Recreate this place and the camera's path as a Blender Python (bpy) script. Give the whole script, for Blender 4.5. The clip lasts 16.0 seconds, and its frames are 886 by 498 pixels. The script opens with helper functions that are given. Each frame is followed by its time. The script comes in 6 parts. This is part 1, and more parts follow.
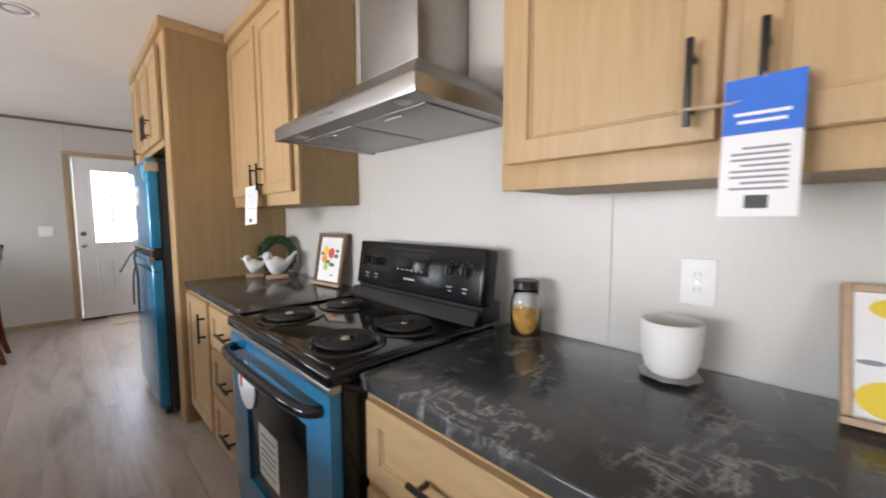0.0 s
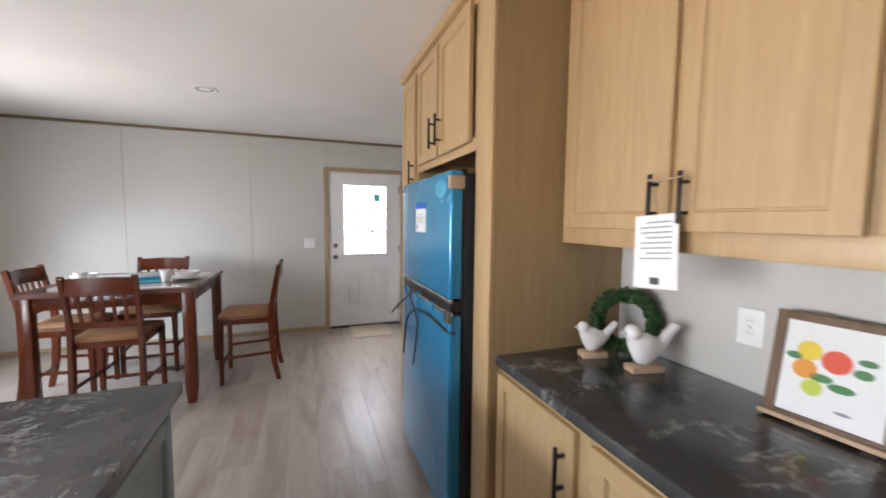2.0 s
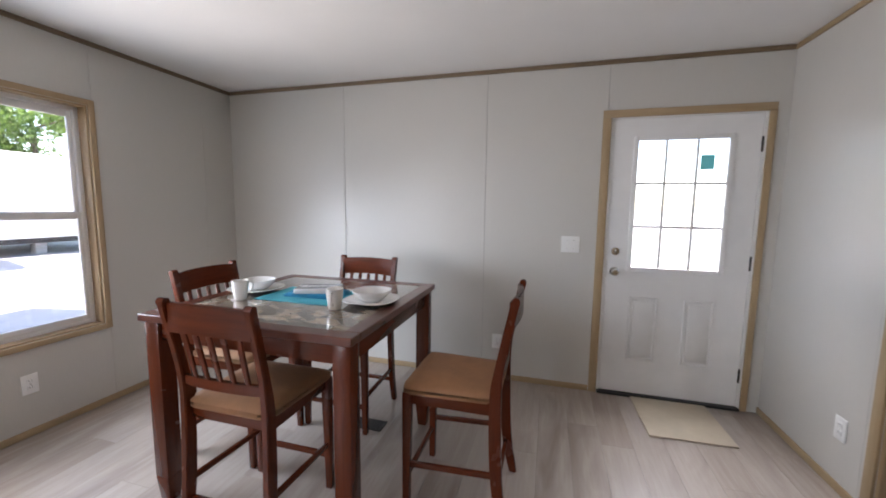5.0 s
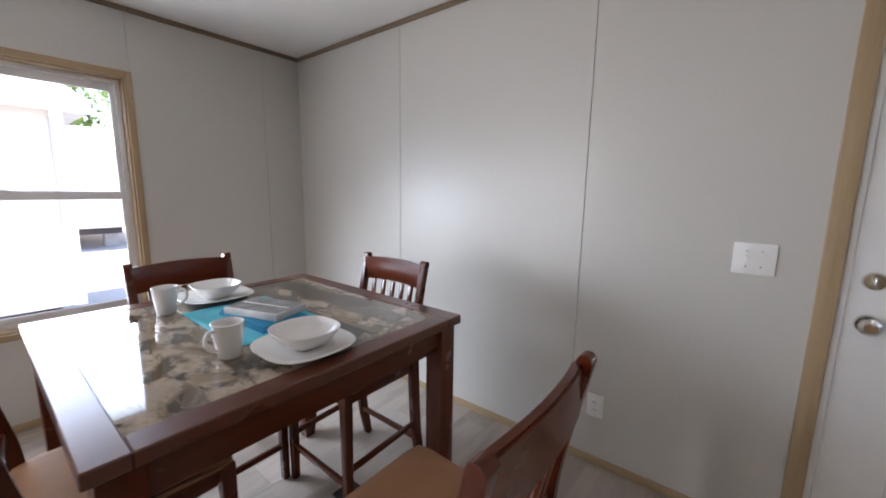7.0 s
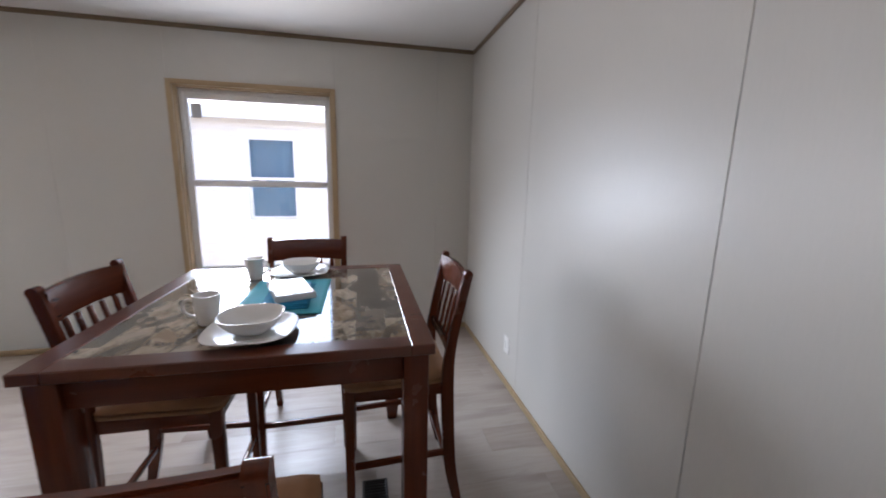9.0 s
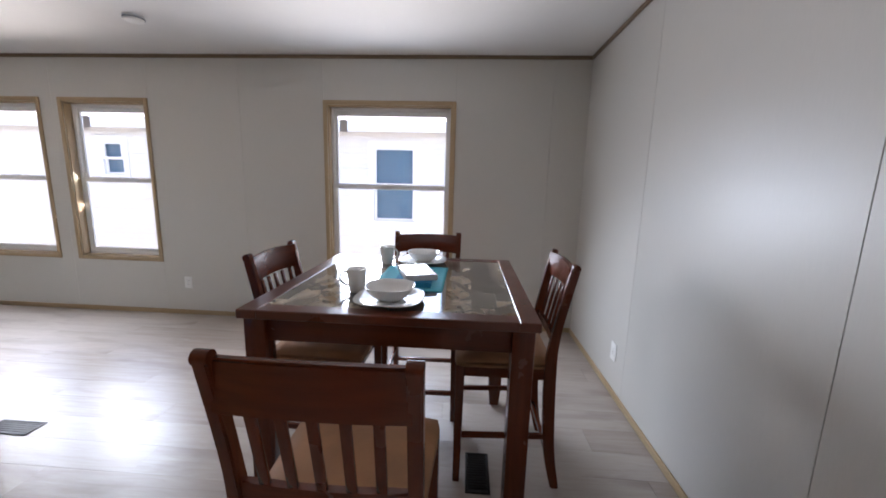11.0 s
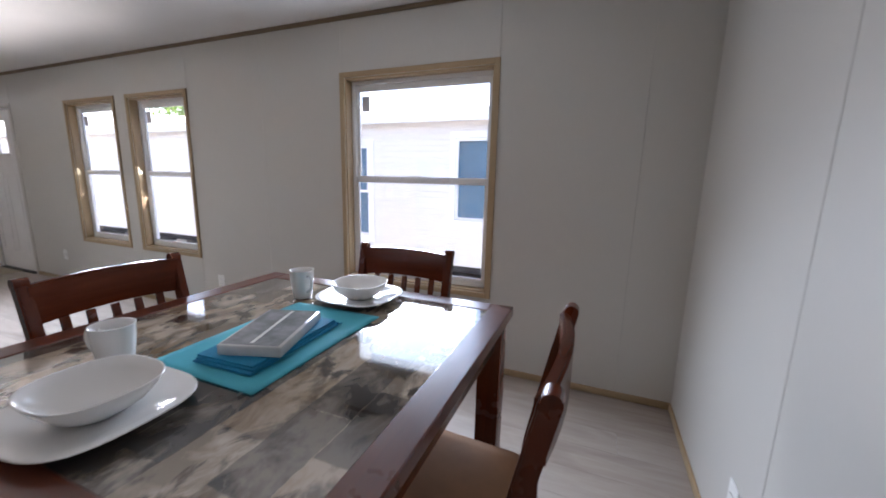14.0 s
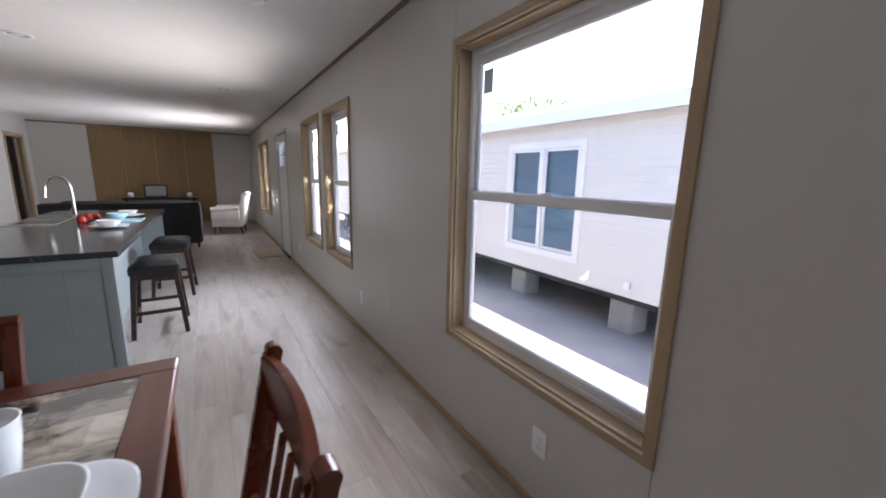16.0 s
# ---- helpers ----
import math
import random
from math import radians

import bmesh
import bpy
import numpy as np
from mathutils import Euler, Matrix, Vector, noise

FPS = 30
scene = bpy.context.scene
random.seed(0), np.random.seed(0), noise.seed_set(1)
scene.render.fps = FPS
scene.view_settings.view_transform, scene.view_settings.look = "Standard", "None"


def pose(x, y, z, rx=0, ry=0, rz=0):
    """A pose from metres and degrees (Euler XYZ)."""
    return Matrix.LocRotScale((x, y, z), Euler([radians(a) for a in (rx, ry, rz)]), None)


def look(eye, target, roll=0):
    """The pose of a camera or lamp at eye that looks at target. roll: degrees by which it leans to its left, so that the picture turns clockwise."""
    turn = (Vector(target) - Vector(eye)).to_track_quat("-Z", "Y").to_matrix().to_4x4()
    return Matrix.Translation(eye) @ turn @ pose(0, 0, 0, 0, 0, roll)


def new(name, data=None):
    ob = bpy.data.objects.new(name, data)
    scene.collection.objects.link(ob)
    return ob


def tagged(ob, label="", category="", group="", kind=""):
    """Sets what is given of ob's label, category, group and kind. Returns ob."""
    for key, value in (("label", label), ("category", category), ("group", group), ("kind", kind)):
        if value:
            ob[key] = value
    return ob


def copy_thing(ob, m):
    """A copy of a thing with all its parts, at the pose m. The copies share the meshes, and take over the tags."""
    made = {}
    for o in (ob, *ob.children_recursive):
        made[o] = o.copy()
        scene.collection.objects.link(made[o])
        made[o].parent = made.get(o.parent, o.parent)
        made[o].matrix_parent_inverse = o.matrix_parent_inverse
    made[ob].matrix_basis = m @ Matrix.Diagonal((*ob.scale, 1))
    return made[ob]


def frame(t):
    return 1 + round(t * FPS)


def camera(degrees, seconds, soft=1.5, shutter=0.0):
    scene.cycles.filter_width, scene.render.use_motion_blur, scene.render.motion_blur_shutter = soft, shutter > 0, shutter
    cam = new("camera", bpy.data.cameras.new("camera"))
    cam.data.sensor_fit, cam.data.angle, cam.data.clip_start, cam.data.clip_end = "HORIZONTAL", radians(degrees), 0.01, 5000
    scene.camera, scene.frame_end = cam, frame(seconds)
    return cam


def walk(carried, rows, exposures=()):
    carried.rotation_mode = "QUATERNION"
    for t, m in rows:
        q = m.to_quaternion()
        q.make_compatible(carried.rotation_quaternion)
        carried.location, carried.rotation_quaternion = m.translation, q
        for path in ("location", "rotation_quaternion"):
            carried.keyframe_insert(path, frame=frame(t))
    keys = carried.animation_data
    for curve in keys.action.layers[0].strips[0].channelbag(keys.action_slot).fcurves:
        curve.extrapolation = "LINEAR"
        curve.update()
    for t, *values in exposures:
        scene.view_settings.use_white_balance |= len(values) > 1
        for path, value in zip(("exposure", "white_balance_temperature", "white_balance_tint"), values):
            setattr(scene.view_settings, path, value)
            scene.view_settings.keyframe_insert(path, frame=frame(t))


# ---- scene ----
cam = camera(99.2, 16.0, soft=1.8, shutter=0.25)
PATH = [
    (0, (0.09, 0.441, 1.294), (1.499, 1.85, 1.129), -0.1),
    (0.5, (0.028, 0.726, 1.356), (1.265, 2.289, 1.19), 0.0),
    (1, (0.026, 1.105, 1.382), (1.133, 2.763, 1.219), 0.1),
    (1.5, (-0.009, 1.472, 1.427), (0.927, 3.232, 1.267), 0.2),
    (2, (-0.123, 1.877, 1.45), (0.561, 3.75, 1.297), 0.6),
    (3, (-0.133, 2.596, 1.428), (0.048, 4.582, 1.278), 0.4),
    (3.5, (-0.223, 2.944, 1.448), (-0.325, 4.935, 1.29), 0.7),
    (4, (-0.248, 3.285, 1.408), (-0.522, 5.261, 1.263), 0.5),
    (4.2, (-0.266, 3.425, 1.422), (-0.593, 5.392, 1.266), 0.6),
    (6.3, (-0.173, 4.722, 1.379), (-1.073, 6.483, 1.075), 0.6),
    (6.5, (-0.187, 4.809, 1.379), (-1.156, 6.531, 1.074), 0.7),
    (7, (-0.124, 5.13, 1.384), (-1.352, 6.678, 1.076), 0.8),
    (7.5, (0.045, 5.433, 1.378), (-1.348, 6.833, 1.061), 0.8),
    (8, (0.055, 5.691, 1.383), (-1.518, 6.879, 1.041), 1.0),
    (8.5, (0.059, 5.891, 1.409), (-1.699, 6.775, 1.048), 1.3),
    (9, (0.108, 6.043, 1.407), (-1.812, 6.462, 1.034), 1.2),
    (9.5, (0.147, 6.058, 1.333), (-1.825, 6.08, 1.004), 1.0),
    (9.7, (0.221, 6.007, 1.382), (-1.746, 5.953, 1.024), 1.3),
    (11.8, (0.29, 5.991, 1.331), (-1.675, 5.848, 0.987), 1.3),
    (12, (0.238, 6.057, 1.318), (-1.726, 5.906, 0.969), 1.3),
    (12.5, (0.093, 6.225, 1.322), (-1.861, 5.978, 0.975), 1.3),
    (13, (-0.155, 6.318, 1.322), (-2.08, 5.904, 0.965), 1.3),
    (13.5, (-0.429, 6.371, 1.321), (-2.323, 5.832, 0.967), 1.2),
    (14, (-0.764, 6.484, 1.341), (-2.586, 5.747, 0.973), 1.3),
    (14.5, (-1.106, 6.493, 1.334), (-2.758, 5.426, 0.971), 1.5),
    (15, (-1.443, 6.46, 1.334), (-2.871, 5.108, 0.968), 1.4),
    (15.5, (-1.798, 6.444, 1.353), (-3.015, 4.901, 0.977), 1.1),
    (16, (-2.093, 6.369, 1.411), (-3.13, 4.7, 1.036), 1.3),
]
EXPOSURES = [(0.0, 2.78, 6920, 18), (1.0, 2.7, 6960, 18), (2.0, 2.62, 6850, 17), (4.0, 2.5, 6700, 19), (7.0, 2.55, 6640, 19), (9.0, 2.35, 6590, 20),
             (12.0, 2.3, 6450, 20), (14.0, 2.28, 6350, 20), (15.0, 2.08, 6370, 20), (16.0, 1.88, 6370, 20)]
walk(cam, [(t, look(eye, target, roll)) for t, eye, target, roll in PATH], EXPOSURES)

# ---- world, sun, exposure ----
W, E, N, S, H = -3.2, 1.23, 7.0, -5.9, 2.46      # room planes and ceiling height
GROUND = -0.9

world = bpy.data.worlds.new("sky")
scene.world = world
world.use_nodes = True
wn = world.node_tree.nodes
sky = wn.new("ShaderNodeTexSky")
sky.sky_type = 'NISHITA'
sky.sun_disc = False
sky.sun_elevation, sky.sun_rotation = radians(47), radians(190)
world.node_tree.links.new(sky.outputs[0], wn["Background"].inputs[0])
wn["Background"].inputs[1].default_value = 0.15
sun_data = bpy.data.lights.new("sun", 'SUN')
sun_data.energy, sun_data.angle, sun_data.color = 5.0, radians(0.53), (1.0, 0.95, 0.88)
sun = new("sun", sun_data)
# the sun stands in the south, a little west
SUN_AZ, SUN_EL = radians(190), radians(47)
sun_dir = Vector((math.sin(SUN_AZ) * math.cos(SUN_EL), math.cos(SUN_AZ) * math.cos(SUN_EL), math.sin(SUN_EL)))
sun.matrix_world = look(sun_dir * 30, (0, 0, 0))


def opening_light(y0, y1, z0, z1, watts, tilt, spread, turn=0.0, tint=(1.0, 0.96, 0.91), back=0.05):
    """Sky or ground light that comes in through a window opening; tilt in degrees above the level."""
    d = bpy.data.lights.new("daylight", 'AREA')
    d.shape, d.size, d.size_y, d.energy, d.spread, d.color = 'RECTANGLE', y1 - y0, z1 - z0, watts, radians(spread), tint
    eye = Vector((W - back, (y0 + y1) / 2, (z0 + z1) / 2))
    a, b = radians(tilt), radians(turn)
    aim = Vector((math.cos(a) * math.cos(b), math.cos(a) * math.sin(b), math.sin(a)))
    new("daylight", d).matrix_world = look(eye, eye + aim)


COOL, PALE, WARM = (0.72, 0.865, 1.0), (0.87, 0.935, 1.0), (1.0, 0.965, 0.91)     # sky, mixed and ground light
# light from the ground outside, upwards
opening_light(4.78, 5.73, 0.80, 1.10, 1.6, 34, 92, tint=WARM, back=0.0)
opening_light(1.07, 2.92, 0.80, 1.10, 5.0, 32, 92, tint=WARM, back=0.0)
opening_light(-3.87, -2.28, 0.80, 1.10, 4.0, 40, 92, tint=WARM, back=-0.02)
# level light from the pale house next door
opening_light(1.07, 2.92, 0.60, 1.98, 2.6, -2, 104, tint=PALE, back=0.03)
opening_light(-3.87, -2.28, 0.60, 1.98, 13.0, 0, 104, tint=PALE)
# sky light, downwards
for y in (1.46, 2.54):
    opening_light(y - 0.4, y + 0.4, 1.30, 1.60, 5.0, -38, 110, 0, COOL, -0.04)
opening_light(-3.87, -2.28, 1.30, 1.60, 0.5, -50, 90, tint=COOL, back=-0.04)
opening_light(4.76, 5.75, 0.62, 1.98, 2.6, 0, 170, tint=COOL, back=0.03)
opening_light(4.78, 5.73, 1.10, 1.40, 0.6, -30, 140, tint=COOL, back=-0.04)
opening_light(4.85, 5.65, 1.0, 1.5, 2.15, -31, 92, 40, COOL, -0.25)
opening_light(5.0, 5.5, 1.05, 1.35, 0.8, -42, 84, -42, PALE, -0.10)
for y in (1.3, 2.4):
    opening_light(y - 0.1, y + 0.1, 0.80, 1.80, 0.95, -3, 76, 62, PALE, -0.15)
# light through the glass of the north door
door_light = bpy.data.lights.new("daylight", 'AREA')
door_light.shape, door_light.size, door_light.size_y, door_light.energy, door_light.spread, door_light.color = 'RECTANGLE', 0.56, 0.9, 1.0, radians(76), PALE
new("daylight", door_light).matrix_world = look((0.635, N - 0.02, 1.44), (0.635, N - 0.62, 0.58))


# ---- mesh helpers ----
ORG = {}


def thing(name, label, category, at=(0, 0, 0), group="", kind=""):
    ob = new(name)
    ob.empty_display_size = 0.1
    ob.location = at
    ORG[ob.name] = Vector(at)
    return tagged(ob, label, category, group, kind)


def finish(bm, name, mat, smooth=False):
    bmesh.ops.recalc_face_normals(bm, faces=bm.faces)
    me = bpy.data.meshes.new(name)
    bm.to_mesh(me)
    bm.free()
    for m in (mat if isinstance(mat, (list, tuple)) else [mat]):
        me.materials.append(m)
    if smooth:
        me.shade_smooth()
        if smooth != "all":
            me.set_sharp_from_angle(angle=radians(35))
    return me


def part(name, bm, mat, parent=None, label="", smooth=True, kind=""):
    """One bmesh, in world axes, as one mesh object under a thing or a part."""
    o = ORG.get(parent.name, Vector((0, 0, 0))) if parent else Vector((0, 0, 0))
    bmesh.ops.translate(bm, verts=bm.verts, vec=-o)
    ob = new(name, finish(bm, name, mat, smooth))
    if parent:
        ob.parent = parent
    ORG[ob.name] = o
    return tagged(ob, label, kind=kind)


def solo(name, bm, mat, label, category="", kind="", group="", smooth=True, at=None):
    """A thing that is one mesh."""
    if at is None:
        at = (0, 0, 0)
    bmesh.ops.translate(bm, verts=bm.verts, vec=-Vector(at))
    ob = new(name, finish(bm, name, mat, smooth))
    ob.location = at
    ORG[ob.name] = Vector(at)
    return tagged(ob, label, category, group, kind)


def box(x0, x1, y0, y1, z0, z1, bev=0.0, seg=2, bm=None, m=None):
    """A box with rounded edges, alone or added to bm."""
    b = bmesh.new()
    bmesh.ops.create_cube(b, size=1.0)
    bmesh.ops.scale(b, vec=(abs(x1 - x0), abs(y1 - y0), abs(z1 - z0)), verts=b.verts)
    bmesh.ops.translate(b, vec=((x0 + x1) / 2, (y0 + y1) / 2, (z0 + z1) / 2), verts=b.verts)
    if bev > 0:
        bmesh.ops.bevel(b, geom=list(b.edges), offset=bev, segments=seg, affect='EDGES', profile=0.5)
    if m is not None:
        bmesh.ops.transform(b, matrix=m, verts=b.verts)
    return join(bm, b)


def join(bm, b):
    if bm is None:
        return b
    me = bpy.data.meshes.new("tmp")
    b.to_mesh(me)
    b.free()
    bm.from_mesh(me)
    bpy.data.meshes.remove(me)
    return bm


def rod(p0, p1, r0, r1=None, seg=12, bm=None, cap=True):
    p0, p1 = Vector(p0), Vector(p1)
    r1 = r0 if r1 is None else r1
    b = bmesh.new()
    d = p1 - p0
    bmesh.ops.create_cone(b, cap_ends=cap, segments=seg, radius1=r0, radius2=r1, depth=d.length)
    q = d.to_track_quat('Z', 'Y').to_matrix().to_4x4()
    bmesh.ops.transform(b, matrix=Matrix.Translation((p0 + p1) / 2) @ q, verts=b.verts)
    return join(bm, b)


def beam(p0, p1, w0, w1, d0, d1, bev=0.004, bm=None, side=(1, 0, 0)):
    """A tapered square bar from p0 to p1; w along side, d across it."""
    p0, p1 = Vector(p0), Vector(p1)
    z = (p1 - p0).normalized()
    x = Vector(side)
    x = (x - z * x.dot(z)).normalized()
    y = z.cross(x)
    b = bmesh.new()
    rings = []
    for p, w, d in ((p0, w0, d0), (p1, w1, d1)):
        rings.append([b.verts.new(p + x * (sx * w / 2) + y * (sy * d / 2)) for sx, sy in ((-1, -1), (1, -1), (1, 1), (-1, 1))])
    for i in range(4):
        b.faces.new((rings[0][i], rings[0][(i + 1) % 4], rings[1][(i + 1) % 4], rings[1][i]))
    b.faces.new(rings[0][::-1])
    b.faces.new(rings[1])
    if bev:
        bmesh.ops.bevel(b, geom=list(b.edges), offset=bev, segments=2, affect='EDGES', profile=0.5)
    return join(bm, b)


def lathe(profile, at=(0, 0, 0), seg=32, bm=None, sx=1.0, sy=1.0, power=2.0):
    """A turned body from (radius, height) pairs; power over 2 squares its plan."""
    b = bmesh.new()
    rings = []
    for r, z in profile:
        ring = []
        for i in range(seg):
            a = 2 * math.pi * i / seg
            c, s = math.cos(a), math.sin(a)
            k = (abs(c) ** power + abs(s) ** power) ** (-1.0 / power)
            ring.append(b.verts.new((at[0] + r * k * c * sx, at[1] + r * k * s * sy, at[2] + z)))
        rings.append(ring)
    for a, c in zip(rings, rings[1:]):
        for i in range(seg):
            b.faces.new((a[i], a[(i + 1) % seg], c[(i + 1) % seg], c[i]))
    if profile[0][0] > 1e-5:
        b.faces.new(rings[0][::-1])
    if profile[-1][0] > 1e-5:
        b.faces.new(rings[-1])
    bmesh.ops.remove_doubles(b, verts=b.verts, dist=1e-6)
    return join(bm, b)


def tube(points, r, seg=8, bm=None):
    """A round bar along points; r is one radius or one a point."""
    pts = [Vector(p) for p in points]
    rs = r if isinstance(r, (list, tuple)) else [r] * len(pts)
    b = bmesh.new()
    rings, ref = [], None
    for i, p in enumerate(pts):
        t = (pts[min(i + 1, len(pts) - 1)] - pts[max(i - 1, 0)]).normalized()
        if ref is None:
            ref = t.orthogonal().normalized()
        ref = (ref - t * ref.dot(t)).normalized()
        u = t.cross(ref)
        rings.append([b.verts.new(p + (ref * math.cos(2 * math.pi * k / seg) + u * math.sin(2 * math.pi * k / seg)) * rs[i]) for k in range(seg)])
    for a, c in zip(rings, rings[1:]):
        for k in range(seg):
            b.faces.new((a[k], a[(k + 1) % seg], c[(k + 1) % seg], c[k]))
    b.faces.new(rings[0][::-1])
    b.faces.new(rings[-1])
    return join(bm, b)


def smooth_path(pts, n=6):
    """Points on a smooth curve through pts."""
    p = [Vector(q) for q in pts]
    out = []
    for i in range(len(p) - 1):
        a, b, c, d = p[max(i - 1, 0)], p[i], p[i + 1], p[min(i + 2, len(p) - 1)]
        for k in range(n):
            t = k / n
            out.append(0.5 * ((2 * b) + (c - a) * t + (2 * a - 5 * b + 4 * c - d) * t * t + (3 * b - a - 3 * c + d) * t ** 3))
    return out + [p[-1]]


def slab(axis, at, thick, u0, u1, v0, v1, holes=(), bm=None):
    """A wall slab: axis 'x' lies in y and z at x = at; 'y' in x and z; 'z' in x and y. Holes (u0, u1, v0, v1) go through."""
    us = sorted({u0, u1, *[min(max(h[i], u0), u1) for h in holes for i in (0, 1)]})
    vs = sorted({v0, v1, *[min(max(h[i], v0), v1) for h in holes for i in (2, 3)]})
    b = bmesh.new()

    def pt(u, v, w):
        return b.verts.new({'x': (at + w, u, v), 'y': (u, at + w, v), 'z': (u, v, at + w)}[axis])

    def solid(i, j):
        if not (0 <= i < len(us) - 1 and 0 <= j < len(vs) - 1):
            return False
        cu, cv = (us[i] + us[i + 1]) / 2, (vs[j] + vs[j + 1]) / 2
        return not any(h[0] < cu < h[1] and h[2] < cv < h[3] for h in holes)
    for i in range(len(us) - 1):
        for j in range(len(vs) - 1):
            if not solid(i, j):
                continue
            a, c, d, e = us[i], us[i + 1], vs[j], vs[j + 1]
            for w in (0, thick):
                b.faces.new([pt(a, d, w), pt(c, d, w), pt(c, e, w), pt(a, e, w)])
            for di, dj, p, q in ((-1, 0, (a, d), (a, e)), (1, 0, (c, d), (c, e)), (0, -1, (a, d), (c, d)), (0, 1, (a, e), (c, e))):
                if not solid(i + di, j + dj):
                    b.faces.new([pt(*p, 0), pt(*q, 0), pt(*q, thick), pt(*p, thick)])
    bmesh.ops.remove_doubles(b, verts=b.verts, dist=1e-5)
    return join(bm, b)


# ---- materials ----
def mat(name, color, rough=0.5, metal=0.0, **kw):
    m = bpy.data.materials.new(name)
    m.use_nodes = True
    p = m.node_tree.nodes["Principled BSDF"]
    p.inputs["Base Color"].default_value = (*color, 1)
    p.inputs["Roughness"].default_value = rough
    p.inputs["Metallic"].default_value = metal
    for k, v in kw.items():
        p.inputs[k].default_value = v
    return m


def nodes(m):
    t = m.node_tree
    return t, t.nodes, t.links, t.nodes["Principled BSDF"]


def coords(m, scale=(1, 1, 1), kind="Object", rot=(0, 0, 0), shift=False):
    t, n, l, p = nodes(m)
    tc, mp = n.new("ShaderNodeTexCoord"), n.new("ShaderNodeMapping")
    mp.inputs["Scale"].default_value = scale
    mp.inputs["Rotation"].default_value = rot
    l.new(tc.outputs[kind], mp.inputs["Vector"])
    if shift:
        oi, mul = n.new("ShaderNodeObjectInfo"), n.new("ShaderNodeMath")
        mul.operation = 'MULTIPLY'
        mul.inputs[1].default_value = 37.0
        l.new(oi.outputs["Random"], mul.inputs[0])
        l.new(mul.outputs[0], mp.inputs["Location"])
    return mp.outputs[0]


def noise_tex(m, vec, scale, detail=4, rough=0.55, dist=0.0):
    t, n, l, p = nodes(m)
    x = n.new("ShaderNodeTexNoise")
    x.inputs["Scale"].default_value = scale
    x.inputs["Detail"].default_value = detail
    x.inputs["Roughness"].default_value = rough
    x.inputs["Distortion"].default_value = dist
    l.new(vec, x.inputs["Vector"])
    return x.outputs["Fac"]


def ramp(m, fac, stops, interp='LINEAR'):
    t, n, l, p = nodes(m)
    r = n.new("ShaderNodeValToRGB")
    r.color_ramp.interpolation = interp
    e = r.color_ramp.elements
    while len(e) < len(stops):
        e.new(0.5)
    for el, (pos, c) in zip(e, stops):
        el.position, el.color = pos, (*c, 1) if len(c) == 3 else c
    l.new(fac, r.inputs["Fac"])
    return r.outputs["Color"]


def mixc(m, fac, a, b, blend='MIX'):
    t, n, l, p = nodes(m)
    x = n.new("ShaderNodeMix")
    x.data_type, x.blend_type = 'RGBA', blend
    for s, v in ((0, fac), (6, a), (7, b)):
        if isinstance(v, (int, float)):
            x.inputs[s].default_value = v
        elif isinstance(v, tuple):
            x.inputs[s].default_value = (*v, 1)
        else:
            l.new(v, x.inputs[s])
    return x.outputs[2]


def g(v):
    return (v, v, v)


def bump(m, height, strength=0.2, dist=0.002):
    t, n, l, p = nodes(m)
    b = n.new("ShaderNodeBump")
    b.inputs["Strength"].default_value = strength
    b.inputs["Distance"].default_value = dist
    l.new(height, b.inputs["Height"])
    l.new(b.outputs[0], p.inputs["Normal"])


def setc(m, col=None, rough=None):
    t, n, l, p = nodes(m)
    if col is not None:
        l.new(col, p.inputs["Base Color"])
    if rough is not None:
        l.new(rough, p.inputs["Roughness"])


def plain(name, color, rough=0.5, var=0.06, scale=6.0, bumps=0.05, metal=0.0, fine=120.0, kind="Object", **kw):
    """A painted or moulded surface with slight stains and a fine grain."""
    m = mat(name, color, rough, metal, **kw)
    v = coords(m, kind=kind)
    big = noise_tex(m, v, scale, 5)
    small = noise_tex(m, v, fine, 2)
    lo, hi = tuple(c * (1 - var) for c in color), tuple(min(1, c * (1 + var)) for c in color)
    setc(m, ramp(m, big, [(0.3, lo), (0.7, hi)]), ramp(m, big, [(0.3, g(max(0.02, rough - 0.05))), (0.7, g(min(1, rough + 0.06)))]))
    if bumps:
        bump(m, small, bumps, 0.001)
    return m


def wood(name, dark, light, rough=0.45, axis='z', grain=1.0, shift=True, bumps=0.08, coat=0.0):
    m = mat(name, light, rough)
    sc = {'x': (1.2, 14, 14), 'y': (14, 1.2, 14), 'z': (14, 14, 1.2)}[axis]
    v = coords(m, sc, shift=shift)
    a = noise_tex(m, v, 2.2 * grain, 8, 0.6, 0.6)
    b = noise_tex(m, v, 14 * grain, 4, 0.6)
    v2 = coords(m, (1, 1, 1), shift=shift)
    c = noise_tex(m, v2, 2.5, 3)
    col = ramp(m, a, [(0.25, dark), (0.75, light)])
    col = mixc(m, ramp(m, b, [(0.35, g(0.0)), (0.65, g(0.35))]), col, dark)
    col = mixc(m, ramp(m, c, [(0.3, g(0.0)), (0.75, g(0.35))]), col, tuple(x * 0.85 for x in light))
    setc(m, col, ramp(m, b, [(0.2, g(rough - 0.06)), (0.8, g(rough + 0.1))]))
    bump(m, b, bumps, 0.001)
    if coat:
        m.node_tree.nodes["Principled BSDF"].inputs["Coat Weight"].default_value = coat
    return m


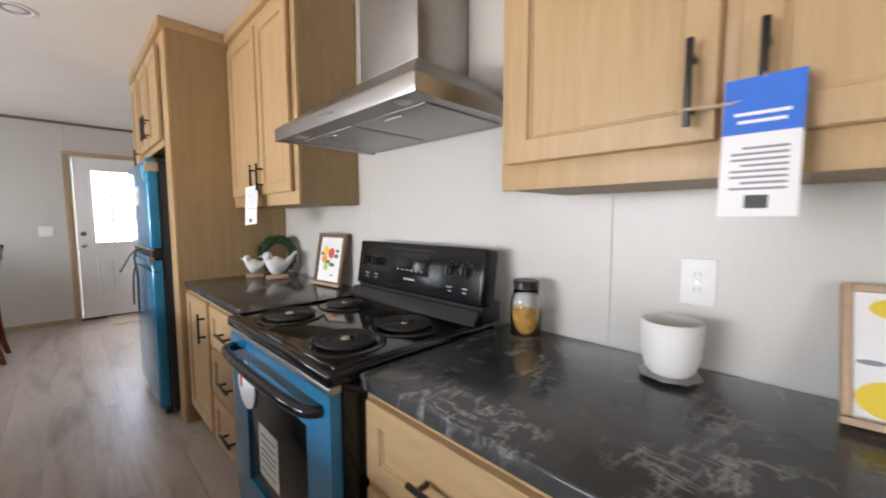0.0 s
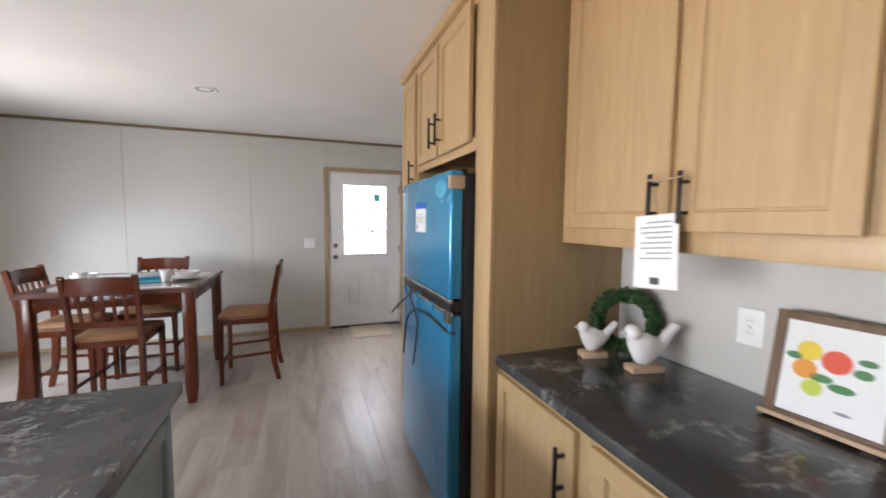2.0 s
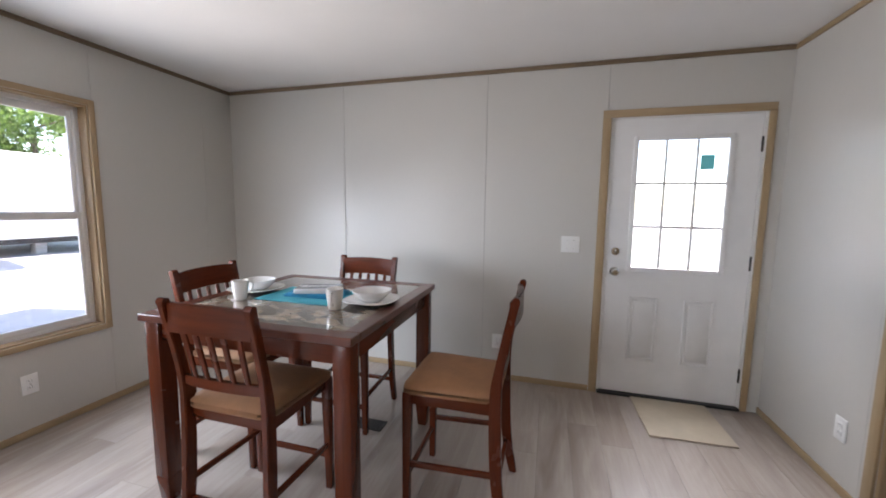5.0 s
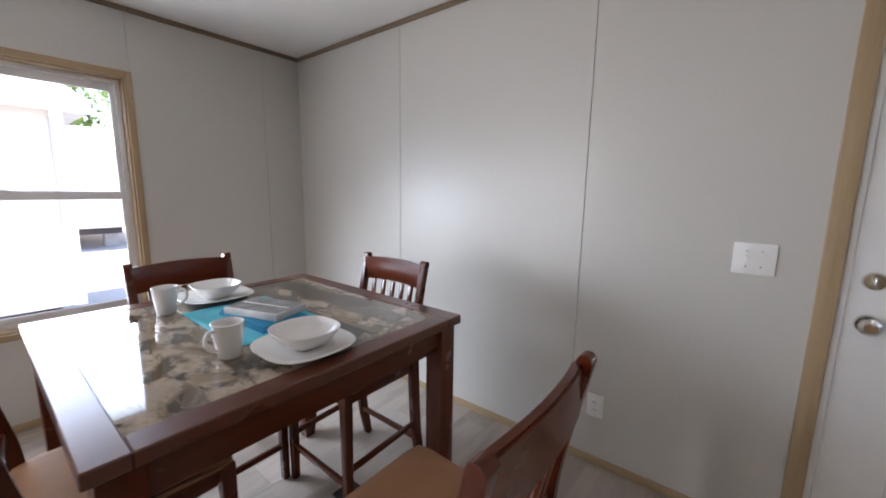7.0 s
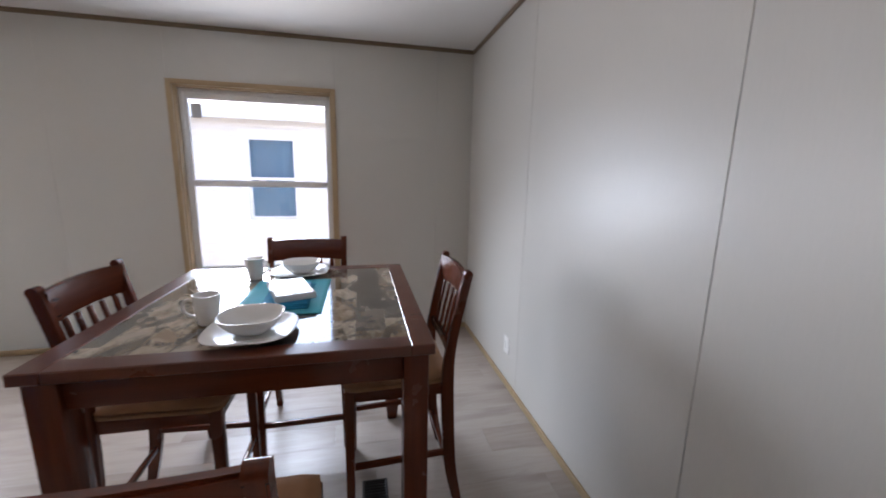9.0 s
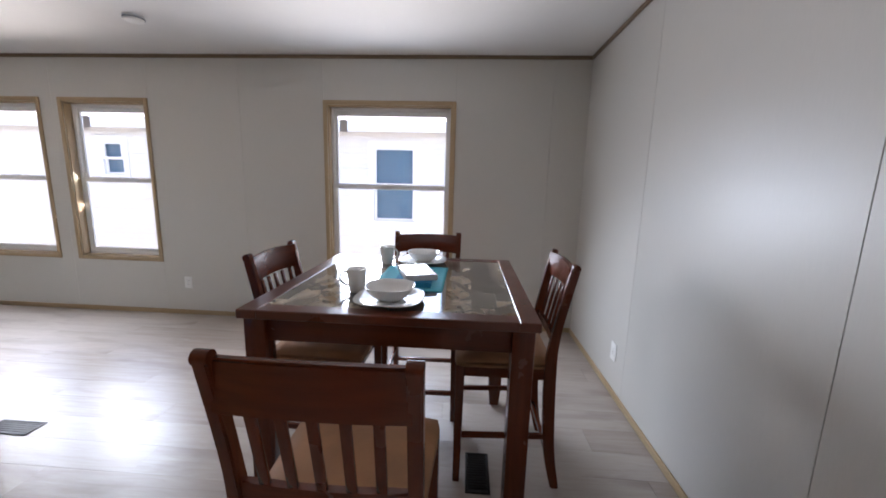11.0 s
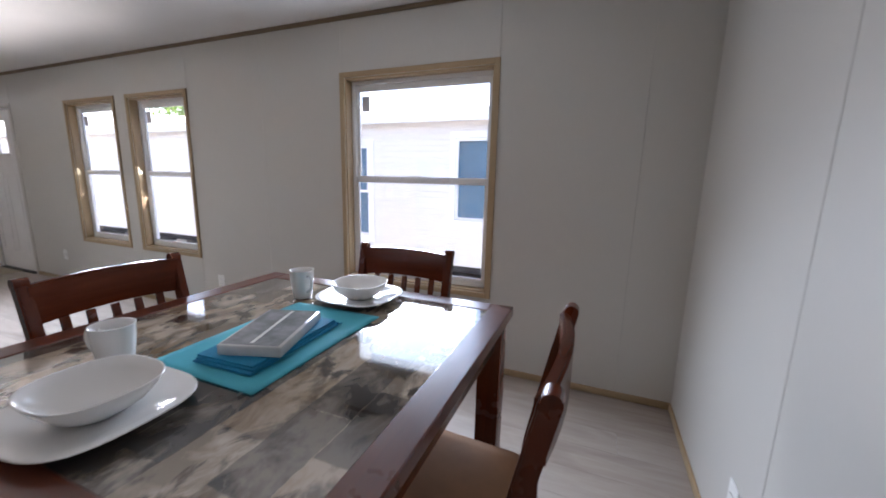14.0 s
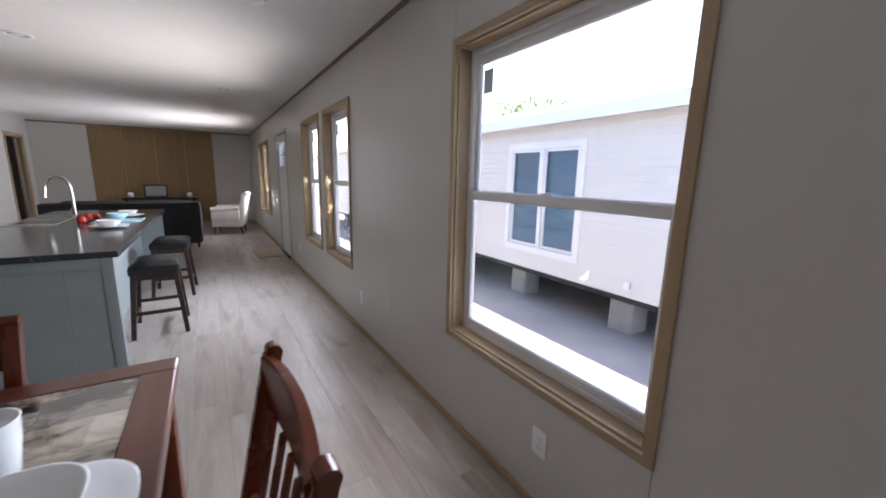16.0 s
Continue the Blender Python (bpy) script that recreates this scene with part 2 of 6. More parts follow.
# wall vinyl: warm grey with a faint vertical weave and a soft sheen
vinyl = mat("vinyl_wall", (0.56, 0.55, 0.53), 0.36)
v_ = coords(vinyl, (60, 60, 5))
n1_ = noise_tex(vinyl, v_, 3.0, 4)
n2_ = noise_tex(vinyl, coords(vinyl, (1, 1, 1)), 1.3, 4)
n3_ = noise_tex(vinyl, coords(vinyl, (1, 1, 1)), 260, 2)
setc(vinyl, mixc(vinyl, ramp(vinyl, n2_, [(0.3, g(0.0)), (0.7, g(0.5))]), ramp(vinyl, n1_, [(0.3, (0.553, 0.538, 0.498)), (0.7, (0.578, 0.56, 0.52))]), (0.545, 0.532, 0.495)),
     ramp(vinyl, n1_, [(0.2, g(0.32)), (0.8, g(0.39))]))
bump(vinyl, n3_, 0.12, 0.001)
wall_core = plain("wall_board", (0.36, 0.35, 0.33), 0.8)

ceil_mat = mat("ceiling_texture", (0.8, 0.79, 0.77), 0.85)
cv_ = coords(ceil_mat)
cn_ = noise_tex(ceil_mat, cv_, 55, 5, 0.6)
setc(ceil_mat, ramp(ceil_mat, noise_tex(ceil_mat, cv_, 1.2, 4), [(0.3, (0.78, 0.77, 0.75)), (0.7, (0.83, 0.82, 0.80))]))
bump(ceil_mat, cn_, 0.35, 0.003)

# vinyl planks, grey-brown oak, grain along y
plank_mat = mat("floor_plank", (0.35, 0.3, 0.26), 0.38)
t_, nn_, ll_, pp_ = nodes(plank_mat)
pv_ = coords(plank_mat, (22, 1.6, 10), shift=True)
pa_ = noise_tex(plank_mat, pv_, 1.3, 8, 0.6, 0.9)
pb_ = noise_tex(plank_mat, pv_, 7, 5, 0.65)
pc_ = noise_tex(plank_mat, coords(plank_mat, (5, 1.1, 3), shift=True), 1.2, 4, 0.5, 0.6)
oi_ = nn_.new("ShaderNodeObjectInfo")
tone_ = ramp(plank_mat, oi_.outputs["Random"], [(0.0, (0.283, 0.227, 0.186)), (0.35, (0.337, 0.283, 0.241)), (0.7, (0.373, 0.320, 0.278)), (1.0, (0.313, 0.260, 0.219))])
col_ = mixc(plank_mat, ramp(plank_mat, pa_, [(0.3, g(0.0)), (0.7, g(0.5))]), tone_, (0.470, 0.419, 0.376))
col_ = mixc(plank_mat, ramp(plank_mat, pc_, [(0.50, g(0.0)), (0.74, g(0.7))]), col_, (0.184, 0.138, 0.110))
col_ = mixc(plank_mat, ramp(plank_mat, pb_, [(0.5, g(0.0)), (0.75, g(0.4))]), col_, (0.305, 0.249, 0.209))
setc(plank_mat, col_, ramp(plank_mat, pb_, [(0.2, g(0.26)), (0.8, g(0.42))]))
bump(plank_mat, pb_, 0.12, 0.001)
subfloor = plain("subfloor", (0.09, 0.075, 0.065), 0.9)

maple = wood("cabinet_maple", (0.42, 0.27, 0.125), (0.56, 0.385, 0.205), 0.42, 'z')
maple_h = wood("cabinet_maple_across", (0.42, 0.27, 0.125), (0.56, 0.385, 0.205), 0.42, 'y')
# cabinet maple again, darkened for the shade on sides, undersides and toe kicks
maple_shaded = wood("cabinet_maple_shaded", (0.31, 0.20, 0.09), (0.42, 0.285, 0.145), 0.45, 'z')
trim_wood = wood("trim_wood", (0.33, 0.23, 0.125), (0.47, 0.345, 0.205), 0.5, 'z')
trim_wood_y = wood("trim_wood_along", (0.33, 0.23, 0.125), (0.47, 0.345, 0.205), 0.5, 'y')
trim_wood_x = wood("trim_wood_across", (0.33, 0.23, 0.125), (0.47, 0.345, 0.205), 0.5, 'x')
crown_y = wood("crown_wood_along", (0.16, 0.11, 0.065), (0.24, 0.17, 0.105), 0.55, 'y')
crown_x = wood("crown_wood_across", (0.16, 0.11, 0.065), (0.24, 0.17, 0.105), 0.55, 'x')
feature_wood = wood("feature_panel", (0.20, 0.125, 0.05), (0.33, 0.215, 0.09), 0.5, 'z', 0.8)


def stained(name, color, rough, axis):
    """Even dark stain with a faint grain under a satin lacquer."""
    m = mat(name, color, rough)
    sc = {'x': (1.5, 30, 30), 'y': (30, 1.5, 30), 'z': (30, 30, 1.5)}[axis]
    a = noise_tex(m, coords(m, sc, shift=True), 1.6, 5, 0.55, 0.3)
    b = noise_tex(m, coords(m, shift=True), 5.0, 4)
    c = ramp(m, a, [(0.3, tuple(x * 0.78 for x in color)), (0.7, tuple(x * 1.15 for x in color))])
    c = mixc(m, ramp(m, b, [(0.35, g(0)), (0.7, g(0.35))]), c, tuple(x * 0.75 for x in color))
    setc(m, c, ramp(m, b, [(0.3, g(rough - 0.04)), (0.7, g(rough + 0.08))]))
    m.node_tree.nodes["Principled BSDF"].inputs["Specular IOR Level"].default_value = 0.38
    return m


CHERRY = (0.105, 0.021, 0.007)
cherry = stained("cherry_wood", CHERRY, 0.22, 'z')
cherry_x = stained("cherry_wood_across", CHERRY, 0.2, 'x')
cherry_y = stained("cherry_wood_along", CHERRY, 0.2, 'y')
top_x = stained("polished_cherry_across", CHERRY, 0.3, 'x')
top_y = stained("polished_cherry_along", CHERRY, 0.3, 'y')
for m_ in (top_x, top_y):
    m_.node_tree.nodes["Principled BSDF"].inputs["Coat Weight"].default_value = 0.6
    m_.node_tree.nodes["Principled BSDF"].inputs["Coat Roughness"].default_value = 0.2
frame_wood = wood("rustic_frame_wood", (0.10, 0.055, 0.03), (0.23, 0.14, 0.085), 0.6, 'z', 1.3)
block_wood = wood("birch_block", (0.40, 0.27, 0.17), (0.56, 0.40, 0.27), 0.6, 'y')


def marble(name, base, mid, vein, rough, scale=1.0):
    """Dark stone print: clouded ground, a few long soft veins and short pale flecks."""
    m = mat(name, base, rough)
    v = coords(m, (1, 1, 1), rot=(0, 0, 0.6))
    a = noise_tex(m, v, 2.2 * scale, 8, 0.65, 0.8)
    f = noise_tex(m, v, 70 * scale, 4)
    c = ramp(m, a, [(0.3, base), (0.55, mid), (0.8, base)])
    v1 = coords(m, (1.0, 3.2, 1), rot=(0, 0, 0.75))
    b = noise_tex(m, v1, 1.7 * scale, 9, 0.68, 0.5)
    breaks = ramp(m, noise_tex(m, v, 3.0 * scale, 3), [(0.50, g(0)), (0.62, g(1))])
    lines = ramp(m, b, [(0.486, g(0)), (0.502, g(0.9)), (0.520, g(0))])
    c = mixc(m, mixc(m, 1.0, lines, breaks, 'MULTIPLY'), c, vein)
    v2 = coords(m, (4.5, 1.2, 1), rot=(0, 0, -0.35))
    b2 = noise_tex(m, v2, 2.6 * scale, 8, 0.7, 0.4)
    breaks2 = ramp(m, noise_tex(m, v, 6.5 * scale, 3), [(0.56, g(0)), (0.66, g(1))])
    c = mixc(m, mixc(m, 1.0, ramp(m, b2, [(0.484, g(0)), (0.5, g(0.85)), (0.518, g(0))]), breaks2, 'MULTIPLY'), c, vein)
    c = mixc(m, ramp(m, f, [(0.5, g(0)), (0.8, g(0.25))]), c, mid)
    setc(m, c, ramp(m, f, [(0.2, g(rough - 0.04)), (0.8, g(rough + 0.06))]))
    return m


counter_mat = marble("dark_laminate_counter", (0.017, 0.017, 0.018), (0.056, 0.057, 0.058), (0.34, 0.335, 0.335), 0.15)
counter_mat.node_tree.nodes["Principled BSDF"].inputs["Specular IOR Level"].default_value = 0.4

# stone-look table inlay: patchwork of brown, grey and buff slabs
inlay_mat = mat("stone_inlay", (0.2, 0.15, 0.1), 0.12)
t_, nn_, ll_, pp_ = nodes(inlay_mat)
iv_ = coords(inlay_mat)
br_ = nn_.new("ShaderNodeTexBrick")
br_.inputs["Scale"].default_value = 1.0
br_.inputs["Brick Width"].default_value = 0.2
br_.inputs["Row Height"].default_value = 0.1
br_.inputs["Mortar Size"].default_value = 0.0008
br_.inputs["Color1"].default_value = (0, 0, 0, 1)
br_.inputs["Color2"].default_value = (1, 1, 1, 1)
br_.inputs["Mortar"].default_value = (0.4, 0.4, 0.4, 1)
dn_ = nn_.new("ShaderNodeTexNoise")
dn_.inputs["Scale"].default_value = 22.0
dn_.inputs["Detail"].default_value = 4.0
ll_.new(iv_, dn_.inputs["Vector"])
dm_ = nn_.new("ShaderNodeVectorMath")
dm_.operation = 'MULTIPLY_ADD'
dm_.inputs[1].default_value = (0.012, 0.012, 0.0)
ll_.new(dn_.outputs["Color"], dm_.inputs[0])
ll_.new(iv_, dm_.inputs[2])
ll_.new(dm_.outputs[0], br_.inputs["Vector"])
tone_ = ramp(inlay_mat, br_.outputs["Color"], [(0.0, (0.022, 0.020, 0.020)), (0.2, (0.035, 0.031, 0.030)), (0.34, (0.10, 0.08, 0.062)), (0.5, (0.15, 0.112, 0.078)), (0.68, (0.28, 0.20, 0.125)), (0.84, (0.30, 0.24, 0.175)), (1.0, (0.07, 0.06, 0.052))])
mix_ = ramp(inlay_mat, br_.outputs["Color"], [(0.0, g(0.25)), (0.25, g(0.55)), (0.36, g(1.0)), (0.5, g(0.75)), (0.62, g(0.5)), (0.75, g(1.0)), (1.0, g(1.0))])
iw_ = coords(inlay_mat, (0.6, 1.0, 1.0), rot=(0, 0, 0.7))
ma_ = noise_tex(inlay_mat, iw_, 9, 7, 0.62, 0.6)
mb_ = noise_tex(inlay_mat, iw_, 14, 7, 0.62, 0.5)
col_ = mixc(inlay_mat, mixc(inlay_mat, 1.0, ramp(inlay_mat, ma_, [(0.46, g(0)), (0.60, g(0.95))]), mix_, 'MULTIPLY'), tone_, (0.54, 0.46, 0.37))
col_ = mixc(inlay_mat, mixc(inlay_mat, 1.0, ramp(inlay_mat, mb_, [(0.50, g(0)), (0.59, g(0.95))]), mix_, 'MULTIPLY'), col_, (0.016, 0.012, 0.011))
setc(inlay_mat, col_)
pp_.inputs["Roughness"].default_value = 0.07
pp_.inputs["Coat Weight"].default_value = 1.0
pp_.inputs["Coat Roughness"].default_value = 0.03

steel = mat("brushed_steel", (0.40, 0.388, 0.368), 0.3, 1.0)
sn_ = noise_tex(steel, coords(steel, (2, 2, 160)), 3, 3)
setc(steel, None, ramp(steel, sn_, [(0.2, g(0.24)), (0.8, g(0.38))]))
steel_side = mat("brushed_steel_across", (0.46, 0.45, 0.43), 0.34, 1.0)
sn_ = noise_tex(steel_side, coords(steel_side, (160, 2, 160)), 3, 3)
setc(steel_side, None, ramp(steel_side, sn_, [(0.2, g(0.26)), (0.8, g(0.44))]))
filter_mat = plain("grey_filter_metal", (0.42, 0.42, 0.42), 0.45, metal=0.6)
chrome = plain("satin_nickel", (0.68, 0.66, 0.62), 0.22, metal=1.0, bumps=0)
black_metal = plain("black_handle_metal", (0.022, 0.018, 0.016), 0.38, metal=0.4, bumps=0.02)
enamel = plain("black_enamel", (0.006, 0.006, 0.007), 0.09, bumps=0, scale=3)
panel_black = plain("black_control_panel", (0.008, 0.008, 0.009), 0.14, bumps=0, scale=3)
panel_black.node_tree.nodes["Principled BSDF"].inputs["Specular IOR Level"].default_value = 0.3
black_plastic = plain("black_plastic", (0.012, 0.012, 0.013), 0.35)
coil_mat = plain("burner_coil", (0.035, 0.034, 0.033), 0.5, metal=0.5)
drip_mat = plain("drip_pan", (0.03, 0.03, 0.031), 0.18, metal=0.5)
oven_glass = plain("oven_window", (0.008, 0.008, 0.009), 0.14, bumps=0)
film_blue = mat("blue_protective_film", (0.008, 0.17, 0.40), 0.2, 0.25)
fb_ = noise_tex(film_blue, coords(film_blue, (1, 1, 0.6)), 2.0, 5, 0.5, 0.8)
setc(film_blue, ramp(film_blue, fb_, [(0.3, (0.008, 0.19, 0.40)), (0.7, (0.016, 0.28, 0.50))]), ramp(film_blue, fb_, [(0.3, g(0.14)), (0.7, g(0.28))]))
bump(film_blue, noise_tex(film_blue, coords(film_blue), 9, 3), 0.06, 0.004)
film_blue.node_tree.nodes["Principled BSDF"].inputs["Coat Weight"].default_value = 0.5
film_pale = plain("lifted_blue_film", (0.06, 0.38, 0.60), 0.18, var=0.15, scale=12, bumps=0.2, fine=30)
fridge_side = plain("dark_fridge_side", (0.02, 0.022, 0.025), 0.35)
white_paint = plain("white_door_paint", (0.78, 0.78, 0.77), 0.38, var=0.03)
white_vinyl = plain("white_window_vinyl", (0.80, 0.80, 0.79), 0.35, var=0.03)
white_plastic = plain("white_plastic", (0.82, 0.82, 0.80), 0.35, var=0.02, bumps=0)
china = plain("white_china", (0.80, 0.79, 0.77), 0.12, var=0.02, bumps=0)
matt_white = plain("matt_white_ceramic", (0.78, 0.77, 0.75), 0.5, var=0.03)
paper = plain("white_paper", (0.80, 0.80, 0.79), 0.7, var=0.02)
blue_print = plain("blue_print", (0.02, 0.15, 0.60), 0.5, var=0.03)
red_print = plain("red_print", (0.60, 0.02, 0.03), 0.5)
grey_print = plain("grey_print", (0.25, 0.26, 0.28), 0.6)
pale_print = plain("pale_sticker", (0.62, 0.62, 0.62), 0.6)
dark_print = plain("dark_print", (0.06, 0.06, 0.06), 0.6)
tan_seat = plain("tan_microfibre", (0.31, 0.152, 0.07), 0.75, var=0.18, scale=9, bumps=0.2, fine=400)
teal_cloth = plain("turquoise_cloth", (0.06, 0.43, 0.54), 0.75, var=0.08, bumps=0.3, fine=500)
teal_dark = plain("teal_napkin", (0.006, 0.23, 0.42), 0.8, var=0.15, scale=20, bumps=0.3, fine=400)
silver_pack = plain("clear_wrapped_cutlery_box", (0.60, 0.60, 0.60), 0.15, var=0.12, scale=18, bumps=0.25, fine=60)
cover_grey = plain("grey_printed_cover", (0.27, 0.28, 0.29), 0.12, var=0.35, scale=26, bumps=0.1, fine=60)
mat_beige = plain("beige_doormat", (0.50, 0.43, 0.33), 0.95, var=0.08, bumps=0.5, fine=300)
grey_green = plain("island_sage_paint", (0.27, 0.30, 0.285), 0.5, var=0.05)
black_leather = plain("black_leather", (0.009, 0.0085, 0.0085), 0.36, var=0.2, bumps=0.15, fine=180)
dark_sofa = plain("charcoal_sofa_fabric", (0.022, 0.022, 0.025), 0.7, var=0.15, bumps=0.3, fine=200)
stool_wood = wood("stool_wood", (0.014, 0.007, 0.005), (0.04, 0.018, 0.011), 0.35, 'z')
cream_fabric = plain("cream_linen", (0.62, 0.58, 0.52), 0.85, var=0.06, bumps=0.3, fine=300)
apple_red = plain("red_apple", (0.42, 0.03, 0.02), 0.25, var=0.3, scale=20, bumps=0)
aqua_film = plain("teal_sticker", (0.12, 0.55, 0.58), 0.5, bumps=0)
aqua = plain("pale_aqua_glaze", (0.38, 0.62, 0.68), 0.25, var=0.05, bumps=0)
pasta_mat = plain("yellow_pasta", (0.70, 0.36, 0.06), 0.6, var=0.25, scale=60, bumps=0.5, fine=120)
leaf_green = plain("boxwood_leaf", (0.02, 0.075, 0.018), 0.55, var=0.4, scale=30)
leaf_green2 = plain("tree_leaf", (0.10, 0.17, 0.045), 0.6, var=0.4, scale=3)
lt_, ln_, ll2_, lp_ = nodes(leaf_green2)
tr_, mx_ = ln_.new("ShaderNodeBsdfTranslucent"), ln_.new("ShaderNodeMixShader")
tr_.inputs["Color"].default_value = (0.16, 0.26, 0.05, 1)
mx_.inputs[0].default_value = 0.45
ll2_.new(lp_.outputs[0], mx_.inputs[1])
ll2_.new(tr_.outputs[0], mx_.inputs[2])
ll2_.new(mx_.outputs[0], ln_["Material Output"].inputs[0])
bark = plain("bark", (0.10, 0.075, 0.055), 0.9, var=0.3, bumps=0.6, fine=30)
# wall colour darkened to carry the shade of the unlit side rooms
hall_shade = plain("shaded_hall_wall", (0.30, 0.28, 0.26), 0.8)

glass = mat("window_glass", (1, 1, 1), 0.0, 0.0, IOR=1.45)
glass.node_tree.nodes["Principled BSDF"].inputs["Transmission Weight"].default_value = 1.0
jar_glass = mat("jar_glass", (0.95, 0.97, 0.96), 0.02, 0.0, IOR=1.45)
jar_glass.node_tree.nodes["Principled BSDF"].inputs["Transmission Weight"].default_value = 1.0
siding_mat = plain("white_vinyl_siding", (0.70, 0.68, 0.64), 0.55, var=0.03, bumps=0)
gravel = plain("pale_gravel", (0.42, 0.40, 0.375), 0.95, var=0.12, scale=1.2, bumps=0.6, fine=25)
roof_mat = plain("pale_shingle", (0.48, 0.47, 0.46), 0.9, var=0.1)
block_mat = plain("grey_block", (0.36, 0.35, 0.34), 0.9, var=0.1, bumps=0.5)
# near-black colour that holds the shade under the houses
underside_shade = plain("shaded_underside", (0.05, 0.05, 0.055), 0.9)
ext_glass = mat("dark_blue_window", (0.085, 0.16, 0.225), 0.05, 0.0)
ext_glass.node_tree.nodes["Principled BSDF"].inputs["Specular IOR Level"].default_value = 0.9


# ---- large structure ----
TH = 0.13      # wall thickness
WIN = [(4.69, 5.82, 0.568, 2.044), (2.13, 2.95, 0.568, 2.044), (1.04, 1.87, 0.568, 2.044), (-3.03, -2.25, 0.568, 2.044), (-3.90, -3.12, 0.568, 2.044)]
DOOR_W = (-1.10, -0.20, 0.0, 2.06)
DOOR_N = (0.165, 1.115, 0.0, 2.06)
HALL = (5.22, 6.03, 0.0, 2.06)
HALL_S = (-5.55, -4.7, 0.0, 2.06)
PAN = 0.008    # vinyl panel thickness


def paneled(name, axis, at, out, u0, u1, holes, seams, label, gap=0.0009):
    """A wall of board, faced towards the room with vinyl panels parted by fine joints."""
    w = solo(name, slab(axis, at + out * PAN, out * (TH - PAN), u0, u1, 0.0, H, holes), wall_core, label, "wall", "structure", smooth=False)
    cuts = [u0, *sorted(s for s in seams if u0 < s < u1), u1]
    for a, b in zip(cuts, cuts[1:]):
        bm = slab(axis, at, out * PAN, a + (gap if a > u0 else 0), b - (gap if b < u1 else 0), 0.0, H, [h for h in holes if h[0] < b and h[1] > a])
        part("panel", bm, vinyl, w, smooth=False)
    return w


paneled("wall_west", 'x', W, -1, S, N, [*WIN, DOOR_W], [6.69, 5.85, 4.66, 3.87, 2.99, 2.03, 1.0, -0.15, -1.15, -2.2, -3.95, -5.0], "warm grey vinyl wall with white windows and wood trim")
paneled("wall_north", 'y', N, 1, W - TH, E + TH, [DOOR_N], [-1.988, -0.735, 0.14], "warm grey vinyl wall panels beside the white door", 0.0019)
paneled("wall_east", 'x', E, 1, S, N, [HALL, HALL_S], [6.12, 5.15, 3.4, 2.13, 0.875, -0.35, -1.57, -2.8, -4.0], "warm grey vinyl wall behind the kitchen cabinets")
paneled("wall_south", 'y', S, -1, W - TH, E + TH, [], [-2.3, 0.22], "warm grey vinyl wall at the end of the living room")

floor = solo("floor", box(W, E, S, N, -0.12, -0.006), subfloor, "grey-brown wood-look vinyl plank floor", "floor", "structure", smooth=False)
ceiling = solo("ceiling", slab('z', H, 0.1, W - TH, E + TH, S - TH, N + TH), ceil_mat, "white textured ceiling with recessed downlights", "ceiling", "structure", smooth=False)

# feature panel of stained boards on the south wall
fp = thing("feature_wall_panel", "brown stained wooden feature boards on the far wall", "wall panel", (-1.03, S, 0), kind="structure")
for i in range(4):
    a = -2.29 + i * 0.63
    part("board", box(a + 0.002, a + 0.626, S + 0.001, S + 0.014, 0.06, H - 0.04, 0.002, 1), feature_wood, fp)

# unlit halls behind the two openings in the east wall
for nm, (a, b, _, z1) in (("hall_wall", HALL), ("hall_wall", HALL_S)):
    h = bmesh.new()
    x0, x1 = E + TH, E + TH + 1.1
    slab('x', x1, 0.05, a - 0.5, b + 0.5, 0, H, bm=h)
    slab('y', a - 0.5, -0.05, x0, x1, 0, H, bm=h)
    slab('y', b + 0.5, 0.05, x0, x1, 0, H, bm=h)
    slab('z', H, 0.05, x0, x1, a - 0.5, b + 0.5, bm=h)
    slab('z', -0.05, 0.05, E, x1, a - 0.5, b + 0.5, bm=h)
    solo(nm, h, hall_shade, "plain side room walls, coloured dark for the missing light", "wall", "structure", smooth=False)


def bar(name, bm, m, label="", category="trim"):
    return solo(name, bm, m, label or "stained wood trim along the wall", category, "structure")


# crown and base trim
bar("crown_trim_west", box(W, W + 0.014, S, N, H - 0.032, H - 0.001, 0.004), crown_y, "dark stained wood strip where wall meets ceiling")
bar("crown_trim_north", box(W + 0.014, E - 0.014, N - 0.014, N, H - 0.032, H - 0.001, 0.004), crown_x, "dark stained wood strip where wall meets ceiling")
bar("crown_trim_east", box(E - 0.014, E, 4.587, N, H - 0.032, H - 0.001, 0.004), trim_wood_y, "stained wood strip where wall meets ceiling")
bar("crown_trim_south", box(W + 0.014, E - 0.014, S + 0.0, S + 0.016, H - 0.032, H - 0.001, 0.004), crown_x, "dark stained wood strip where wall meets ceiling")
for nm, a, b in (("baseboard_west", DOOR_W[1] + 0.05, N), ("baseboard_west", S, DOOR_W[0] - 0.05)):
    bar(nm, box(W, W + 0.012, a, b, 0, 0.045, 0.004), trim_wood_y, "light stained wood baseboard", "baseboard")
bar("baseboard_north", box(W + 0.012, DOOR_N[0] - 0.06, N - 0.012, N, 0, 0.045, 0.004), trim_wood_x, "light stained wood baseboard", "baseboard")
bar("baseboard_east", box(E - 0.012, E, HALL[1] + 0.07, N, 0, 0.045, 0.004), trim_wood_y, "light stained wood baseboard", "baseboard")
bar("baseboard_east", box(E - 0.012, E, HALL_S[1] + 0.07, -0.95, 0, 0.045, 0.004), trim_wood_y, "light stained wood baseboard", "baseboard")
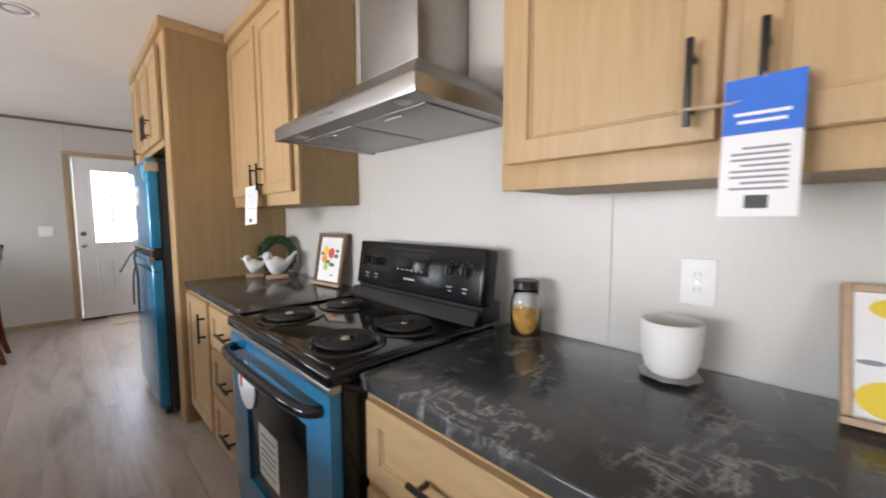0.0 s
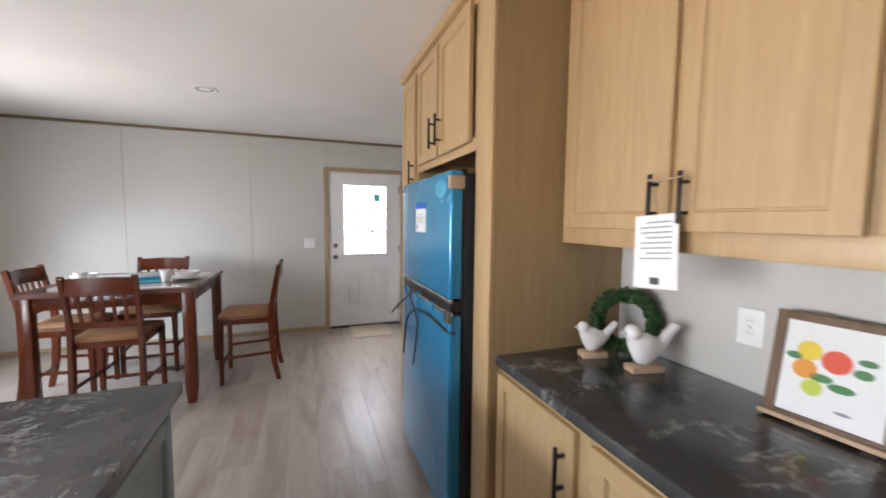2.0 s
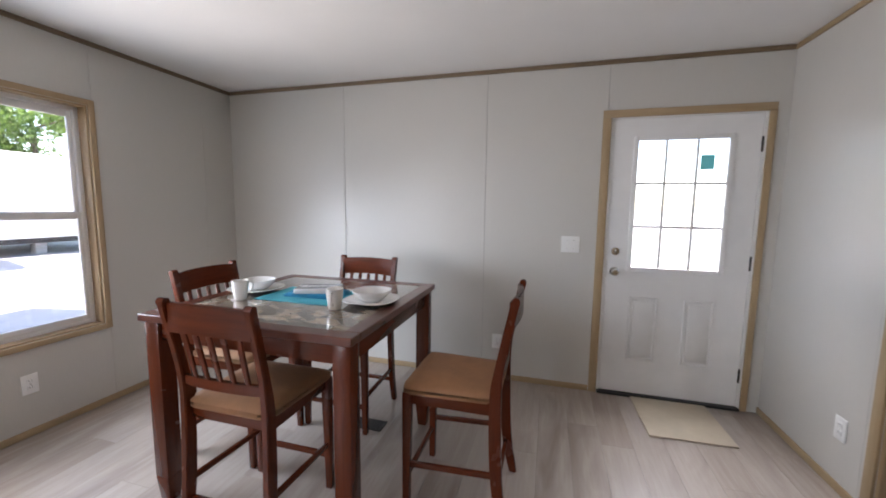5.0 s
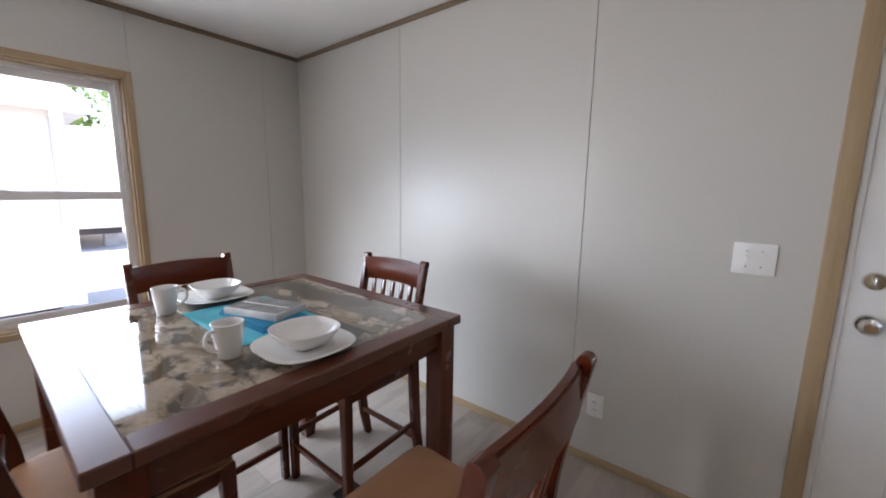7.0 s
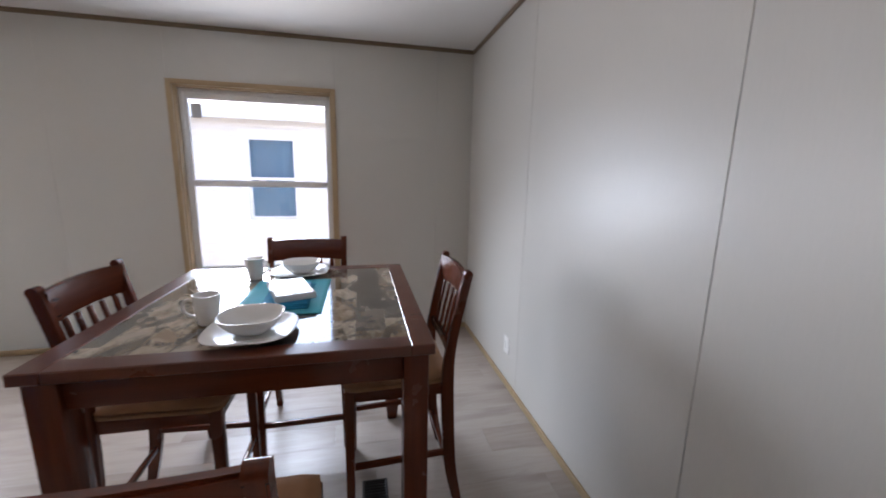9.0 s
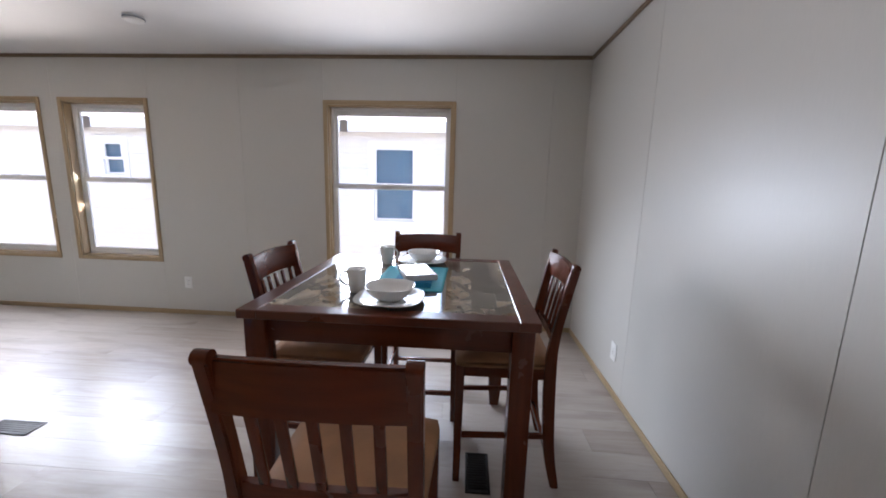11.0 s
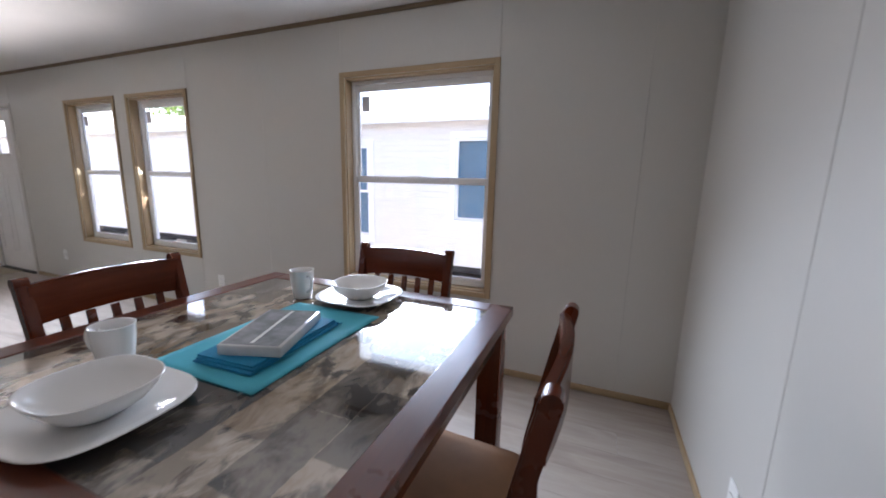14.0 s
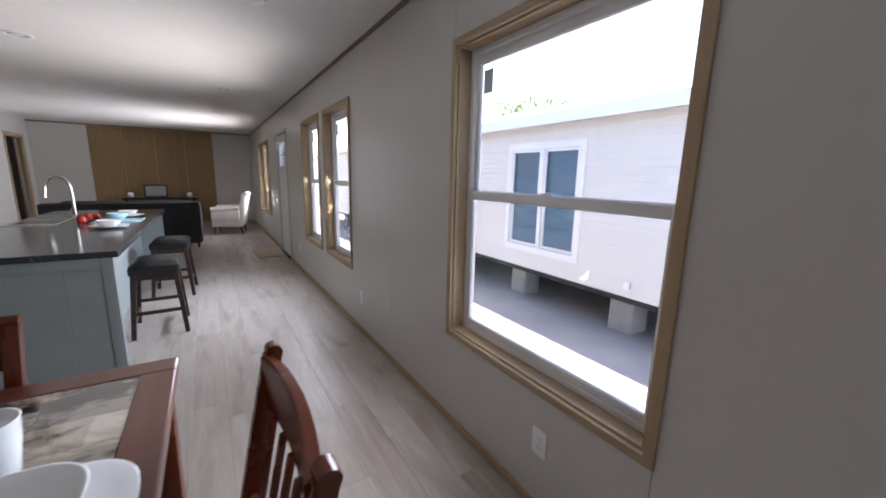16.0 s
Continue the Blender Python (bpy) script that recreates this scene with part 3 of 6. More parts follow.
bar("baseboard_south", box(W + 0.012, E - 0.012, S + 0.016, S + 0.028, 0, 0.055, 0.004), trim_wood_x, "light stained wood baseboard", "baseboard")


# ---- windows ----
def window(num, hole):
    a, b, z0, z1 = hole
    w = thing("window_%d" % num, "white vinyl single-hung window with stained wood casing", "window", (W, (a + b) / 2, z0), kind="structure")
    c = 0.036      # casing face
    for y0, y1, q0, q1, m in ((a - c, a, z0 - c, z1 + c, trim_wood), (b, b + c, z0 - c, z1 + c, trim_wood), (a, b, z1, z1 + c, trim_wood_y), (a, b, z0 - c, z0, trim_wood_y)):
        part("casing", box(W - 0.001, W + 0.014, y0, y1, q0, q1, 0.003), m, w, "stained wood casing")
    for y0, y1, q0, q1, m in ((a, a + 0.012, z0, z1, trim_wood), (b - 0.012, b, z0, z1, trim_wood), (a + 0.012, b - 0.012, z1 - 0.012, z1, trim_wood_y), (a + 0.012, b - 0.012, z0, z0 + 0.012, trim_wood_y)):
        part("jamb", box(W - 0.075, W - 0.002, y0, y1, q0, q1, 0.002), m, w, "stained wood reveal")
    a, b, z0, z1 = a + 0.002, b - 0.002, z0 + 0.002, z1 - 0.002
    zm = 1.32
    f = 0.034
    fr = bmesh.new()
    for y0, y1, q0, q1 in ((a, a + f, z0, z1), (b - f, b, z0, z1), (a + f, b - f, z1 - f, z1), (a + f, b - f, z0, z0 + f)):
        box(W - 0.128, W - 0.076, y0, y1, q0, q1, 0.003, bm=fr)
    part("window_frame", fr, white_vinyl, w)
    for nm, q0, q1, xo in (("upper_sash", zm - 0.01, z1 - f, -0.122), ("lower_sash", z0 + f, zm + 0.022, -0.100)):
        s = bmesh.new()
        r = 0.022
        for y0, y1, p0, p1 in ((a + f, a + f + r, q0, q1), (b - f - r, b - f, q0, q1), (a + f + r, b - f - r, q1 - 0.044, q1), (a + f + r, b - f - r, q0, q0 + 0.036)):
            box(W + xo, W + xo + 0.022, y0, y1, p0, p1, 0.002, bm=s)
        sash = part(nm, s, white_vinyl, w)
        pane = part("pane", box(W + xo + 0.009, W + xo + 0.013, a + f + r, b - f - r, q0 + 0.036, q1 - 0.044), glass, sash, "clear glass", smooth=False)
        pane.visible_shadow = False
    part("sash_lock", box(W - 0.098, W - 0.076, (a + b) / 2 - 0.03, (a + b) / 2 + 0.03, zm + 0.022, zm + 0.034, 0.004), white_vinyl, w)
    # small paper sticker on the upper pane
    y0 = a + f + 0.022 + 0.02
    part("pane_sticker", box(W - 0.1075, W - 0.1065, y0, y0 + 0.07, z1 - 0.22, z1 - 0.11), pale_print, w, "small grey paper sticker on the glass", smooth=False)
    return w


for i, h in enumerate(WIN):
    window(i + 1, h)


# ---- doors ----
def flat_knob(parent, base, out, name="door_handle"):
    b = bmesh.new()
    base, out = Vector(base), Vector(out)
    rod(base, base + out * 0.012, 0.033, 0.030, 20, b)
    rod(base + out * 0.012, base + out * 0.04, 0.012, 0.014, 14, b)
    rod(base + out * 0.04, base + out * 0.052, 0.022, 0.029, 20, b)
    rod(base + out * 0.052, base + out * 0.066, 0.029, 0.018, 20, b)
    return part(name, b, chrome, parent, "satin nickel knob")


def raised_panel(p, name, x0, x1, z0, z1, y):
    """A pressed panel with a raised field, facing -y."""
    b = bmesh.new()
    for a, c, q0, q1 in ((x0, x0 + 0.018, z0, z1), (x1 - 0.018, x1, z0, z1), (x0 + 0.018, x1 - 0.018, z0, z0 + 0.018), (x0 + 0.018, x1 - 0.018, z1 - 0.018, z1)):
        box(a, c, y - 0.009, y + 0.002, q0, q1, 0.004, bm=b)
    box(x0 + 0.034, x1 - 0.034, y - 0.007, y + 0.002, z0 + 0.034, z1 - 0.034, 0.005, bm=b)
    return part(name, b, white_paint, p)


d1 = thing("door_1", "white nine-pane entry door with knob and deadbolt, closed", "door", (0.64, N, 0), kind="structure")
GX = (0.345, 0.925, 0.975, 1.905)
DY = N + 0.01
part("door_leaf", slab('y', DY, 0.044, 0.19, 1.095, 0.022, 2.05, [GX]), white_paint, d1, smooth=False)
lite = bmesh.new()
for a, c, q0, q1 in ((GX[0] - 0.02, GX[0] + 0.012, GX[2] - 0.02, GX[3] + 0.02), (GX[1] - 0.012, GX[1] + 0.02, GX[2] - 0.02, GX[3] + 0.02), (GX[0] + 0.012, GX[1] - 0.012, GX[3] - 0.012, GX[3] + 0.02), (GX[0] + 0.012, GX[1] - 0.012, GX[2] - 0.02, GX[2] + 0.012)):
    box(a, c, DY - 0.011, DY + 0.002, q0, q1, 0.004, bm=lite)
lf = part("glazing_frame", lite, white_paint, d1)
for k in (1, 2):
    x = GX[0] + (GX[1] - GX[0]) * k / 3
    part("muntin", box(x - 0.009, x + 0.009, DY + 0.004, DY + 0.016, GX[2], GX[3], 0.003), white_paint, d1)
    z = GX[2] + (GX[3] - GX[2]) * k / 3
    part("muntin", box(GX[0], GX[1], DY + 0.006, DY + 0.014, z - 0.009, z + 0.009, 0.003), white_paint, d1)
pn = part("pane", box(GX[0], GX[1], DY + 0.018, DY + 0.022, GX[2], GX[3]), glass, d1, "clear glass", smooth=False)
pn.visible_shadow = False
part("glass_sticker", box(0.755, 0.84, DY + 0.0165, DY + 0.0172, 1.69, 1.79), aqua_film, d1, "teal sticker on the glass", smooth=False)
raised_panel(d1, "lower_panel", 0.36, 0.555, 0.28, 0.765, DY)
raised_panel(d1, "lower_panel", 0.72, 0.915, 0.28, 0.765, DY)
flat_knob(d1, (0.245, DY, 0.95), (0, -1, 0))
dbm = rod((0.245, DY, 1.10), (0.245, DY - 0.016, 1.10), 0.031, 0.027, 20)
rod((0.245, DY - 0.016, 1.10), (0.245, DY - 0.03, 1.10), 0.008, 0.008, 10, dbm)
box(0.239, 0.251, DY - 0.04, DY - 0.028, 1.082, 1.118, 0.003, bm=dbm)
part("deadbolt", dbm, chrome, d1, "satin nickel deadbolt")
for zz in (0.25, 1.05, 1.85):
    part("hinge", rod((1.098, DY - 0.004, zz - 0.05), (1.098, DY - 0.004, zz + 0.05), 0.007), black_metal, d1)
part("threshold", box(0.17, 1.11, N - 0.03, N + 0.1, 0.0, 0.02, 0.005), black_plastic, d1, "dark threshold strip")
for a, c, q0, q1, m in ((0.108, 0.165, 0, 2.06, trim_wood), (1.115, 1.155, 0, 2.06, trim_wood), (0.108, 1.155, 2.06, 2.112, trim_wood_x)):
    part("door_casing", box(a, c, N - 0.015, N + 0.001, q0, q1, 0.003), m, d1, "stained wood casing")
for a, c, q0, q1 in ((0.165, 0.187, 0, 2.06), (1.098, 1.115, 0, 2.06), (0.187, 1.098, 2.052, 2.06)):
    part("door_jamb", box(a, c, N + 0.001, N + TH, q0, q1), white_paint, d1)

# front door in the west wall
d2 = thing("door_2", "white entry door with a small upper window, closed", "door", (W, -0.65, 0), kind="structure")
DX = W - 0.012
a, b = -1.08, -0.22
LG = (-0.93, -0.37, 1.52, 1.93)
part("door_leaf", slab('x', DX, -0.044, a, b, 0.02, 2.045, [LG]), white_paint, d2, smooth=False)
pn = part("pane", box(DX - 0.024, DX - 0.02, LG[0], LG[1], LG[2], LG[3]), glass, d2, "clear glass", smooth=False)
pn.visible_shadow = False
lb = bmesh.new()
for y0, y1, q0, q1 in ((LG[0] - 0.02, LG[0] + 0.01, LG[2] - 0.02, LG[3] + 0.02), (LG[1] - 0.01, LG[1] + 0.02, LG[2] - 0.02, LG[3] + 0.02), (LG[0], LG[1], LG[3] - 0.01, LG[3] + 0.02), (LG[0], LG[1], LG[2] - 0.02, LG[2] + 0.01)):
    box(DX - 0.002, DX + 0.011, y0, y1, q0, q1, 0.003, bm=lb)
part("glazing_frame", lb, white_paint, d2)
part("muntin", box(DX - 0.018, DX - 0.006, (LG[0] + LG[1]) / 2 - 0.007, (LG[0] + LG[1]) / 2 + 0.007, LG[2], LG[3]), white_paint, d2)
part("muntin", box(DX - 0.017, DX - 0.007, LG[0], LG[1], 1.72, 1.734), white_paint, d2)
part("hanging_tag", box(DX + 0.03, DX + 0.036, -1.06, -0.90, 1.80, 1.94, 0.002), paper, d2, "white paper note on the door")
for y0, y1 in ((-0.98, -0.70), (-0.60, -0.32)):
    pb = bmesh.new()
    for p, q, r0, r1 in ((y0, y0 + 0.018, 0.25, 1.3), (y1 - 0.018, y1, 0.25, 1.3), (y0, y1, 0.25, 0.268), (y0, y1, 1.282, 1.3)):
        box(DX - 0.002, DX + 0.008, p, q, r0, r1, 0.003, bm=pb)
    part("lower_panel", pb, white_paint, d2)
flat_knob(d2, (DX, -1.02, 0.95), (1, 0, 0))
for zz in (0.25, 1.05, 1.85):
    part("hinge", rod((DX + 0.004, -0.216, zz - 0.05), (DX + 0.004, -0.216, zz + 0.05), 0.007), black_metal, d2)
for y0, y1, q0, q1, m in ((-1.15, -1.10, 0, 2.06, trim_wood), (-0.20, -0.15, 0, 2.06, trim_wood), (-1.15, -0.15, 2.06, 2.11, trim_wood_y)):
    part("door_casing", box(W - 0.001, W + 0.012, y0, y1, q0, q1, 0.003), vinyl, d2, "grey painted casing")
part("threshold", box(W - 0.1, W + 0.03, a, b, 0, 0.018, 0.004), black_plastic, d2)

# cased openings to the halls
for hh in (HALL, HALL_S):
    o = thing("doorway_1" if hh is HALL else "doorway_2", "stained wood cased opening to an unlit side room", "doorway", (E, (hh[0] + hh[1]) / 2, 0), kind="structure")
    c = 0.055
    for y0, y1, q0, q1, m in ((hh[0] - c, hh[0], 0, hh[3] + c, trim_wood), (hh[1], hh[1] + c, 0, hh[3] + c, trim_wood), (hh[0], hh[1], hh[3], hh[3] + c, trim_wood_y)):
        part("door_casing", box(E - 0.014, E + 0.001, y0, y1, q0, q1, 0.003), m, o)
    for y0, y1, q0, q1, m in ((hh[0], hh[0] + 0.016, 0, hh[3], trim_wood), (hh[1] - 0.016, hh[1], 0, hh[3], trim_wood), (hh[0] + 0.016, hh[1] - 0.016, hh[3] - 0.016, hh[3], trim_wood_y)):
        for x0, x1 in ((E + 0.001, E + 0.042), (E + 0.086, E + TH)):
            part("door_jamb", box(x0, x1, y0, y1, q0, q1, 0.002), m, o, "half of a split jamb for a pocket door")
    # black strip stands in for the shade inside the open slot
    part("slot_shade", box(E + 0.043, E + 0.085, hh[1] - 0.006, hh[1] - 0.001, 0.0, hh[3] - 0.017), black_plastic, o, "black strip for the shade in the pocket door slot", smooth=False)


# ---- ceiling fixtures ----
def downlight(x, y):
    t = thing("recessed_downlight", "white recessed ceiling downlight, switched off", "ceiling light", (x, y, H), "recessed downlights")
    ring = lathe([(0.066, 0.0), (0.072, -0.006), (0.088, -0.008), (0.096, -0.004), (0.097, 0.0)], (x, y, H), 32)
    part("trim_ring", ring, white_plastic, t)
    part("baffle", lathe([(0.0, -0.0015), (0.045, -0.0015), (0.066, -0.001)], (x, y, H), 28), filter_mat, t, "grey reflector bowl")
    part("bulb", lathe([(0.0, -0.006), (0.03, -0.005), (0.042, -0.002)], (x, y, H), 24), white_plastic, t)


for x, y in ((-0.85, 5.40), (-0.04, 3.69), (-0.89, 1.76), (-2.37, 0.49), (-2.39, -1.90), (-0.08, -1.69)):
    downlight(x, y)
sd = thing("smoke_detector", "round white smoke detector on the ceiling", "smoke detector", (-2.42, 3.62, H))
part("body", lathe([(0.0, -0.036), (0.045, -0.036), (0.058, -0.028), (0.066, -0.008), (0.066, 0.0)], (-2.42, 3.62, H), 32), white_plastic, sd)
part("vent_ring", lathe([(0.061, -0.02), (0.0665, -0.018), (0.067, -0.012), (0.064, -0.01)], (-2.42, 3.62, H), 32), grey_print, sd)


# ---- switches and outlets ----
def wall_plate(name, label, cat, at, axis, w, h, toggles, kind_):
    """A cover plate on a wall; axis gives the way it faces."""
    t = thing(name, label, cat, at)
    rz = {'-y': 0, '-x': -90, '+x': 90}[axis]
    m = Matrix.Translation(at) @ pose(0, 0, 0, 0, 0, rz)
    part("cover_plate", box(-w / 2, w / 2, -0.007, 0.0, -h / 2, h / 2, 0.003, m=m), white_plastic, t)
    for k in range(toggles):
        x = (k - (toggles - 1) / 2) * 0.046
        if kind_ == "switch":
            part("toggle", box(x - 0.005, x + 0.005, -0.022, -0.006, -0.004, 0.012, 0.002, m=m), white_plastic, t)
        else:
            for dz in (-0.02, 0.02):
                part("socket", box(x - 0.016, x + 0.016, -0.0095, -0.006, dz - 0.014, dz + 0.014, 0.003, m=m), white_plastic, t)
                sl = bmesh.new()
                for dx in (-0.006, 0.006):
                    box(x + dx - 0.001, x + dx + 0.001, -0.0099, -0.009, dz - 0.003, dz + 0.006, m=m, bm=sl)
                part("slot", sl, dark_print, t, smooth=False)
    for dz in ((-0.03, 0.03) if kind_ == "switch" else (0.0,)):
        for k in range(toggles):
            x = (k - (toggles - 1) / 2) * 0.046
            v = m @ Vector((x, -0.007, dz))
            part("screw", rod(v, v + m.to_3x3() @ Vector((0, -0.0012, 0)), 0.003, seg=8), chrome, t)
    return t


wall_plate("light_switch", "white double toggle switch on the grey wall", "light switch", (-0.075, N, 1.139), '-y', 0.132, 0.122, 2, "switch")
wall_plate("wall_outlet", "white wall outlet low on the grey wall", "outlet", (-0.61, N, 0.318), '-y', 0.078, 0.12, 1, "outlet")
wall_plate("wall_outlet", "white wall outlet low on the grey wall", "outlet", (-2.16, N, 0.29), '-y', 0.078, 0.12, 1, "outlet")
wall_plate("wall_outlet", "white wall outlet low under the window", "outlet", (W, 5.395, 0.32), '+x', 0.078, 0.12, 1, "outlet")
wall_plate("wall_outlet", "white wall outlet low on the window wall", "outlet", (W, 3.225, 0.33), '+x', 0.078, 0.12, 1, "outlet")
wall_plate("wall_outlet", "white wall outlet low beside the entry door", "outlet", (W, 0.55, 0.33), '+x', 0.078, 0.12, 1, "outlet")
wall_plate("wall_outlet", "white wall outlet low on the grey wall", "outlet", (E, 6.26, 0.32), '-x', 0.078, 0.12, 1, "outlet")
wall_plate("wall_outlet", "white outlet above the dark countertop", "outlet", (E, 0.655, 1.129), '-x', 0.08, 0.12, 1, "outlet")
wall_plate("wall_outlet", "white outlet above the dark countertop", "outlet", (E, 2.66, 1.115), '-x', 0.08, 0.12, 1, "outlet")


def floor_vent(x, y, w, d):
    t = thing("floor_vent", "dark metal floor register set in the planks", "floor vent", (x, y, 0))
    fr = bmesh.new()
    for a, b, c, e in ((-w / 2, -w / 2 + 0.012, -d / 2, d / 2), (w / 2 - 0.012, w / 2, -d / 2, d / 2), (-w / 2, w / 2, -d / 2, -d / 2 + 0.012), (-w / 2, w / 2, d / 2 - 0.012, d / 2)):
        box(x + a, x + b, y + c, y + e, 0.0, 0.006, 0.002, bm=fr)
    part("frame", fr, black_metal, t)
    part("backing", box(x - w / 2 + 0.01, x + w / 2 - 0.01, y - d / 2 + 0.01, y + d / 2 - 0.01, 0.0, 0.0012), black_plastic, t, smooth=False)
    k = int((w - 0.03) / 0.016)
    for i in range(k):
        xx = x - w / 2 + 0.02 + i * 0.016
        part("slat", box(xx - 0.003, xx + 0.003, y - d / 2 + 0.012, y + d / 2 - 0.012, 0.001, 0.005), black_metal, t, smooth=False)


floor_vent(-1.33, 6.08, 0.26, 0.115)
floor_vent(-1.41, 3.57, 0.11, 0.26)


# ---- kitchen ----
CF = 0.61      # base cabinet face
UF = 0.90      # upper cabinet face
TF = 0.57      # tall cabinet face


def bar_pull(parent, x, y0, y1, z0, z1, label="black bar pull"):
    """A square bar pull standing off a face that looks towards -x."""
    b = bmesh.new()
    s = 0.0055
    xo = x - 0.032
    if abs(y1 - y0) > abs(z1 - z0):
        box(xo - s, xo + s, y0, y1, z0 - s, z0 + s, 0.002, bm=b)
        for y in (y0 + 0.03, y1 - 0.03):
            box(xo, x + 0.001, y - 0.005, y + 0.005, z0 - 0.005, z0 + 0.005, 0.001, bm=b)
    else:
        box(xo - s, xo + s, y0 - s, y0 + s, z0, z1, 0.002, bm=b)
        for z in (z0 + 0.03, z1 - 0.03):
            box(xo, x + 0.001, y0 - 0.005, y0 + 0.005, z - 0.005, z + 0.005, 0.001, bm=b)
    return part("handle", b, black_metal, parent, label)


def shaker(parent, x, y0, y1, z0, z1, name="door", m=None, rail=0.055, mh=None):
    """A framed door or drawer front with a recessed field, facing -x."""
    m = m or maple
    b = bmesh.new()
    t = 0.02
    rail = min(rail, (z1 - z0) * 0.27)
    sv = min(0.055, (y1 - y0) * 0.25)
    # frame with a stepped inner bead, all in one piece; each loop is (in from the edge, depth)
    loops = []
    for a, c, d in ((0.0, 0.0, 0.0), (0.0, 0.0, t - 0.003), (0.003, 0.003, t), (sv - 0.003, rail - 0.003, t), (sv, rail, t - 0.003), (sv, rail, t - 0.007), (sv + 0.005, rail + 0.005, t - 0.008), (sv + 0.007, rail + 0.007, t - 0.011), (sv + 0.007, rail + 0.007, 0.0)):
        loops.append([b.verts.new((x - d, y, z)) for y, z in ((y0 + a, z0 + c), (y1 - a, z0 + c), (y1 - a, z1 - c), (y0 + a, z1 - c))])
    for r0, r1 in zip(loops, loops[1:] + loops[:1]):
        for i in range(4):
            b.faces.new((r0[i], r0[(i + 1) % 4], r1[(i + 1) % 4], r1[i]))
    bmesh.ops.recalc_face_normals(b, faces=b.faces)
    ob = part(name, b, m, parent, smooth=False)
    part("field", box(x - 0.009, x - 0.002, y0 + sv + 0.006, y1 - sv - 0.006, z0 + rail + 0.006, z1 - rail - 0.006), m, ob, smooth=False)
    return ob


def base_unit(y0, y1, fronts, label):
    t = thing("base_cabinet", label, "cabinet", ((CF + E) / 2, (y0 + y1) / 2, 0), "maple base cabinets")
    part("body", box(CF + 0.001, E - 0.004, y0, y1, 0.1, 0.868, 0.001, 1), maple, t)
    part("toe_kick", box(CF + 0.06, E - 0.05, y0, y1, 0.0, 0.1), maple_shaded, t, smooth=False)
    for kind_, a, b, z0, z1 in fronts:
        f = shaker(t, CF, a, b, z0, z1, "door" if kind_ in "lr" else "drawer_front", maple if kind_ in "lr" else maple_h)
        if kind_ == "d":
            c = (a + b) / 2
            zz = (z0 + z1) / 2
            bar_pull(f, CF - 0.02, c - 0.08, c + 0.08, zz, zz)
        else:
            yy = a + 0.04 if kind_ == "l" else b - 0.04
            bar_pull(f, CF - 0.02, yy, yy, z1 - 0.22, z1 - 0.06)
    return t


base_unit(2.675, 3.195, [("l", 2.72, 3.18, 0.125, 0.845)], "light maple base cabinet with one framed door")
base_unit(2.03, 2.672, [("d", 2.075, 2.655, 0.64, 0.845), ("d", 2.075, 2.655, 0.39, 0.615), ("d", 2.075, 2.655, 0.125, 0.365)], "light maple base cabinet with three drawers")
base_unit(0.62, 1.235, [("d", 0.66, 1.215, 0.64, 0.845), ("d", 0.66, 1.215, 0.39, 0.615), ("d", 0.66, 1.215, 0.125, 0.365)], "light maple base cabinet with three drawers")
base_unit(-0.18, 0.615, [("d", -0.14, 0.20, 0.66, 0.845), ("d", 0.235, 0.58, 0.66, 0.845), ("r", -0.14, 0.20, 0.125, 0.635), ("l", 0.235, 0.58, 0.125, 0.635)], "light maple base cabinet with drawers over doors")
base_unit(-0.95, -0.185, [("d", -0.91, -0.56, 0.66, 0.845), ("d", -0.525, -0.22, 0.66, 0.845), ("r", -0.91, -0.56, 0.125, 0.635), ("l", -0.525, -0.22, 0.125, 0.635)], "light maple base cabinet with drawers over doors")


def worktop(y0, y1):
    b = box(0.587, E - 0.002, y0, y1, 0.868, 0.908, 0.006, 3)
    solo("countertop", b, counter_mat, "dark charcoal marble-look laminate countertop with pale veins", "countertop", at=(0.9, (y0 + y1) / 2, 0.868))


worktop(2.028, 3.196)
worktop(-0.96, 1.237)


def upper_unit(y0, y1, doors, handles, label):
    t = thing("wall_cabinet", label, "cabinet", ((UF + E) / 2, (y0 + y1) / 2, 1.36), "maple wall cabinets")
    part("body", box(UF + 0.001, E - 0.003, y0, y1, 1.365, 2.40, 0.002, 1), [maple_shaded], t)
    ff = bmesh.new()
    xs = (UF - 0.004, UF + 0.012)
    cuts = [y0] + [(a[1] + b[0]) / 2 for a, b in zip(doors, doors[1:])] + [y1]
    box(*xs, y0 - 0.001, y1 + 0.001, 1.362, 1.43, 0.002, bm=ff)
    box(*xs, y0 - 0.001, y1 + 0.001, 2.33, 2.40, 0.002, bm=ff)
    for i, c in enumerate(cuts):
        a, b = (c - 0.001, c + 0.04) if i == 0 else ((c - 0.04, c + 0.001) if i == len(cuts) - 1 else (c - 0.03, c + 0.03))
        box(*xs, a, b, 1.43, 2.33, 0.002, bm=ff)
    part("face_frame", ff, maple, t)
    for (a, b), hy in zip(doors, handles):
        d = shaker(t, UF - 0.004, a, b, 1.425, 2.345, "door", maple)
        bar_pull(d, UF - 0.024, hy, hy, 1.447, 1.592)
    part("crown", box(UF - 0.03, E - 0.003, y0 - 0.004, y1 + 0.001, 2.40, H - 0.001, 0.008), maple_h, t)
    part("underside", box(UF + 0.02, E - 0.02, y0 + 0.02, y1 - 0.02, 1.3635, 1.3655), maple_shaded, t, smooth=False)
    return t


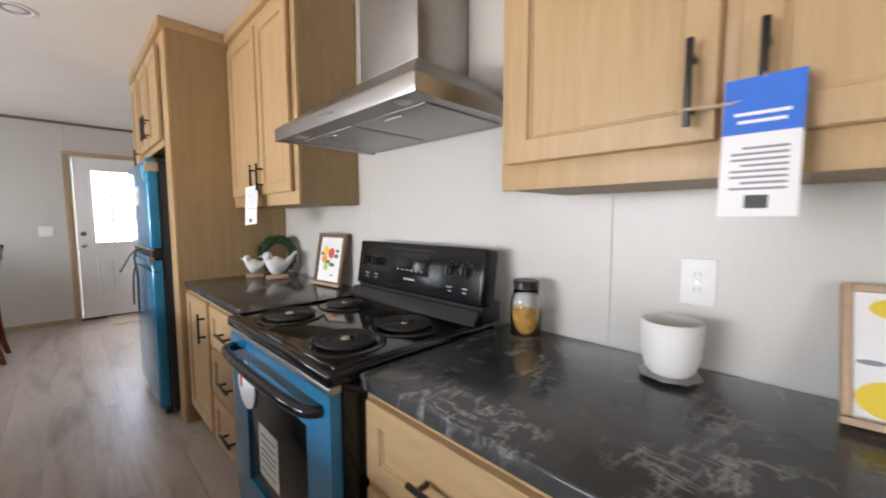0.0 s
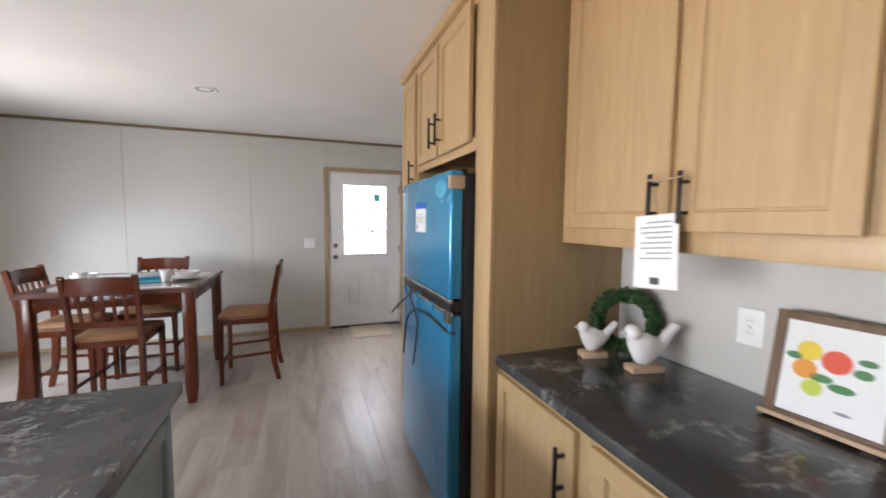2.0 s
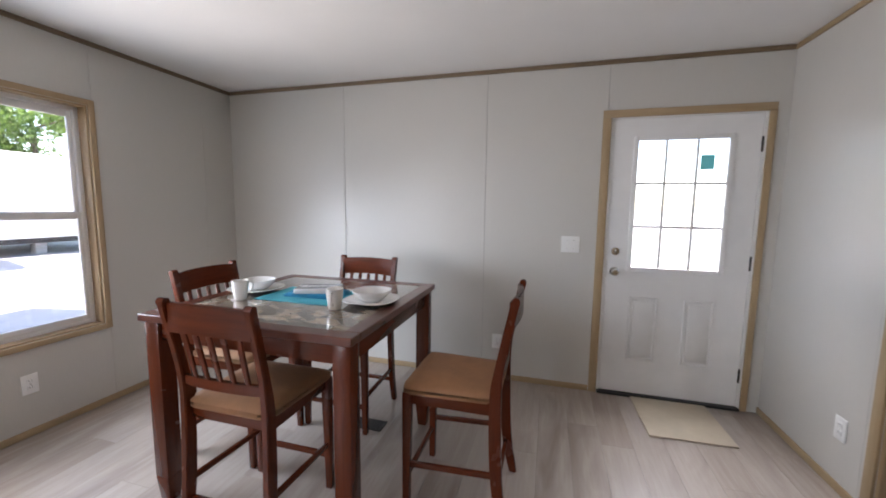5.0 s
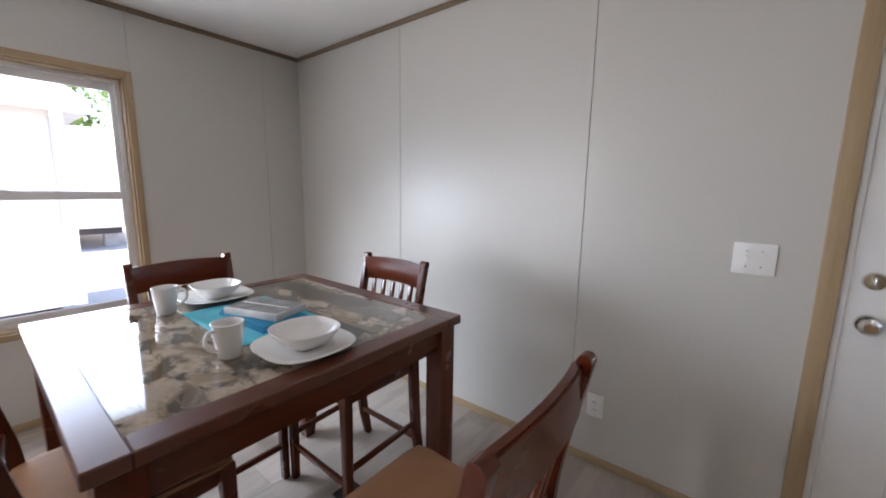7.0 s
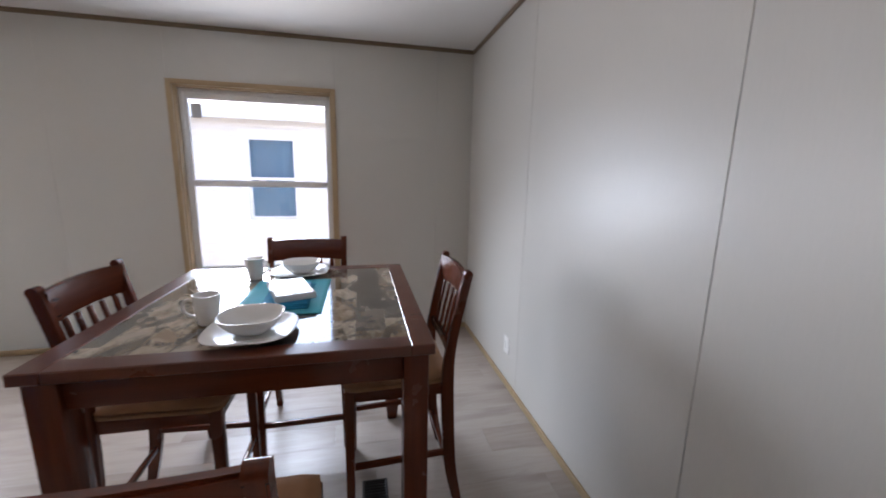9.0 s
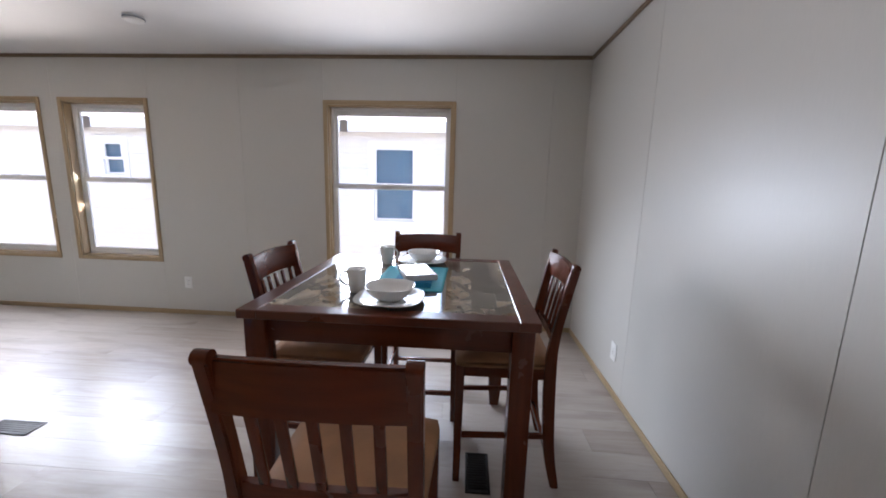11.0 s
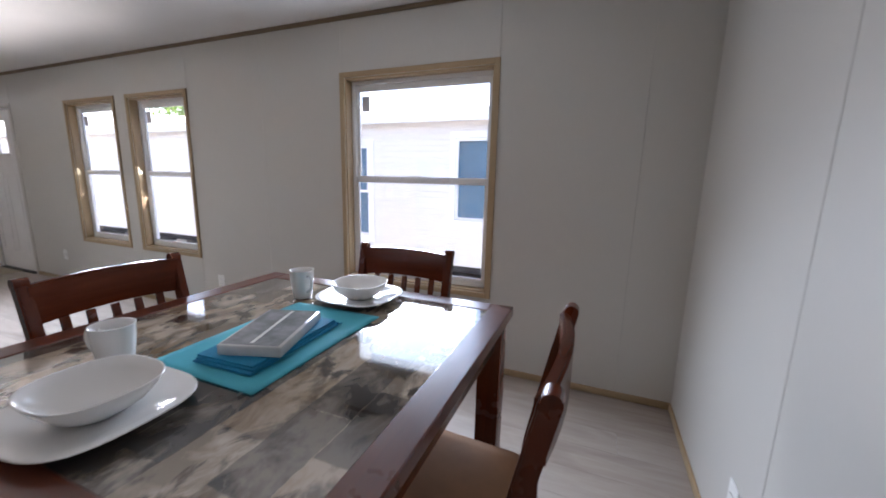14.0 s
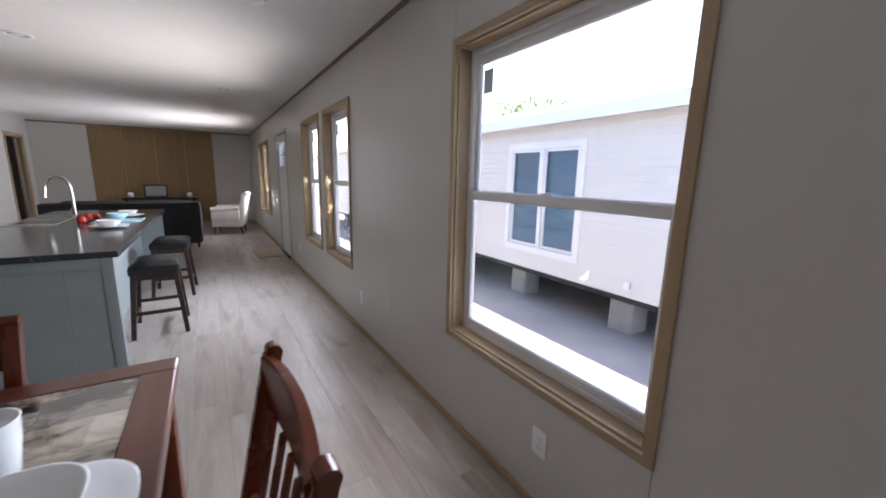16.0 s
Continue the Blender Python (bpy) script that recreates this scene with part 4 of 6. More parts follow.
upper_unit(2.225, 3.196, [(2.28, 2.672), (2.698, 3.165)], [2.637, 2.735], "light maple wall cabinet with two framed doors")
upper_unit(0.17, 1.03, [(0.185, 0.550), (0.576, 1.0)], [0.515, 0.612], "light maple wall cabinet with two framed doors")
upper_unit(-0.72, 0.165, [(-0.68, -0.29), (-0.26, 0.13)], [-0.32, -0.23], "light maple wall cabinet with two framed doors")

# tall surround for the refrigerator, and the pantry
tall = thing("refrigerator_cabinet", "tall light maple surround with two doors above the refrigerator", "cabinet", (0.9, 3.77, 0))
part("side_panel", box(TF, E - 0.003, 3.20, 3.335, 0, 2.40, 0.002, 1), maple_shaded, tall, "plain maple end panel")
part("face_stile", box(TF - 0.014, TF + 0.004, 3.199, 3.345, 0, 2.40, 0.003), maple, tall)
part("upper_body", box(TF + 0.002, E - 0.003, 3.337, 4.214, 1.80, 2.40, 0.002, 1), maple, tall)
part("face_rail", box(TF - 0.0135, TF + 0.004, 3.346, 4.217, 1.745, 1.80, 0.003), maple_h, tall)
part("face_rail", box(TF - 0.0135, TF + 0.004, 3.346, 4.217, 2.345, 2.40, 0.003), maple_h, tall)
for a, b, hy in ((3.385, 3.775, 3.738), (3.802, 4.165, 3.838)):
    d = shaker(tall, TF - 0.014, a, b, 1.785, 2.365, "door", maple)
    bar_pull(d, TF - 0.034, hy, hy, 1.83, 1.99)
# black sheet in place of the shade in the refrigerator recess
part("recess_shade", box(E - 0.03, E - 0.004, 3.336, 4.214, 0, 1.74), black_plastic, tall, "black sheet for the shade behind the refrigerator", smooth=False)
part("crown", box(TF - 0.04, E - 0.003, 3.195, 4.217, 2.40, H - 0.001, 0.008), maple_h, tall)
pantry = thing("pantry_cabinet", "tall narrow light maple pantry with three doors", "cabinet", (0.9, 4.39, 0))
part("body", box(TF, E - 0.003, 4.218, 4.570, 0.0, 2.40, 0.002, 1), maple, pantry)
part("face_frame", box(TF - 0.013, TF + 0.004, 4.218, 4.571, 0.02, 2.40, 0.003), maple, pantry)
for z0, z1 in ((0.12, 0.835), (0.875, 1.632), (1.662, 2.365)):
    d = shaker(pantry, TF - 0.013, 4.236, 4.55, z0, z1, "door", maple)
    hz = (1.68, 1.825)
    if z0 > 1:
        bar_pull(d, TF - 0.033, 4.256, 4.256, *hz)
part("crown", box(TF - 0.04, E - 0.003, 4.218, 4.585, 2.40, H - 0.001, 0.008), maple_h, pantry)

# ---- refrigerator ----
fr = thing("refrigerator", "top-freezer refrigerator still covered in blue protective film", "refrigerator", (0.85, 3.79, 0))
FX = 0.455
part("body", box(FX + 0.07, E - 0.06, 3.385, 4.185, 0.02, 1.655, 0.006), fridge_side, fr, "dark grey cabinet sides")


def fridge_door(name, z0, z1):
    b = box(FX, FX + 0.065, 3.375, 4.195, z0, z1, 0.016, 4)
    return part(name, b, film_blue, fr, "door skinned with blue film")


up = fridge_door("freezer_door", 1.105, 1.665)
lo = fridge_door("fridge_door", 0.065, 1.035)
part("door_seal", box(FX + 0.06, FX + 0.075, 3.39, 4.18, 0.07, 1.65), black_plastic, fr, smooth=False)
hb = bmesh.new()
box(FX + 0.005, FX + 0.055, 3.378, 4.192, 1.045, 1.095, 0.008, bm=hb)
part("handle_recess", hb, black_plastic, fr, "dark pocket handle strip")
part("handle_trim", box(FX - 0.002, FX + 0.02, 3.376, 4.194, 1.088, 1.106, 0.005), chrome, fr, "bright metal edge")
part("handle_trim", box(FX - 0.004, FX + 0.02, 3.376, 4.194, 1.030, 1.048, 0.005), chrome, fr, "bright metal edge")
for yy in (3.40, 3.62, 3.86, 4.12):
    part("tape", box(FX - 0.006, FX + 0.01, yy - 0.03, yy + 0.035, 1.0, 1.05, 0.003), film_blue if yy > 3.5 else steel, lo, "loose flap of film")
part("torn_film_corner", box(FX - 0.002, FX + 0.066, 3.3735, 3.40, 1.585, 1.64, 0.001), block_wood, up, "tan tape at the corner")
part("hinge_cap", box(FX + 0.03, FX + 0.09, 3.40, 3.44, 1.655, 1.671, 0.004), black_plastic, fr)
sl = part("label", box(FX - 0.0015, FX + 0.001, 3.718, 3.898, 1.385, 1.508), paper, up, "white energy label with blue heading", smooth=False)
bub = bmesh.new()
lathe([(0.0, 0.006), (0.03, 0.005), (0.055, 0.002), (0.062, 0.0)], (0, 0, 0), 28, bub, 0.75, 1.3)
bmesh.ops.transform(bub, matrix=pose(FX - 0.0005, 3.50, 1.59, 0, -90, 0), verts=bub.verts)
part("film_bubble", bub, film_pale, up, "air bubble under the pale lifted film", smooth="all")
part("label_heading", box(FX - 0.0018, FX + 0.001, 3.718, 3.898, 1.5085, 1.54), blue_print, up, smooth=False)
for k, z in enumerate((1.478, 1.462, 1.450, 1.438)):
    part("print_line", box(FX - 0.002, FX, 3.753 if k else 3.783, 3.883 if k else 3.833, z - 0.002, z + 0.002), grey_print, sl, smooth=False)
part("print_block", box(FX - 0.002, FX, 3.858, 3.883, 1.40, 1.425), grey_print, sl, smooth=False)
part("kick_grille", box(FX + 0.03, FX + 0.09, 3.40, 4.17, 0.012, 0.062, 0.004), black_plastic, fr)
for yy in (3.46, 4.1):
    part("foot", rod((FX + 0.12, yy, 0), (FX + 0.12, yy, 0.03), 0.02), black_plastic, fr)
# loose straps that hang from the handle
for pts in ([(FX - 0.002, 3.76, 1.085), (FX - 0.045, 3.85, 1.05), (FX - 0.085, 4.01, 0.94), (FX - 0.10, 4.06, 0.90)],
            [(FX + 0.03, 3.371, 0.955), (FX - 0.004, 3.41, 0.965), (FX - 0.015, 3.62, 0.98), (FX - 0.028, 3.78, 0.975), (FX - 0.03, 3.87, 0.945), (FX - 0.035, 3.97, 0.86), (FX - 0.035, 4.04, 0.65)],
            [(FX - 0.002, 3.99, 1.06), (FX - 0.028, 3.91, 1.02), (FX - 0.035, 3.80, 0.97), (FX - 0.03, 3.765, 0.89), (FX - 0.025, 3.86, 0.64)]):
    part("strap", tube(smooth_path(pts, 6), 0.006, 6), black_plastic, fr, "loose black packing strap")

# ---- range ----
st = thing("electric_range", "black four-coil electric range with blue film on its oven door", "range", (0.85, 1.635, 0))
Y0, Y1 = 1.245, 2.022
part("body", box(0.545, 1.19, Y0, Y1, 0.03, 0.885, 0.004), enamel, st)
part("cooktop", box(0.505, 1.16, Y0 - 0.003, Y1 + 0.003, 0.885, 0.925, 0.012, 3), enamel, st, "glossy black enamel top")
rim = bmesh.new()
for a, b, c, d in ((0.53, 1.05, Y0 + 0.012, Y0 + 0.022), (0.53, 1.05, Y1 - 0.022, Y1 - 0.012), (0.53, 0.54, Y0 + 0.022, Y1 - 0.022)):
    box(a, b, c, d, 0.923, 0.929, 0.003, bm=rim)
part("cooktop_rim", rim, enamel, st)
for x, y, r in ((0.665, 1.83, 0.098), (0.905, 1.84, 0.078), (0.655, 1.415, 0.098), (0.885, 1.42, 0.098)):
    bu = part("drip_pan", lathe([(0.0, 0.0015), (r * 0.5, 0.001), (r, 0.002), (r + 0.014, 0.006), (r + 0.022, 0.004), (r + 0.024, 0.0)], (x, y, 0.9255), 40), drip_mat, st)
    pts = []
    for k in range(96):
        a = k / 96 * 2 * math.pi * 5.5
        rr = 0.022 + (r - 0.026) * k / 95
        pts.append((x + rr * math.cos(a), y + rr * math.sin(a), 0.938))
    part("burner_coil", tube(pts, 0.0056, 6), coil_mat, bu, "dark spiral element")
    part("burner_cap", lathe([(0.0, 0.004), (0.012, 0.004), (0.016, 0.0), (0.016, -0.01)], (x, y, 0.94), 20), chrome, bu, "bright centre cap")
# back guard with knobs
bg = box(0, 0.075, Y0, Y1, 0, 0.205, 0.012, 3, m=Matrix.Translation((1.075, 0, 0.985)) @ pose(0, 0, 0, 0, 9, 0))
part("back_guard", bg, panel_black, st, "glossy black control panel")
part("back_guard_recess", box(1.092, 1.19, Y0 + 0.004, Y1 - 0.004, 0.92, 0.99), black_plastic, st, "black gap under the control panel")
sb = bmesh.new()
ends = [[sb.verts.new((x, y, z)) for x, z in ((1.038, 0.922), (1.040, 0.929), (1.066, 0.972), (1.092, 0.972), (1.092, 0.922))] for y in (Y0, Y1)]
for i in range(5):
    sb.faces.new((ends[0][i], ends[0][(i + 1) % 5], ends[1][(i + 1) % 5], ends[1][i]))
for e in ends:
    sb.faces.new(e)
bmesh.ops.bevel(sb, geom=list(sb.edges), offset=0.002, segments=2, affect='EDGES')
part("back_guard_base", sb, enamel, st, "sloped glossy black enamel ledge")
gm = Matrix.Translation((1.075, 0, 0.985)) @ pose(0, 0, 0, 0, 9, 0)
part("display_panel", box(-0.003, 0.001, 1.52, 1.75, 0.075, 0.165, 0.001, m=gm), oven_glass, st, "dark clock window")
part("display_line", box(-0.004, 0.0, 1.50, 1.77, 0.178, 0.182, m=gm), black_plastic, st, smooth=False)
for yy in (1.325, 1.40, 1.865, 1.935):
    c = gm @ Vector((0, yy, 0.115))
    out = (gm.to_3x3() @ Vector((-1, 0, 0))).normalized()
    kb = rod(c, c + out * 0.008, 0.022, 0.020, 24)
    rod(c + out * 0.008, c + out * 0.022, 0.019, 0.017, 24, kb)
    up_ = gm.to_3x3() @ Vector((0, 0, 1))
    beam(c + out * 0.026 - up_ * 0.02, c + out * 0.026 + up_ * 0.02, 0.009, 0.009, 0.014, 0.014, 0.002, kb, (0, 1, 0))
    k = part("knob", kb, black_plastic, st, "black control knob")
    tick = bmesh.new()
    for j in range(7):
        a = radians(-120 + 40 * j)
        p = gm @ Vector((-0.0012, yy + 0.034 * math.sin(a), 0.115 + 0.034 * math.cos(a)))
        rod(p, p + out * 0.001, 0.0018, seg=6, bm=tick)
    box(-0.0025, 0.0, yy - 0.012, yy + 0.012, 0.052, 0.058, m=gm, bm=tick)
    box(-0.0025, 0.0, yy - 0.007, yy + 0.007, 0.038, 0.043, m=gm, bm=tick)
    part("knob_marking", tick, grey_print, k, smooth=False)
box_ = box(-0.0025, 0.0, 1.60, 1.67, 0.052, 0.060, m=gm)
part("badge", box_, steel, st, "small silver badge", smooth=False)
lg = bmesh.new()
for yy in (1.56, 1.59, 1.62, 1.65, 1.68, 1.71):
    box(-0.0045, -0.002, yy - 0.006, yy + 0.006, 0.09, 0.096, m=gm, bm=lg)
part("display_marking", lg, grey_print, st, smooth=False)
# oven door: film-covered frame round the dark window
od = part("oven_door", slab('x', 0.515, 0.03, Y0 + 0.008, Y1 - 0.008, 0.22, 0.865, [(1.385, 1.865, 0.34, 0.74)]), film_blue, st, "oven door edge under blue film", smooth=False)
part("oven_window", box(0.518, 0.54, 1.385, 1.865, 0.34, 0.74, 0.003), oven_glass, od, "dark glass oven window")
part("control_edge", box(0.512, 0.547, Y0 + 0.004, Y1 - 0.004, 0.866, 0.886, 0.004), steel_side, st, "bright metal edge strip")
hp = smooth_path([(0.515, Y0 + 0.05, 0.815), (0.472, Y0 + 0.10, 0.82), (0.455, 1.635, 0.825), (0.472, Y1 - 0.10, 0.82), (0.515, Y1 - 0.05, 0.815)], 8)
part("oven_handle", tube(hp, 0.017, 12), enamel, od, "curved black oven handle")
part("storage_drawer", box(0.518, 0.546, Y0 + 0.008, Y1 - 0.008, 0.05, 0.205, 0.004), film_blue, st, "storage drawer under blue film")
lab = part("paper_disc", rod((0.5145, 1.86, 0.70), (0.5125, 1.86, 0.70), 0.085, seg=32), paper, od, "round white paper label")
part("disc_edge", box(0.512, 0.5145, 1.90, 1.925, 0.68, 0.79, 0.0008, m=None), red_print, lab, "red corner of the label", smooth=False)
part("energy_label", box(0.5165, 0.5178, 1.60, 1.76, 0.42, 0.60), paper, od, "white printed card", smooth=False)
eb = bmesh.new()
for z in (0.57, 0.545, 0.52, 0.50, 0.48, 0.45):
    box(0.5155, 0.5166, 1.62, 1.74, z - 0.003, z + 0.003, bm=eb)
part("print_line", eb, grey_print, od, smooth=False)

# ---- range hood ----
hd = thing("range_hood", "stainless steel chimney range hood over the range", "range hood", (1.0, 1.63, 1.62))
hx0, hx1, hy0, hy1 = 0.73, E - 0.002, 1.18, 2.075
can = bmesh.new()
v0 = [can.verts.new(p) for p in ((hx0, hy0, 1.662), (hx1, hy0, 1.662), (hx1, hy1, 1.662), (hx0, hy1, 1.662))]
v1 = [can.verts.new(p) for p in ((0.965, 1.435, 1.835), (hx1, 1.435, 1.835), (hx1, 1.785, 1.835), (0.965, 1.785, 1.835))]
for i in range(4):
    can.faces.new((v0[i], v0[(i + 1) % 4], v1[(i + 1) % 4], v1[i]))
can.faces.new(v1)
bmesh.ops.bevel(can, geom=[e for e in can.edges if not e.is_boundary], offset=0.004, segments=2, affect='EDGES')
part("canopy", can, steel, hd, "sloped brushed steel canopy")
lipb = bmesh.new()
box(hx0, hx0 + 0.012, hy0, hy1, 1.612, 1.664, 0.003, bm=lipb)
box(hx0 + 0.012, hx1, hy0, hy0 + 0.012, 1.612, 1.664, 0.003, bm=lipb)
box(hx0 + 0.012, hx1, hy1 - 0.012, hy1, 1.612, 1.664, 0.003, bm=lipb)
part("rim_band", lipb, steel_side, hd, "flat steel band")
part("underside", box(hx0 + 0.012, hx1, hy0 + 0.012, hy1 - 0.012, 1.622, 1.630), filter_mat, hd, "grey metal underside", smooth=False)
for a, b in ((1.25, 1.62), (1.64, 2.01)):
    f = part("filter_panel", box(hx0 + 0.10, hx1 - 0.05, a, b, 1.616, 1.623, 0.003), filter_mat, hd, "grey mesh filter panel")
    part("latch", box(hx0 + 0.12, hx0 + 0.135, (a + b) / 2 - 0.04, (a + b) / 2 + 0.04, 1.612, 1.617, 0.002), chrome, f)
for y in (1.30, 1.95):
    part("hood_lamp", lathe([(0.0, -0.004), (0.022, -0.004), (0.028, 0.0)], (hx0 + 0.06, y, 1.622), 24), white_plastic, hd, "small round hood lamp")
for k in range(5):
    part("button", box(hx0 - 0.003, hx0 + 0.001, 1.585 + k * 0.02, 1.597 + k * 0.02, 1.633, 1.643, 0.001), chrome, hd)
part("chimney", box(0.965, hx1, 1.435, 1.785, 1.832, H - 0.002, 0.006, 2), steel, hd, "tall square steel chimney")
part("chimney_sleeve", box(0.969, hx1, 1.439, 1.781, 2.1, H - 0.001, 0.004, 2), steel, hd)


# ---- dining table ----
TX0, TX1, TY0, TY1, TZ = -1.988, -0.922, 5.192, 6.252, 0.919
tb = thing("dining_table", "square counter-height cherry dining table with stone-look inlay", "table", ((TX0 + TX1) / 2, (TY0 + TY1) / 2, 0))
bw = 0.072
for nm, a, b, c, d, m in (("border", TX0, TX1, TY0, TY0 + bw, top_x), ("border", TX0, TX1, TY1 - bw, TY1, top_x), ("border", TX0, TX0 + bw, TY0 + bw, TY1 - bw, top_y), ("border", TX1 - bw, TX1, TY0 + bw, TY1 - bw, top_y)):
    part(nm, box(a, b, c, d, TZ - 0.034, TZ, 0.003, 1), m, tb, smooth=False)
part("inlay", box(TX0 + bw, TX1 - bw, TY0 + bw, TY1 - bw, TZ - 0.03, TZ - 0.0025), inlay_mat, tb, "polished patchwork stone-look top", smooth=False)
ins = 0.035
for a, b, c, d, m in ((TX0 + ins, TX1 - ins, TY0 + ins, TY0 + ins + 0.022, cherry_x), (TX0 + ins, TX1 - ins, TY1 - ins - 0.022, TY1 - ins, cherry_x), (TX0 + ins, TX0 + ins + 0.022, TY0 + ins + 0.022, TY1 - ins - 0.022, cherry_y), (TX1 - ins - 0.022, TX1 - ins, TY0 + ins + 0.022, TY1 - ins - 0.022, cherry_y)):
    part("apron", box(a, b, c, d, TZ - 0.125, TZ - 0.034, 0.003), m, tb)
for x in (TX0 + 0.055, TX1 - 0.055):
    for y in (TY0 + 0.055, TY1 - 0.055):
        lb = beam((x, y, 0.13), (x, y, TZ - 0.034), 0.078, 0.078, 0.078, 0.078, 0.006)
        beam((x, y, 0.0), (x, y, 0.13), 0.055, 0.078, 0.055, 0.078, 0.005, lb)
        part("leg", lb, cherry, tb)


# ---- dining chairs: local origin at the floor under the seat, back towards +y ----
def arc_bar(x0, x1, y, z, bow, h, t, n=8, zbow=0.0):
    """A slightly bowed rail between two posts."""
    b = bmesh.new()
    rings = []
    for i in range(n + 1):
        u = i / n
        x = x0 + (x1 - x0) * u
        k = 1 - (2 * u - 1) ** 2
        yy = y + bow * k
        rings.append([b.verts.new((x, yy + dy, z + dz + zbow * k)) for dy, dz in ((-t / 2, -h / 2), (t / 2, -h / 2), (t / 2, h / 2), (-t / 2, h / 2))])
    for a, c in zip(rings, rings[1:]):
        for i in range(4):
            b.faces.new((a[i], a[(i + 1) % 4], c[(i + 1) % 4], c[i]))
    b.faces.new(rings[0][::-1])
    b.faces.new(rings[-1])
    bmesh.ops.bevel(b, geom=[e for e in b.edges if not (abs(e.verts[0].co.x - e.verts[1].co.x) < 1e-6)], offset=0.005, segments=2, affect='EDGES')
    return b


def dining_chair():
    t = thing("dining_chair", "counter-height cherry slat-back chair with tan padded seat", "chair", (0, 0, 0), "chairs round the table")
    ZS = 0.60
    # seat pad, wider in front
    s = bmesh.new()
    bmesh.ops.create_cube(s, size=1.0)
    bmesh.ops.subdivide_edges(s, edges=list(s.edges), cuts=7, use_grid_fill=True)
    for v in s.verts:
        u, w, q = v.co * 2
        hw = 0.225 - 0.02 * (w + 1) / 2
        r = 0.16
        cx, cy = max(abs(u) - (1 - r), 0) / r, max(abs(w) - (1 - r), 0) / r
        k = math.hypot(cx, cy)
        f = (1 - r + r / max(k, 1e-6)) if k > 1 else 1.0
        sx = math.copysign(min(abs(u), 1 - r + cx * r / max(k, 1)), u)
        sy = math.copysign(min(abs(w), 1 - r + cy * r / max(k, 1)), w)
        dome = 0.010 * (1 - u * u) * (1 - w * w) if q > 0 else 0
        edge = 0.016 * max(abs(u), abs(w)) ** 6 if q > 0 else 0
        v.co = (sx * hw, -0.015 + sy * 0.215, ZS + q * 0.022 + dome - edge)
    part("seat", s, tan_seat, t, "tan microfibre seat pad", smooth="all")
    for a, b, c, d, m in ((-0.19, 0.19, -0.215, -0.195, cherry_x), (-0.185, 0.185, 0.165, 0.185, cherry_x), (-0.205, -0.185, -0.195, 0.165, cherry_y), (0.185, 0.205, -0.195, 0.165, cherry_y)):
        part("seat_rail", box(a, b, c, d, ZS - 0.075, ZS - 0.018, 0.004), m, t)
    for sx in (-1, 1):
        part("front_leg", beam((sx * 0.205, -0.208, 0.0), (sx * 0.2, -0.205, ZS - 0.02), 0.032, 0.042, 0.032, 0.042, 0.005), cherry, t)
        # back leg: kicked foot, upright, then leaning back post
        pts = smooth_path([(sx * 0.205, 0.245, 0.0), (sx * 0.203, 0.205, 0.22), (sx * 0.2, 0.19, ZS - 0.03), (sx * 0.2, 0.205, 0.75), (sx * 0.203, 0.262, 1.034)], 5)
        b = bmesh.new()
        rings = []
        for i, p in enumerate(pts):
            h = i / (len(pts) - 1)
            w, d = (0.032, 0.036 + 0.016 * math.sin(math.pi * min(h * 1.3, 1)))
            rings.append([b.verts.new(p + Vector((ex * w / 2, ey * d / 2, 0))) for ex, ey in ((-1, -1), (1, -1), (1, 1), (-1, 1))])
        for a, c in zip(rings, rings[1:]):
            for k in range(4):
                b.faces.new((a[k], a[(k + 1) % 4], c[(k + 1) % 4], c[k]))
        b.faces.new(rings[0][::-1])
        b.faces.new(rings[-1])
        bmesh.ops.bevel(b, geom=list(b.edges), offset=0.004, segments=2, affect='EDGES')
        # post top rolled over towards the back
        rod((sx * 0.203 - 0.0165, 0.263, 1.034), (sx * 0.203 + 0.0165, 0.263, 1.034), 0.0165, seg=14, bm=b)
        part("back_leg", b, cherry, t)
        part("side_stretcher", beam((sx * 0.203, -0.2, 0.235), (sx * 0.203, 0.2, 0.255), 0.018, 0.018, 0.026, 0.026, 0.004), cherry_y, t)
    part("front_stretcher", box(-0.19, 0.19, -0.218, -0.198, 0.16, 0.186, 0.004), cherry_x, t)
    part("back_stretcher", box(-0.19, 0.19, 0.192, 0.212, 0.16, 0.186, 0.004), cherry_x, t)
    part("top_rail", arc_bar(-0.198, 0.198, 0.248, 0.972, 0.02, 0.118, 0.024, zbow=0.008), cherry_x, t)
    part("lower_rail", arc_bar(-0.195, 0.195, 0.198, 0.70, 0.012, 0.042, 0.02), cherry_x, t)
    for i in range(5):
        x = (i - 2) * 0.064
        k = 1 - (x / 0.2) ** 2
        part("slat", beam((x, 0.2 + 0.012 * k, 0.715), (x * 1.02, 0.235 + 0.02 * k, 0.92), 0.024, 0.024, 0.011, 0.011, 0.003), cherry, t)
    return t


chair = dining_chair()
chair.matrix_basis = pose(-0.613, 5.704, 0, 0, 0, -90)
chair_s = copy_thing(chair, pose(-1.447, 5.318, 0, 0, 0, 180))
chair_n = copy_thing(chair, pose(-1.484, 6.187, 0, 0, 0, 0))
chair_w = copy_thing(chair, pose(-1.927, 5.738, 0, 0, 0, 91))


